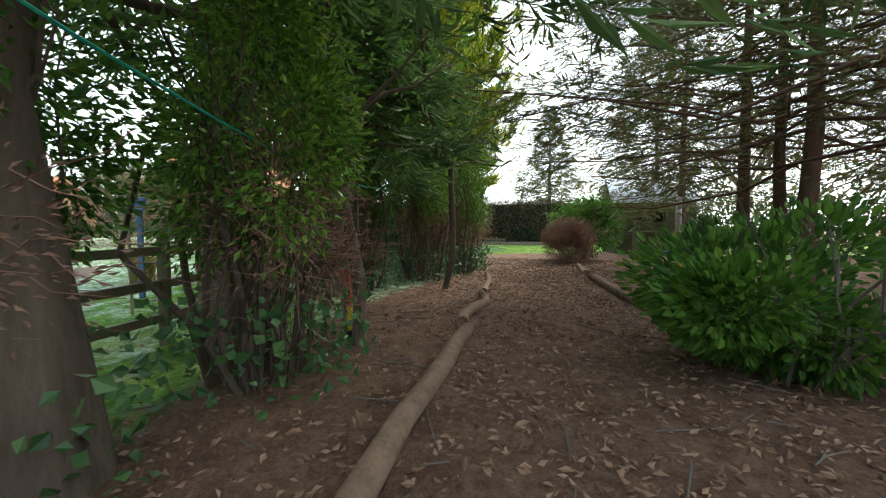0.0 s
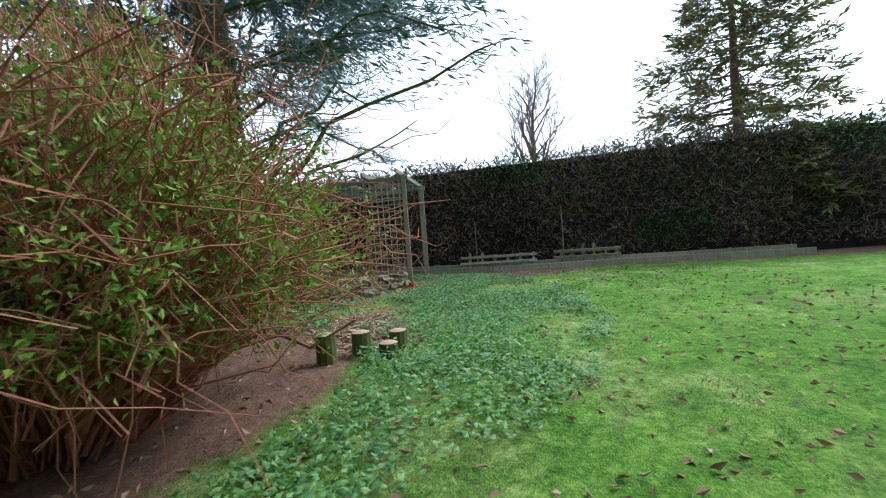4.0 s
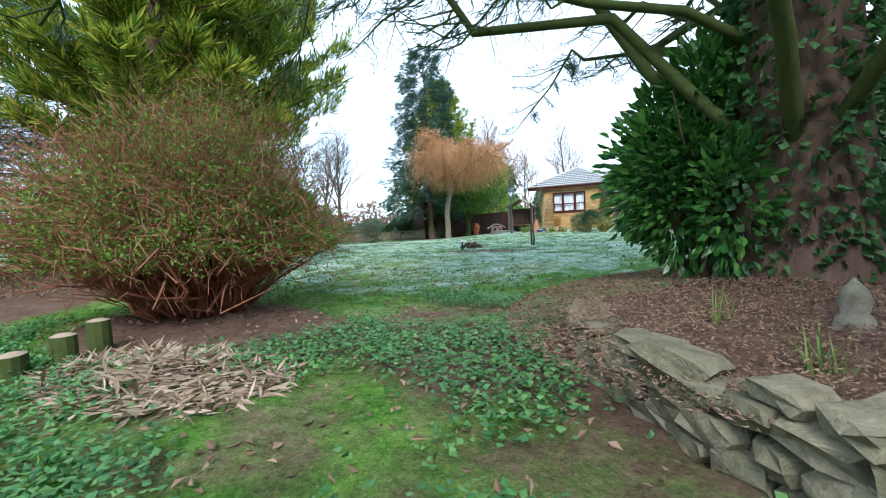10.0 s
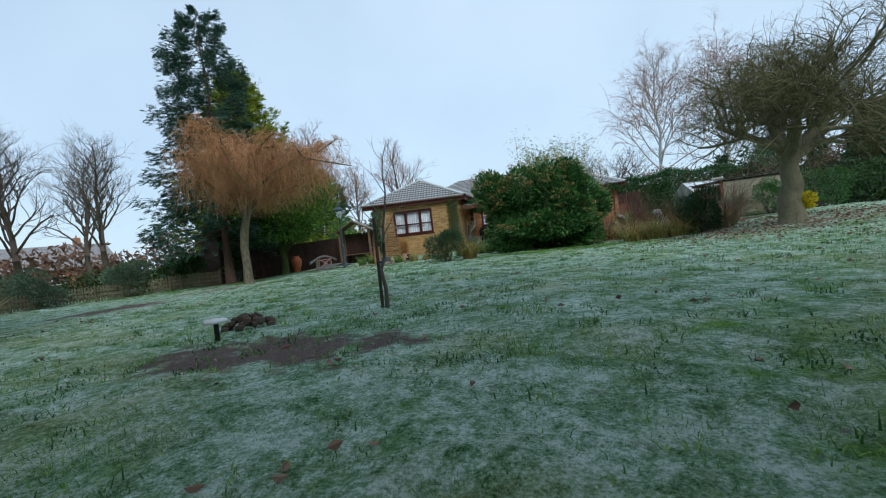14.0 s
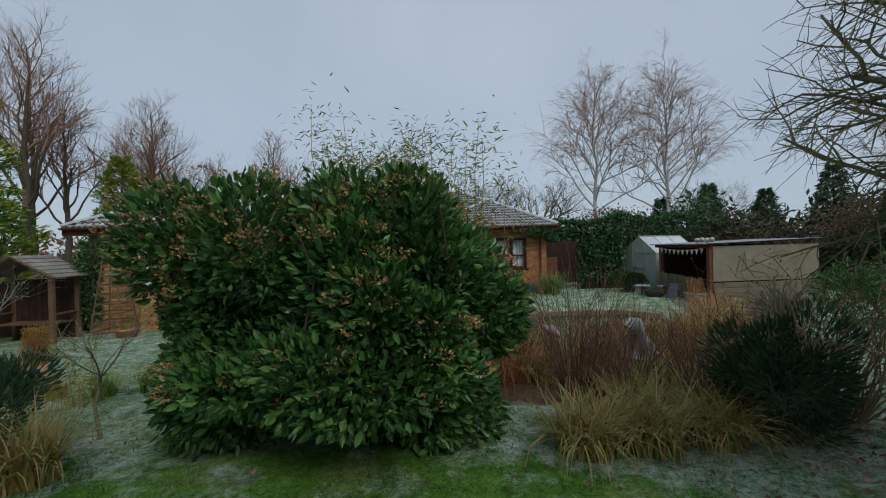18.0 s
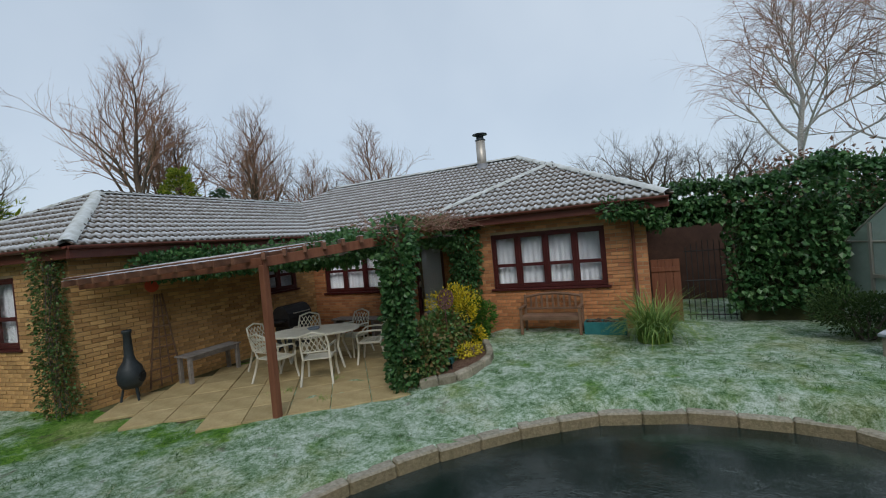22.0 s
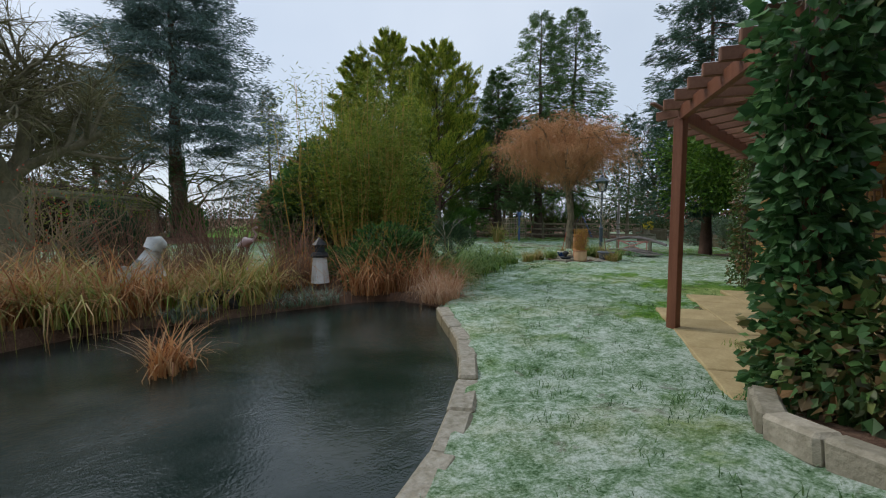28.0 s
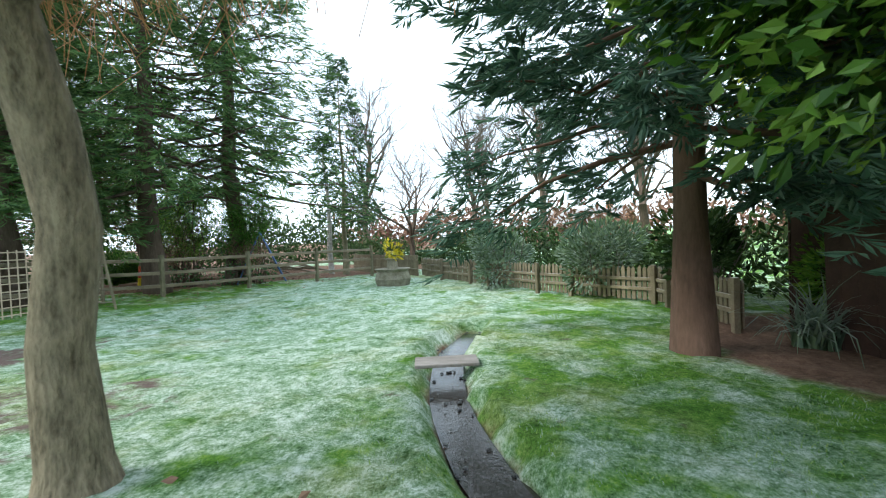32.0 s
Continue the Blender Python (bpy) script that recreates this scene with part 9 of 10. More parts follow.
part("cap", Build().lathe([(0.0, 0.33), (0.2, 0.33), (0.235, 0.37), (0.2, 0.45), (0.1, 0.51), (0.0, 0.53)], 20), MOSSY, msh, shade=True)
part("ball", Build().lathe([(0.0, 0.51), (0.05, 0.525), (0.07, 0.56), (0.05, 0.6), (0.0, 0.615)], 12), WHITE, msh, "pale weathered ball", True)
msh.scale = (0.8, 0.8, 0.8)
whole("gnome_statue", Build().lathe([(0.0, 0.0), (0.09, 0.0), (0.1, 0.08), (0.07, 0.17), (0.05, 0.2), (0.065, 0.25), (0.05, 0.3), (0.0, 0.36)], 12), STONE, "small worn stone figure in the raised bed", "statue", at=(3.42, -30.05, bedz(3.4, -30) - 0.13), shade=True)
for x, y, s in ((3.85, -30.75, 0.14), (4.15, -30.6, 0.12), (4.3, -30.95, 0.11)):
    e = thing("bed_boulder", (x, y, bedz(x, y) - 0.12), "rounded grey boulder in the raised bed", "boulder")
    rock(s, "boulder", e, (0, 0, 0.05), STONE, (1, 0.9, 0.75))
for x, y in ((3.3, -30.6), (3.75, -30.45), (2.9, -30.0), (4.4, -31.2)):
    clump("bed_iris", (x, y, bedz(x, y) - 0.15), 26, 0.3, 0.5, GRASS_GREEN, "young green iris leaves in the raised bed", 0.06, 0.018)
lv = Build()
n = 30000
a, r = rng.uniform(0, 2 * math.pi, n), np.sqrt(rng.uniform(0, 1, n))
lx, ly = 3.2 + 1.7 * r * np.cos(a), -29.2 + 2.0 * r * np.sin(a)
lv.leaves(np.c_[lx, ly, gz(lx, ly) + 0.24 + 0.2 * (1 - r)], rng.normal(size=(n, 3)) * (1, 1, 0.35), 0.026, 0.35)
whole("bed_litter", lv, LITTER, "brown needles and twigs lying on the raised bed", "leaf litter", "stuff")

# pergola walk
pw = thing("pergola_walk", (0, 0, 0), "weathered timber pergola walk with lattice side", "pergola")
PD = np.array([0.29, 0.957])
R1, R2 = np.array([4.46, -31.94]), np.array([6.62, -32.16])
for k in range(5):
    for q, w in ((R1, 0.095), (R2, 0.12)):
        c = q + PD * 3.45 * k
        part("post", Build().beam((*c, gzf(*c) - 0.1), (*c, 2.25), w, w, 0.006), TIMBER, pw)
        if q is R2 and k == 0:
            part("post", Build().beam((c[0] + 0.14, c[1] + 0.03, gzf(*c) - 0.1), (c[0] + 0.14, c[1] + 0.03, 2.2), 0.1, 0.1, 0.006), TIMBER, pw)
for q in (R1, R2):
    a, b = q - PD * 0.1, q + PD * 13.8
    part("beam", Build().beam((*a, 2.18), (*b, 2.18), 0.05, 0.09), TIMBER, pw)
for k in range(19):
    c = R1 + PD * (0.75 * k + 0.05)
    e = R2 + PD * (0.75 * k + 0.05)
    dd = (e - c) / np.linalg.norm(e - c)
    part("rafter", Build().beam((*(c - dd * 0.5), 2.27), (*(e + dd * 0.4), 2.27), 0.045, 0.09), TIMBER, pw)
lat0 = R1 + np.array([-0.02, 0.05])
ln_ = surface("pale_lattice_wood", (0.3, 0.27, 0.2), (0.46, 0.42, 0.33), 4, 0.9, 0.3, moss=0.2)
for k in range(6):
    c = lat0 + PD * (0.06 + k * 0.13)
    part("lattice_slat", Build().beam((*c, -0.02), (*c, 2.1), 0.026, 0.012, 0.002), ln_, pw)
for k in range(15):
    z = 0.1 + k * 0.14
    c0_, c1_ = lat0 + PD * 0.02, lat0 + PD * 0.76
    part("lattice_slat", Build().beam((*c0_, z), (*c1_, z), 0.012, 0.026, 0.002), ln_, pw)
for k in range(24):
    c = R1 + PD * (0.14 * k + 0.1)
    part("lattice_slat", Build().beam((*c, 1.72), (*c, 2.14), 0.012, 0.026, 0.002), ln_, pw)
for z in (1.74, 1.88, 2.02):
    part("lattice_slat", Build().beam((*(R1 + PD * 0.05), z), (*(R1 + PD * 3.4), z), 0.012, 0.026, 0.002), ln_, pw)
for q in (R1, R2):
    part("post_shoe", Build().box((q[0] - 0.06, q[1] - 0.06, gzf(*q) - 0.05), (q[0] + 0.06, q[1] + 0.06, gzf(*q) + 0.1), None, 0.004), REDMETAL, pw, "rusty red post shoe")
# climber stems on the lattice side
cl = thing("bare_climber", G(*(R1 + PD * 1.6)), "tangle of bare climbing stems on the pergola side", "climber")
b = Build()
for k in range(210):
    s = rng.uniform(-1.4, 5.0)
    c = PD * s + rng.normal(size=2) * 0.16
    b.tube(bent((*c, -0.05), (*(c + rng.normal(size=2) * 0.3), rng.uniform(0.8, 2.3)), 0, 0.05, 6), np.linspace(0.009, 0.003, 6), 4, cap=False)
part("stem_tangle", b, TWIG_RED, cl)
b = Build()
n = 1300
s = rng.uniform(-1.2, 5, n)
b.leaves(np.c_[PD[0] * s + rng.normal(size=n) * 0.25, PD[1] * s + rng.normal(size=n) * 0.25, rng.uniform(0.1, 2.3, n)], rng.normal(size=(n, 3)), 0.06, 0.6)
part("foliage", b, IVY, cl)
n = 1600
s = rng.uniform(2.6, 13, n)
whole("bamboo_screen", Build().leaves(np.c_[R1[0] - 0.5 + PD[0] * s + rng.normal(size=n) * 0.3, R1[1] + PD[1] * s + rng.normal(size=n) * 0.3, rng.uniform(0.1, 2.6, n)], rng.normal(size=(n, 3)) + (0, 0, 0.5), 0.16, 0.2), BAMBOO, "loose screen of thin bamboo leaves behind the cedar", "bamboo", "stuff")

# tall hedge behind
HL = np.array([(4.7, -46.0), (7.3, -35.6), (8.2, -32.0), (9.1, -28.5), (12.9, -13.5)])
hg = thing("tall_hedge", (0, 0, 0), "tall conifer hedge, brown and bare inside with green patches", "hedge")
hb, hc = Build(), Build()
hl = along(HL, 0.5)
nrm_ = np.array([-0.968, 0.25])
# solid near-black core: the shade between the twigs put into a colour
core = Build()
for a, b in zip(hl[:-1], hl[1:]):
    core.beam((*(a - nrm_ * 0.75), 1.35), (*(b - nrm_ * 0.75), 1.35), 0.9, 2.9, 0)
part("inner_mass", core, surface("hedge_shade_black", (0.008, 0.007, 0.006), (0.03, 0.024, 0.02), 4, 1.0, 0), hg, "solid near-black filling painted as the hedge's inner shade")
n = 46000
k = rng.uniform(0, len(hl) - 1.001, n)
i = k.astype(int)
p2 = hl[i] + (hl[i + 1] - hl[i]) * (k - i)[:, None]
z = rng.uniform(0.05, 1.0, n) ** 0.9 * 3.0
bul = 0.14 * np.sin(p2[:, 1] * 1.7) + 0.1 * np.sin(z * 3 + p2[:, 1])
off = rng.uniform(-0.25, 0.22, n) + bul
topm = rng.uniform(size=n) < 0.22
z = np.where(topm, 2.95 + rng.normal(size=n) * 0.14 + 0.1 * np.sin(p2[:, 1] * 2.3), z)
off = np.where(topm, rng.uniform(-1.3, 0.1, n), off)
pp = np.c_[p2 + nrm_ * off[:, None], z - 0.1]
way = np.c_[np.tile(nrm_, (n, 1)) * 0.6, np.full(n, 0.25)] + rng.normal(size=(n, 3)) * 0.55
gm = (np.sin(p2[:, 1] * 0.8 + 1.0) * np.sin(z * 1.6 + 0.4) > 0.72) | (p2[:, 1] > -24)
part("twig_tangle", Build().leaves(pp[~gm], way[~gm], 0.2, 0.16, 0.04), HEDGE, hg)
part("green_growth", Build().leaves(pp[gm], way[gm], 0.12, 0.35, 0.05), HEDGE_GREEN, hg)
# timber edging, pallets and canes along the hedge
eb = thing("timber_edging", (0, 0, 0), "low weathered boards edging the hedge bottom", "edging")
EL = along(np.array([(5.3, -41.0), (6.05, -36.9), (6.75, -32.9), (7.2, -31.0), (8.3, -26.9)]), 2.2)
for a, b in zip(EL[:-1], EL[1:]):
    part("board", Build().beam((*a, gzf(*a) + 0.06), (*b, gzf(*b) + 0.06), 0.05, 0.16, 0.005), TIMBER, eb)
    part("board", Build().beam((a[0] + 0.55, a[1], gzf(*a) + 0.1), (b[0] + 0.55, b[1], gzf(*b) + 0.1), 0.04, 0.2, 0.005), TIMBER, eb)


def pallet(at, turn, tilt, L=1.5, label="broken wooden pallet leaning at the hedge"):
    e = thing("wooden_pallet", at, label, "pallet", turn=turn)
    e.matrix_basis = HERE @ pose(*at, tilt, 0, turn)
    for k in range(3):
        part("rail", Build().box((0, -0.02, k * 0.16), (L, 0.02, k * 0.16 + 0.07), None, 0.004), TIMBER, e)
    for k in range(6):
        part("slat", Build().box((k * L / 6 + 0.05, -0.05, -0.05), (k * L / 6 + 0.12, -0.022, 0.4 + rng.uniform(-0.1, 0.12)), None, 0.004), TIMBER, e)
    return e


pallet(G(6.55, -35.0, 0.05), 78, 15, 2.0)
pallet(G(6.2, -37.0, 0.05), 75, -12, 1.6)
can = thing("garden_cane", G(6.75, -35.75), "thin upright cane with a red tip by the hedge", "cane")
part("cane", Build().tube([(0, 0, -0.05), (0.02, 0, 1.55)], 0.013, 6), TIMBER, can)
part("tip", Build().tube([(0.02, 0, 1.5), (0.02, 0, 1.6)], 0.018, 6), REDMETAL, can)
can2 = thing("garden_cane", G(6.95, -33.5), "thin upright cane by the hedge", "cane")
part("cane", Build().tube([(0, 0, -0.05), (0.02, 0, 1.35)], 0.011, 6), TIMBER, can2)

# chips and logs under the spirea
ch = Build()
n = 2400
a, r = rng.uniform(0, 2 * math.pi, n), np.sqrt(rng.uniform(0, 1, n))
cx, cy = 0.2 + 0.95 * r * np.cos(a), -31.75 + 0.5 * r * np.sin(a) + 0.15 * r * np.cos(a)
ch.leaves(np.c_[cx, cy, gz(cx, cy) + 0.1 * (1 - r) + 0.015], rng.normal(size=(n, 3)) * (1, 1, 0.25), 0.12, 0.16, 0.02)
whole("wood_chips", ch, CHIPS, "heap of pale wood chippings under the bush", "wood chips", "stuff")
for k, (x, y) in enumerate(((-0.95, -32.25), (-0.68, -32.3), (-0.85, -32.0), (-1.05, -31.75))):
    e = thing("log_stump", G(x, y), "short upright mossy log", "log")
    part("log", Build().lathe([(0.0, 0.0), (0.085, 0.0), (0.08, 0.12 + 0.04 * k), (0.0, 0.13 + 0.04 * k)], 11), BARK_GREEN, e)
    part("cut_end", Build().lathe([(0.078, 0.122 + 0.04 * k), (0.04, 0.136 + 0.04 * k), (0.0, 0.138 + 0.04 * k)], 11), CHIPS, e, "yellowish cut face")
pnb = thing("brown_fence_panel", G(-4.55, -28.4), "red-brown boarded fence panel between the shrubs", "fence", turn=-140)
for k in range(11):
    part("board", Build().box((k * 0.135, -0.012, 0.0), (k * 0.135 + 0.13, 0.012, 1.55), None, 0.004), BROWNWOOD, pnb)
for z in (0.3, 1.25):
    part("rail", Build().box((0, 0.012, z), (1.48, 0.05, z + 0.07), None, 0.004), BROWNWOOD, pnb)
part("post", Build().box((-0.09, -0.04, -0.1), (-0.01, 0.04, 1.65), None, 0.005), TIMBER, pnb)
# ground cover
nt_ = Build()
n = 52000
x, y = rng.uniform(-3.5, 6.5, n), rng.uniform(-36, -27, n)
dens = np.array([noise.noise(Vector((a * 0.9, b * 0.9, 0))) for a, b in zip(x, y)])
keep = (dens > -0.12 + rng.normal(size=n) * 0.12) & (np.hypot((x - 1.6) / 4.2, (y + 31.6) / 2.6) < 1.15) & ~((np.hypot((x - 3.2) / 1.5, (y + 29) / 1.9) < 1)) & ~(np.hypot((x + 1.6) / 1.9, (y + 30.6) / 1.5) < 1)
x, y = x[keep], y[keep]
n = len(x)
base = np.c_[x, y, gz(x, y) + rng.uniform(0.02, 0.1, n)]
for k in range(3):
    nt_.leaves(base + rng.normal(size=(n, 3)) * (0.03, 0.03, 0.015), rng.normal(size=(n, 3)) * (1, 1, 0.25), 0.037, 0.75, 0.1, 0.3)
whole("ground_cover", nt_, NETTLE, "low nettle-like ground cover over the clearing", "ground cover", "stuff")
lt2 = Build()
n = 5200
x, y = rng.uniform(-4, 8.0, n), rng.uniform(-38, -27, n)
lt2.leaves(np.c_[x, y, gz(x, y) + 0.02], rng.normal(size=(n, 3)) * (1, 1, 0.3), 0.055, 0.5)
whole("clearing_leaves", lt2, LITTER, "dead leaves scattered in the clearing", "leaf litter", "stuff")

# ---- the woodland path ----
LEFT, FWD = np.array([0.41, 0.91]), np.array([0.91, -0.41])
C0 = np.array([-22.57, -25.45])


def beside(s, l):
    """A place s metres along the path and l metres to its north side."""
    return C0 + FWD * s + LEFT * l


def thicket(at, r, h, label, green=0.6, n=6500, leaf=LAUREL, size=0.1):
    e = thing("thicket_shrub", at, label, "shrub", "thicket along the path")
    b = Build()
    for k in range(34):
        a, q = rng.uniform(0, 2 * math.pi), math.sqrt(rng.uniform())
        b.tube(bent((0.45 * r * q * math.cos(a), 0.45 * r * q * math.sin(a), -0.05), (r * q * math.cos(a), r * q * math.sin(a), h * rng.uniform(0.4, 1.0)), -0.03, 0.05, 6), np.linspace(0.016 if k % 5 else 0.035, 0.004, 6), 4, cap=False)
    part("stem_tangle", b, BARK, e)
    p, w = lobed(int(n * 1.7), (r * 1.1, r * 1.1, h * 0.46), 20, 0.4, 0.3, 0.0)
    part("foliage", Build().leaves(p + (0, 0, h * 0.64), w + rng.normal(size=w.shape) * 0.4, size * 0.7, 0.45), leaf, e)
    p, w = lobed(int(n * 0.35), (r, r, h * 0.3), 12, 0.45, 0.2, 0.0)
    dry = Build()
    dry.leaves(p + (0, 0, h * 0.34), w, 0.055, 0.35)
    for q in p[:260]:
        q = q + (0, 0, h * 0.34)
        dry.tube(bent(q, q + rng.normal(size=3) * (0.22, 0.22, 0.16), 0.0, 0.08, 4), np.linspace(0.005, 0.002, 4), 3, cap=False)
    part("dry_foliage", dry, DEADTWIG, e, "brown dead lower twigs")
    m_ = 420
    a, q = rng.uniform(0, 2 * math.pi, m_), np.sqrt(rng.uniform(0, 1, m_)) * r
    part("ivy", Build().leaves(np.c_[q * np.cos(a), q * np.sin(a), rng.uniform(0.05, 0.7, m_)], rng.normal(size=(m_, 3)), 0.085, 0.8), IVY, e)
    return e


for s, l, r, h, lf in ((1.2, 2.5, 1.0, 3.2, SHRUB), (2.9, 1.9, 0.8, 3.4, LAUREL), (7.4, 2.9, 0.7, 3.6, SHRUB), (9.4, 2.2, 0.8, 3.4, LAUREL), (11.4, 1.75, 0.85, 3.8, LAUREL), (12.9, 1.75, 0.9, 3.7, SHRUB), (14.3, 2.1, 0.95, 3.4, LAUREL)):
    p = beside(s, l)
    thicket(G(*p), r, h, "tall tangled evergreen thicket with brown dead lower growth", leaf=lf)
for s, l, r, h in ((3.9, 1.55, 0.07, 5.0), (8.1, 1.5, 0.065, 5.5), (5.6, 2.7, 0.08, 5.5), (10.4, 2.9, 0.08, 5)):
    p = beside(s, l)
    e = thing("leaning_trunk", G(*p), "slim leaning grey trunk at the path's edge", "tree")
    b = Build()
    ln = bent((0, 0, -0.1), (rng.normal() * 0.7, rng.normal() * 0.5, h), 0, 0.03, 8)
    b.tube(ln, np.linspace(r, r * 0.45, 8), 8)
    for k in range(5):
        q = ln[3 + k % 4]
        b.tube(bent(q, q + (rng.normal() * 1.0, rng.normal() * 1.0, rng.uniform(0.3, 1.2)), 0, 0.06, 5), np.linspace(r * 0.4, 0.008, 5), 5, cap=False)
    part("trunk", b, BARK, e, shade=True)
    m_ = 900
    q = ln[rng.integers(4, 8, m_)] + rng.normal(size=(m_, 3)) * (0.9, 0.9, 0.5)
    part("crown", Build().leaves(q, rng.normal(size=(m_, 3)), 0.11, 0.45), SHRUB, e)
# rail fence between wood and lawn
rf = thing("rail_fence", (0, 0, 0), "old post-and-rail fence along the wood", "fence")
for k in range(8):
    p = beside(-3 + k * 2.3, 3.7)
    part("post", Build().beam((*p, gzf(*p) - 0.1), (*p, gzf(*p) + 1.15), 0.1, 0.1), BARK_PALE, rf)
    if k < 7:
        q = beside(-0.7 + k * 2.3, 3.7)
        for z in (0.3, 0.65, 1.0):
            part("rail", Build().beam((*p, gzf(*p) + z), (*q, gzf(*q) + z), 0.04, 0.09), FENCE_WOOD, rf)
gp = thing("fence_post", G(*beside(4.1, 1.75)), "leaning fence post with red and yellow bands", "post")
part("post", Build().tube([(0, 0, -0.1), (-0.08, 0.05, 1.2)], 0.05, 8), BARK_PALE, gp)
part("band", Build().tube([(-0.02, 0.01, 0.35), (-0.045, 0.03, 0.7)], 0.055, 8), REDMETAL, gp, "red band")
part("band", Build().tube([(-0.005, 0.0, 0.08), (-0.02, 0.01, 0.34)], 0.056, 8), EUON, gp, "yellow band")
part("boot", Build().lathe([(0.0, -0.05), (0.08, -0.05), (0.08, 0.08), (0.0, 0.1)], 10), BLACK, gp)
rp = thing("green_rope", (0, 0, 0), "thin green rope strung between the trunks", "rope")
pa, pb = beside(0.5, 1.5), beside(6.5, 2.2)
part("rope", Build().tube(bent((*pa, 1.95), (*pb, 1.75), 0.03, 0.0, 8), 0.008, 5), surface("green_rope", (0.0, 0.25, 0.16), (0.02, 0.4, 0.26), 5, 0.7, 0), rp)


LOGBARK = surface("log_bark", (0.12, 0.075, 0.05), (0.3, 0.2, 0.14), 6, 0.95, 0.9, 0.03, 30)


def log_line(pts, r, label):
    e = thing("edging_log", G(*pts[0]), label, "log")
    z0 = gzf(*pts[0])
    ln = [(x - pts[0][0], y - pts[0][1], gzf(x, y) - z0 + r * 0.6 + rng.uniform(-0.01, 0.03)) for x, y in along(np.array(pts), 0.5)]
    part("log", Build().tube(ln, r * rng.uniform(0.85, 1.1, len(ln)), 9), LOGBARK, e, shade=True)


log_line([(-21.2, -25.35), (-20.3, -25.75), (-19.2, -26.3), (-18.3, -26.75)], 0.075, "long crooked log edging the path")
log_line([(-18.1, -26.75), (-17.5, -26.95), (-16.6, -27.6), (-15.8, -27.75)], 0.065, "crooked log edging the path")
log_line([(-15.2, -28.0), (-13.4, -28.75), (-12.0, -29.2)], 0.06, "log edging the path")
log_line([(-17.6, -29.75), (-15.5, -30.5), (-13.6, -31.2)], 0.085, "straight log edging the path")
log_line([(-12.9, -31.5), (-11.4, -32.3), (-10.2, -32.9)], 0.075, "log edging the path")
log_line([(-14.6, -33.6), (-12.5, -34.0), (-10.4, -34.4)], 0.06, "fallen branch on the leaf litter")

# dead bush, laurel, box, shed
dbu = thing("dead_bush", G(-8.9, -33.3), "dense round bush of dead brown conifer twigs", "shrub")
b = Build()
for k in range(2600):
    u = unit(1)[0]
    u[2] = abs(u[2]) if rng.uniform() < 0.8 else u[2] * 0.4
    tip = u * (0.92, 0.92, 0.85) * rng.uniform(0.75, 1.05) + (0, 0, 0.75)
    a0 = tip * 0.45 + (0, 0, 0.2)
    if tip[2] < 0.05:
        continue
    b.tube(bent(a0, tip, -0.05, 0.07, 4), np.linspace(0.006, 0.002, 4), 3, cap=False)
part("twig_tangle", b, DEADTWIG, dbu)
n = 9000
u = unit(n)
pz_ = u * (0.95, 0.95, 0.88) * rng.uniform(0.7, 1.03, (n, 1)) + (0, 0, 0.76)
pz_ = pz_[pz_[:, 2] > 0.05]
part("needles", Build().leaves(pz_, rng.normal(size=pz_.shape) + (0, 0, 0.4), 0.07, 0.14), DEADTWIG, dbu)
shrub("laurel_bush", G(-7.3, -34.9), (1.35, 1.3, 1.45), SHRUB, "fresh green laurel behind the dead bush", 9500, 0.1, 16, 0.42, 0.5)
shrub("choisya_bush", G(-20.0, -28.9), (1.15, 1.1, 0.85), SHRUB, "glossy bright green bush beside the path", 7500, 0.095, 16, 0.42, 0.55, 14)
shrub("ivy_stump", G(-14.0, -33.9), (0.55, 0.5, 0.9), IVY, "tree stump smothered in dark ivy", 3200, 0.08, 10, 0.45, 0.6)
shrub("golden_shrub", G(-11.9, -35.6), (0.4, 0.4, 0.35), EUON, "small yellow-green shrub in the litter", 900, 0.07, 8)
for x, y in ((-16.6, -31.4), (-18.4, -30.6), (-13.0, -35.2), (-11.0, -34.9)):
    clump("woodland_tuft", G(x, y), 60, 0.3, 1.0, GRASS_GREEN, "sparse green tuft in the leaf litter", 0.3, 0.014)
wbx = thing("water_butt_box", G(-6.25, -38.5), "dark mossy upright timber box by the shed", "box", turn=-15)
part("box", Build().box((-0.45, -0.35, 0), (0.45, 0.35, 1.0), None, 0.02), SHEDWOOD, wbx)
part("lid", Build().box((-0.5, -0.4, 1.0), (0.5, 0.4, 1.05), None, 0.01), SHEDWOOD, wbx)
wp = thing("bird_box_post", G(-9.6, -37.2), "pale peeling post with nest holes beside a pine", "post")
part("post", Build().lathe([(0.0, 0.4), (0.11, 0.4), (0.1, 2.3), (0.0, 2.32)], 10), BIRCH, wp, shade=True)
part("stub", Build().lathe([(0.0, -0.1), (0.06, -0.1), (0.06, 0.42), (0.0, 0.42)], 8), BARK, wp)
# nest holes are flat discs whose shade is painted near-black
for z in (0.95, 1.35, 1.7, 2.05):
    part("hole", Build().lathe([(0.0, 0.0), (0.03, 0.0), (0.0, 0.01)], 8), SHADE_BLACK, wp, at=pose(-0.1, 0.05, z, 90, 0, -65))
shed = thing("garden_shed", (-4.31, -40.12, -0.12), "old mossy lap-boarded shed with pale corrugated roof", "shed", turn=-111)
W2, D2, EH, RHH = 1.75, 1.25, 2.45, 3.65
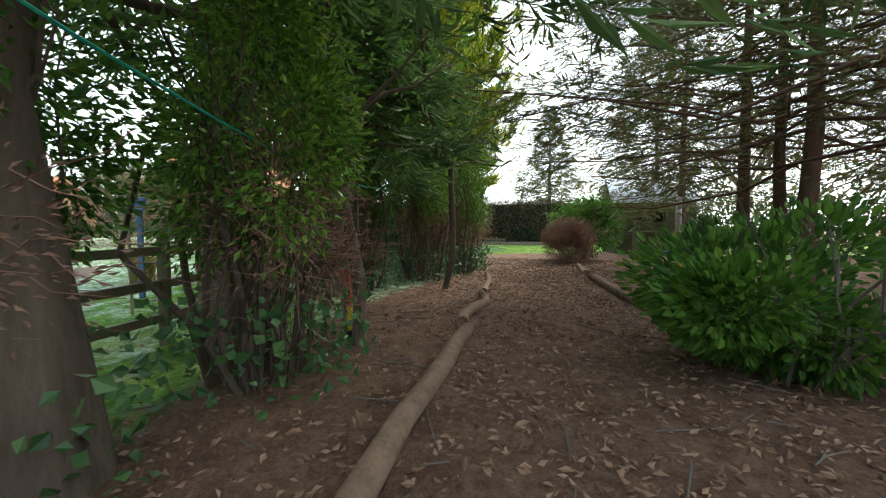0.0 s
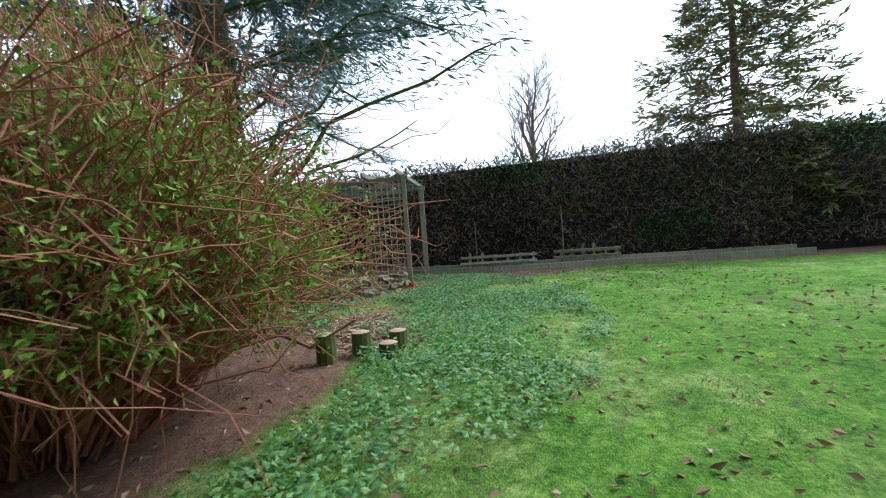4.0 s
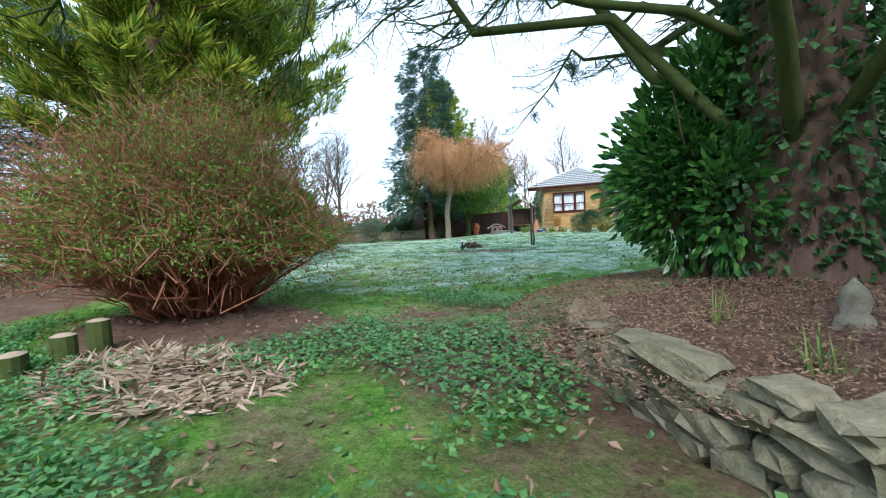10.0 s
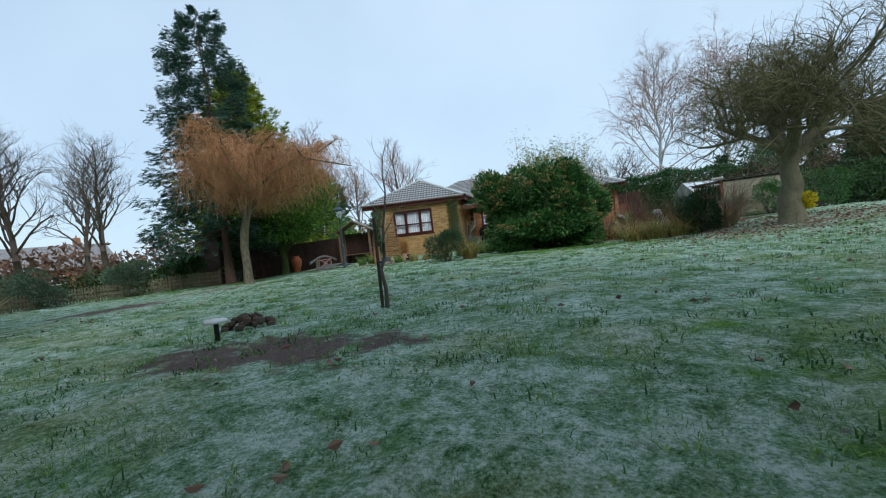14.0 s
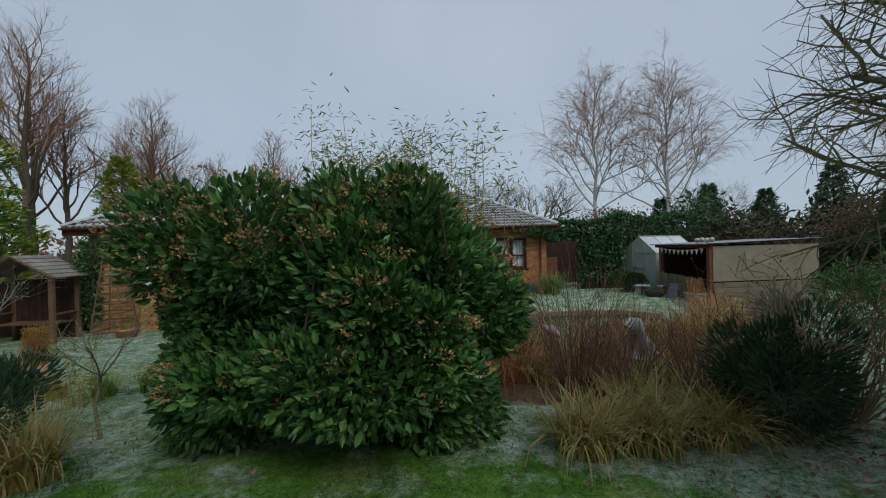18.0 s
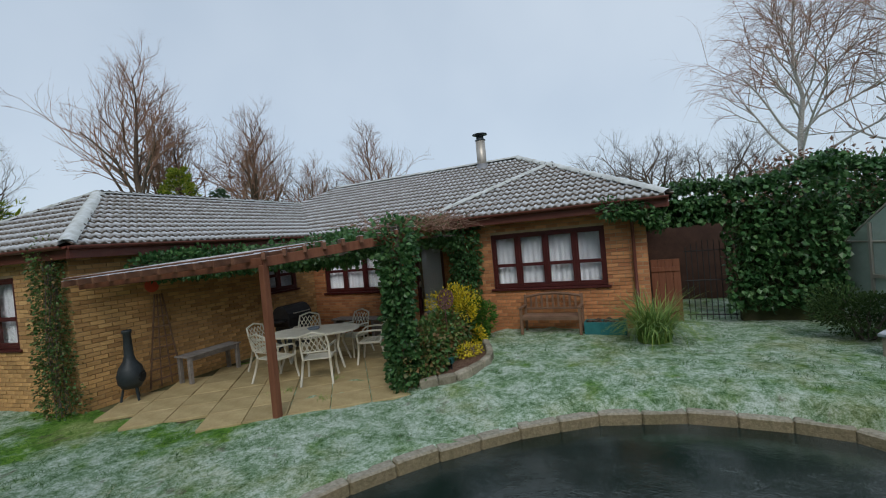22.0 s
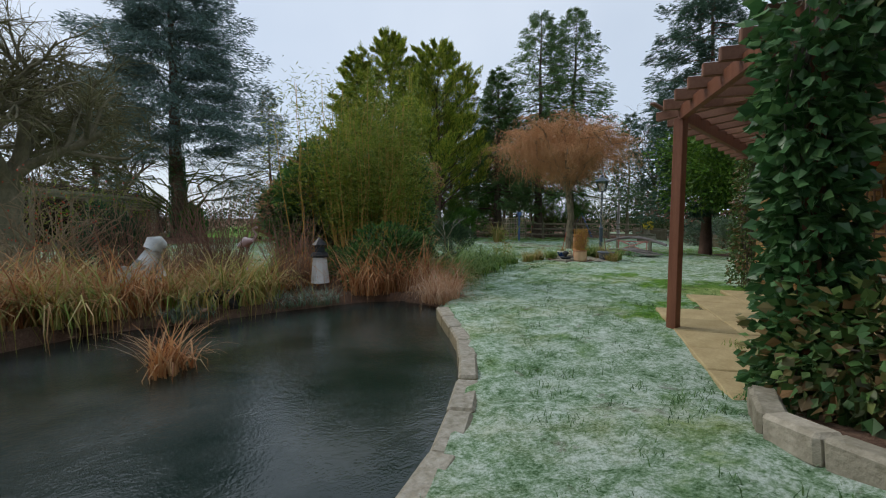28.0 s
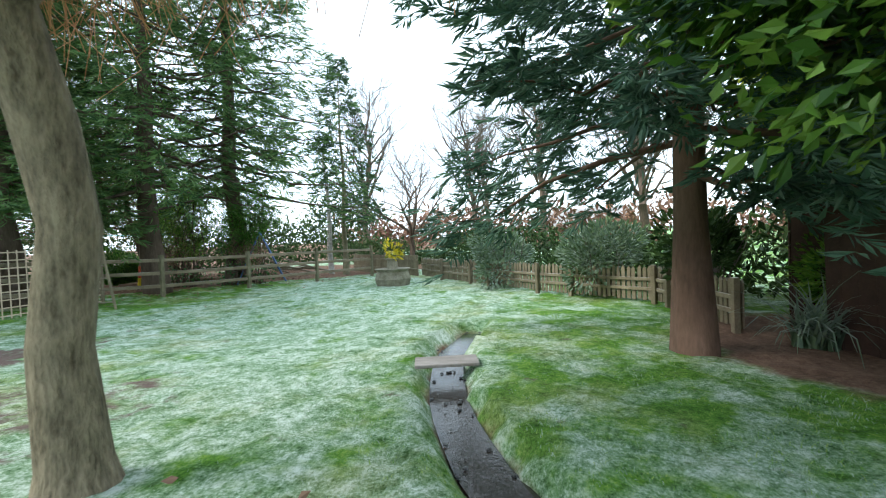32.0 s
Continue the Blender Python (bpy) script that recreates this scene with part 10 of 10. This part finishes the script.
for k in range(16):
    z = k * 0.15
    lap = pose(0, -D2 - 0.012, z, -7)
    if 1.35 < z < 1.95:
        part("board", Build().box((-W2, -0.012, 0), (-0.92, 0.012, 0.17), lap, 0.004), SHEDWOOD, shed)
        part("board", Build().box((0.42, -0.012, 0), (W2, 0.012, 0.17), lap, 0.004), SHEDWOOD, shed)
    else:
        part("board", Build().box((-W2, -0.012, 0), (W2, 0.012, 0.17), lap, 0.004), SHEDWOOD, shed)
    part("board", Build().box((-W2, D2 - 0.02, z), (W2, D2, z + 0.15), None, 0.004), SHEDWOOD, shed)
# near-black block fills the shed, painting the shade seen through its windows
part("body", Build().box((-W2 + 0.01, -D2 + 0.25, 0), (W2 - 0.01, D2 - 0.01, EH)), SHADE_BLACK, shed)
for s in (-1, 1):
    part("gable", Build().add([(s * W2, -D2, 0), (s * W2, D2, 0), (s * W2, D2, EH), (s * W2, 0, RHH - 0.05), (s * W2, -D2, EH), (s * (W2 - 0.03), -D2, 0), (s * (W2 - 0.03), D2, 0), (s * (W2 - 0.03), D2, EH), (s * (W2 - 0.03), 0, RHH - 0.05), (s * (W2 - 0.03), -D2, EH)], [(0, 1, 2, 4), (5, 9, 7, 6), (0, 5, 6, 1), (2, 7, 8, 3), (3, 8, 9, 4)], [(4, 2, 3), (9, 8, 7)]), SHEDWOOD, shed)
for x0 in (-0.88, -0.22):
    wfr = part("window", Build().box((x0, -D2 - 0.03, 1.43), (x0 + 0.04, -D2 + 0.03, 2.0)).box((x0 + 0.56, -D2 - 0.03, 1.43), (x0 + 0.6, -D2 + 0.03, 2.0)).box((x0 + 0.04, -D2 - 0.03, 1.43), (x0 + 0.56, -D2 + 0.03, 1.48)).box((x0 + 0.04, -D2 - 0.03, 1.95), (x0 + 0.56, -D2 + 0.03, 2.0)), SHEDWOOD, shed, "small dark shed window")
    part("pane", Build().box((x0 + 0.04, -D2 - 0.004, 1.48), (x0 + 0.56, -D2 + 0.004, 1.95)), GLASS, wfr)
for s in (-1, 1):
    cs = Build()
    xs = np.linspace(-W2 - 0.2, W2 + 0.2, 73)
    lo = [(x, s * (D2 + 0.14), EH - 0.06 + 0.018 * math.sin(x * 40)) for x in xs]
    hi = [(x, 0, RHH + 0.018 * math.sin(x * 40)) for x in xs]
    cs.add(lo + hi, [(i, i + 1, 73 + i + 1, 73 + i) for i in range(72)])
    rr_ = part("roof_sheet", cs, TIN, shed, "pale corrugated roof sheet", True)
    rr_.modifiers.new("thick", "SOLIDIFY").thickness = 0.01
lsk = thing("log_pile", G(-6.2, -42.6), "stack of cut logs leaning by the shed", "logs")
for k in range(12):
    part("log", Build().tube([(rng.uniform(-0.5, 0.5), rng.uniform(-0.3, 0.3), 0), (rng.uniform(-0.3, 0.3), 0.3, rng.uniform(0.7, 1.1))], 0.08, 8), BARK_RED, lsk)
teal = thing("stacked_pots", G(-9.6, -40.4), "stack of teal plastic pots", "plant pot")
for k in range(4):
    part("pot", Build().lathe([(0.1, k * 0.22), (0.14, k * 0.22 + 0.2), (0.16, k * 0.22 + 0.21), (0.12, k * 0.22 + 0.22)], 12), TEALPLASTIC, teal)
trc = thing("green_crates", G(-6.8, -39.3), "low heap of pale green plastic trays", "crate")
for k in range(3):
    part("tray", Build().box((-0.4, -0.25, k * 0.07), (0.4, 0.25, k * 0.07 + 0.05), pose(0, 0, 0, 0, 0, k * 9), 0.01), TEALPLASTIC, trc)
# leaf litter on the path
lt3 = Build()
n = 26000
s, l = rng.uniform(-2, 17, n), rng.normal(size=n) * 2.0 - 1.0
q = C0 + FWD * s[:, None] + LEFT * l[:, None]
lt3.leaves(np.c_[q, gz(*q.T) + 0.012], rng.normal(size=(n, 3)) * (1, 1, 0.28), 0.06, 0.5)
whole("path_litter", lt3, LITTER, "thick brown leaf litter on the woodland path", "leaf litter", "stuff")
tw3 = Build()
for k in range(330):
    s, l = rng.uniform(0, 16), rng.normal() * 2.2 - 0.6
    q = C0 + FWD * s + LEFT * l
    a = rng.uniform(0, 2 * math.pi)
    L = rng.uniform(0.1, 0.45)
    tw3.tube([(q[0], q[1], gzf(*q) + 0.02), (q[0] + L * math.cos(a), q[1] + L * math.sin(a), gzf(*q) + 0.03)], 0.006, 4, cap=False)
whole("fallen_twigs", tw3, TWIG, "small dead twigs on the path", "twigs", "stuff")

HERE = Matrix.Identity(4)
# ---- neighbours and distance ----
def far_house(at, turn, w, d, h, rise, label, wall=FAR_BRICK, roof_=FAR_TILE, storeys=1):
    e = thing("neighbour_house", at, label, "house", turn=turn)
    part("wall", Build().box((-w / 2, -d / 2, -1), (w / 2, d / 2, h)), wall, e)
    for s in (-1, 1):
        part("roof", Build().add([(-w / 2 - 0.3, s * (d / 2 + 0.4), h - 0.15), (w / 2 + 0.3, s * (d / 2 + 0.4), h - 0.15), (w / 2 + 0.3, 0, h + rise), (-w / 2 - 0.3, 0, h + rise), (-w / 2 - 0.3, s * (d / 2 + 0.4), h - 0.3), (w / 2 + 0.3, s * (d / 2 + 0.4), h - 0.3), (w / 2 + 0.3, 0, h + rise - 0.15), (-w / 2 - 0.3, 0, h + rise - 0.15)], [(0, 1, 2, 3), (7, 6, 5, 4), (0, 4, 5, 1), (1, 5, 6, 2), (3, 2, 6, 7), (0, 3, 7, 4)]), roof_, e)
        part("gable", Build().add([(s * w / 2, -d / 2, h), (s * w / 2, d / 2, h), (s * w / 2, 0, h + rise - 0.1)], (), [(0, 1, 2)]), wall, e)
    ch_ = part("chimney", Build().box((w * 0.25, -0.35, h + rise * 0.4), (w * 0.25 + 0.7, 0.35, h + rise + 0.9)), wall, e)
    part("chimney_pot", Build().lathe([(0.12, 0.0), (0.1, 0.35), (0.0, 0.35)], 10), TERRACOTTA, ch_, at=(w * 0.25 + 0.35, 0, h + rise + 0.9))
    for st in range(storeys):
        for k in range(3):
            x = -w / 2 + w * (k + 0.5) / 3
            z = 0.9 + st * 2.6
            for s in (-1, 1):
                wn_ = part("window", Build().box((x - 0.65, s * (d / 2) - 0.06, z), (x + 0.65, s * (d / 2) + 0.06, z + 1.1)), WHITE, e)
                # pane coloured near-black for the unlit room behind it
                part("pane", Build().box((x - 0.55, s * (d / 2 + 0.01) - 0.06, z + 0.1), (x + 0.55, s * (d / 2 + 0.01) + 0.06, z + 1.0)), SHADE_BLACK, wn_)
    return e


far_house((-78, -10, -0.9), 62, 12, 7, 2.6, 2.6, "red brick house with frosted roof among far trees")
far_house((-64, 16, -0.8), 70, 13, 8, 3.0, 3.0, "brown-roofed house behind the far trees")
HERE = CLEARING
far_house((20.5, -15.5, 0), 75, 10, 7, 4.6, 3.2, "red-tiled brick house behind the tall hedge", FAR_BRICK, RED_ROOF, 2)
HERE = Matrix.Identity(4)
far_house((30, 2, 0.3), 50, 10, 7, 2.6, 2.8, "brick house behind shrubs beyond the garden", FAR_BRICK, RED_ROOF)

# leafless trees in the distance: a few kinds, repeated
kinds = [
    bare_tree("far_tree", (-38, -8, -0.6), 11.5, 2.6, 0.22, (9, 5, 4, 4, 3), 0.45, 0.5, BARK, TWIG, "tall leafless tree beyond the garden", group="distant leafless trees", thick=0.05, leader=True),
    bare_tree("far_tree", (-10, 42, -0.2), 12.0, 3.4, 0.25, (7, 5, 4, 4, 2), 0.5, 0.35, BARK, TWIG, "round-headed leafless oak behind the house", group="distant leafless trees", thick=0.05),
    bare_tree("far_birch", (13.0, 28.0, 0.3), 20.0, 4.5, 0.24, (12, 5, 5, 5, 4), 0.42, 0.35, BIRCH, TWIG_RED, "tall weeping birch without leaves", 0.9, group="distant birches", thick=0.04, leader=True),
    bare_tree("far_tree", (-21, 18, -0.2), 10.0, 3.0, 0.16, (9, 5, 4, 4, 3), 0.42, 0.5, BARK, TWIG_RED, "slender leafless tree behind the bungalow", group="distant leafless trees", thick=0.05, leader=True),
]
for k, x, y, sc, tr in ((0, -42, -14, 1.05, 40), (0, -46, -3, 1.1, 110), (0, -36, 1, 0.95, 200), (0, -52, -20, 1.1, 300), (0, -33, -17, 0.7, 20), (0, -44, 6, 1.0, 80), (1, 4, 46, 1.0, 90), (1, 12, 50, 0.95, 200), (1, -2, 52, 0.9, 30), (1, -30, 30, 1.0, 120), (2, 19.3, 25.8, 1.0, 140), (2, 40, 24, 0.8, 40), (3, -28, 9, 1.3, 15), (3, -31, 12, 1.2, 75), (3, -24, 15, 0.9, 195), (3, -25, 16, 1.1, 60), (3, -17, 21, 0.95, 160), (3, -28, 12, 1.0, 240), (3, -34, 24, 1.1, 10), (1, 48, 12, 0.9, 70), (0, -30, -9, 0.75, 250), (1, 30, 40, 0.8, 10), (0, -40, -27, 1.0, 150), (0, 20, -40, 0.9, 20), (1, -40, -48, 1.0, 200), (3, -30, -50, 1.1, 90), (1, 5, -62, 1.0, 10)):
    o = copy_thing(kinds[k], pose(x, y, -0.4, 0, 0, tr))
    sc *= (1.2, 1.25, 1.0, 1.35)[k]
    o.scale = (sc, sc, sc)
bch = thing("birch_tree", G(-26.0, -21.6), "slim white-barked birch by the fence corner", "tree")
part("trunk", Build().tube(bent((0, 0, -0.1), (0.2, 0.1, 5.5), 0, 0.012, 7), np.linspace(0.12, 0.04, 7), 9), BIRCH, bch, shade=True)
bare_tree("lawn_end_tree", (-30, -19.5, -0.6), 7.5, 1.8, 0.13, (6, 5, 5, 4), 0.5, 0.35, BARK, TWIG, "small leafless tree beyond the picket fence", thick=0.03)

# belts of evergreen and bare scrub that close the view
def belt(name, pts, h, depth, n, mat_, label, size=0.35):
    ln = along(np.array(pts, float), 1.0)
    k = rng.uniform(0, len(ln) - 1.001, n)
    i = k.astype(int)
    p = ln[i] + (ln[i + 1] - ln[i]) * (k - i)[:, None] + rng.normal(size=(n, 2)) * depth * 0.4
    hh = h * (0.65 + 0.35 * np.sin(k * 0.9) * np.sin(k * 0.37 + 1))
    z = rng.uniform(0, 1, n) ** 0.8 * hh
    whole(name, Build().leaves(np.c_[p, gz(*p.T) + z - 0.1], rng.normal(size=(n, 3)) + (0, 0, 0.35), size, 0.4), mat_, label, "hedge", "stuff")


belt("far_hedge", [(-17, -6), (-21, -9.5), (-26, -12.8), (-31, -17.5), (-33, -26)], 2.0, 1.3, 11000, HEDGE_GREEN, "evergreen hedge beyond the picket fence", 0.22)
belt("far_scrub", [(-60, -40), (-58, -20), (-56, 0), (-50, 18), (-36, 32), (-15, 44), (10, 52), (32, 42), (48, 20)], 5.5, 4.0, 16000, TWIG_RED, "brown winter scrub in the distance", 0.8)
belt("far_evergreens", [(18, 22), (26, 20), (34, 12), (36, 2), (33, -8)], 6.0, 3.0, 9000, CONIFER, "dark evergreen belt beyond the garden", 0.6)
belt("scrub_bank", [(10.5, 3), (13, 0), (15, -4), (16, -9), (17, -16)], 3.2, 1.6, 8000, HEDGE, "brown hedge bank at the garden's side", 0.25)
belt("bramble_bank", [(5.5, 5.5), (9, 5.0), (12.5, 3), (14.5, -1), (15.5, -5)], 3.7, 1.6, 30000, TWIG_RED, "tall tangle of brown winter shrubs behind the shelter", 0.14)
belt("privet_bank", [(6, 4.6), (9.5, 4.3), (12, 2.2), (13.5, -2)], 3.4, 1.2, 9000, HEDGE_GREEN, "loose evergreen shrubs behind the shelter", 0.17)
belt("evergreen_border", [(9.5, -6.5), (10.5, -9), (12, -12), (12.8, -15)], 1.7, 1.2, 6000, HEDGE_GREEN, "mixed evergreen border beside the apple tree", 0.16)
belt("house_shrubs", [(-14, -1), (-16, 3), (-13, 8)], 3.2, 1.2, 4200, LAUREL, "green laurels beside the house", 0.2)
belt("wood_edge", [(-30, -38), (-20, -42), (-10, -46), (2, -48), (6, -50)], 4.5, 2.2, 12000, HEDGE_GREEN, "dark wood edge behind the shed", 0.3)
belt("wood_side", [(-34, -24), (-33, -32), (-30, -38)], 4.5, 2.0, 6000, HEDGE_GREEN, "dark undergrowth behind the path's start", 0.3)
for x, y, h in ((22, 24, 7), (25, 21, 6), (28, 18, 7.5), (19, 27, 6), (31, 9, 8), (34, 3, 7), (14, -3, 4.5)):
    conifer((x, y, 0), h, h * 0.28, CONIFER, "dark conifer in the neighbouring garden", BARK, 0.05, 3500, 0.2, 0.6, 0.34)
rsf = thing("rustic_fence", (0, 0, 0), "rustic fence of leaning split poles", "fence")
for k in range(12):
    u = k / 21
    x, y = -26.8 + 2.8 * u, -22.0 - 2.8 * u
    part("pole", Build().tube([(x, y, gzf(x, y) + 0.05 + 0.03 * (k % 5)), (x + 1.1, y - 1.0, gzf(x, y) + 0.35 + 0.12 * (k % 4))], 0.03, 5), FENCE_WOOD, rsf)
HERE = CLEARING
conifer((8.6, -41.6, 0), 10.5, 3.3, PINE, "yellow-green pine behind the tall hedge", BARK_RED, 0.1, 9000, 0.1, 0.45, 0.25)

HERE = Matrix.Identity(4)
# ---- grass blades on the lawns ----
def lawn(name, n, box, mat_, length, width, label, test):
    x, y = rng.uniform(box[0], box[1], n), rng.uniform(box[2], box[3], n)
    fr, dg, lt = masks(x, y)
    tuf = np.sin(x * 2.1 + 3 * np.sin(y * 1.3)) * np.sin(y * 2.4 + 2 * np.sin(x * 0.9))
    keep = (lt < 0.4) & (dg < 0.5) & ~poly_inside(POND, x, y) & (line_dist(BROOK, x, y) > 0.3) & test(x, y, fr)
    keep &= ~(poly_inside(PATIO, x, y)) & ~((x > -10) & (x < -5.4) & (y > -5.4)) & ~((x > -5.5) & (y > -0.05) & (x < 3.3))
    keep &= rng.uniform(size=n) < 0.55 + 0.45 * tuf
    x, y, tuf = x[keep], y[keep], tuf[keep]
    p = np.c_[x, y, gz(x, y) - 0.01]
    L = length * (0.7 + 0.6 * np.clip(tuf, 0, 1)) * rng.uniform(0.6, 1.3, len(x))
    whole(name, Build().blades(p, L * 0.8, np.full(len(x), 1.5), width * 0.85, 2), mat_, label, "grass", "stuff")


lawn("frosted_grass_blades", 150000, (-14, 6.5, -29, -9), LAWN_BLADE, 0.055, 0.007, "frosted lawn grass in uneven tufts", lambda x, y, f: (f > 0.25) & (rng.uniform(size=len(x)) < f + 0.15))
lawn("frosted_grass_blades", 90000, (-4, 4.5, -28, -13), LAWN_BLADE, 0.06, 0.006, "frosted lawn grass in uneven tufts", lambda x, y, f: (f > 0.2))
lawn("frosted_grass_blades", 90000, (-8.5, 7.5, -11.5, 0), LAWN_BLADE, 0.04, 0.006, "frosted short grass by the house", lambda x, y, f: f > 0.2)
lawn("frosted_grass_blades", 50000, (-22, -8, -22, -8), LAWN_BLADE, 0.04, 0.007, "frosted grass on the lower lawn", lambda x, y, f: f > 0.3)
lawn("green_grass_blades", 110000, (-6, 8, -37, -24), LAWN_GREEN, 0.055, 0.007, "green grass of the clearing", lambda x, y, f: (f < 0.75))
lawn("green_grass_blades", 60000, (-19, -5, -14.5, -5), LAWN_GREEN, 0.05, 0.007, "green grass along the stream and house", lambda x, y, f: (f < 0.62))

# longer tufts that stand out of the frosted lawn
tn = 6500
tx, ty = rng.uniform(-10, 7, tn), rng.uniform(-29.5, -9.5, tn)
fr_, dg_, lt_ = masks(tx, ty)
ok_ = (lt_ < 0.3) & (rng.uniform(size=tn) < 0.35 + 0.65 * (np.sin(tx * 0.8 + 1.5 * np.sin(ty * 0.5)) * np.sin(ty * 0.9) > -0.1))
tx, ty = np.repeat(tx[ok_], 16), np.repeat(ty[ok_], 16)
tx, ty = tx + rng.normal(size=len(tx)) * 0.07, ty + rng.normal(size=len(ty)) * 0.07
dk = np.repeat(rng.uniform(size=len(tx) // 16) < 0.5, 16)
for pick, mt, wd_, lb in ((dk, LAWN_DARK, 0.011, "longer dark green tufts in the frosted lawn"), (~dk, LAWN_GREEN, 0.009, "longer green tufts in the frosted lawn")):
    whole("grass_tufts", Build().blades(np.c_[tx[pick], ty[pick], gz(tx[pick], ty[pick]) - 0.01], rng.uniform(0.04, 0.1, pick.sum()), np.full(pick.sum(), 1.5), wd_, 2), mt, lb, "grass", "stuff")
tn = 1300
tx, ty = rng.uniform(-5, 6, tn), rng.uniform(-9, -0.5, tn)
fr_, dg_, lt_ = masks(tx, ty)
ok_ = (lt_ < 0.3) & ~poly_inside(POND, tx, ty) & (line_dist(POND, tx, ty, True) > 0.35) & ~poly_inside(PATIO, tx, ty) & ~((ty > -0.3) & (tx < 3.3))
tx, ty = np.repeat(tx[ok_], 14), np.repeat(ty[ok_], 14)
tx, ty = tx + rng.normal(size=len(tx)) * 0.05, ty + rng.normal(size=len(ty)) * 0.05
whole("grass_tufts", Build().blades(np.c_[tx, ty, gz(tx, ty) - 0.01], rng.uniform(0.03, 0.09, len(tx)), np.full(len(tx), 1.1), 0.007, 2), LAWN_DARK, "green tufts in the frosted grass by the pond", "grass", "stuff")

# ---- single bricks of the bungalow's walls ----
for nm in ("front_wall", "patio_wall", "end_wall", "recess_wall", "recess_side_wall", "side_wall"):
    m, w, L, holes, mt, lim = WALLM[nm]
    bricks(m, L, -0.3, 2.5, holes, mt, w, lim)
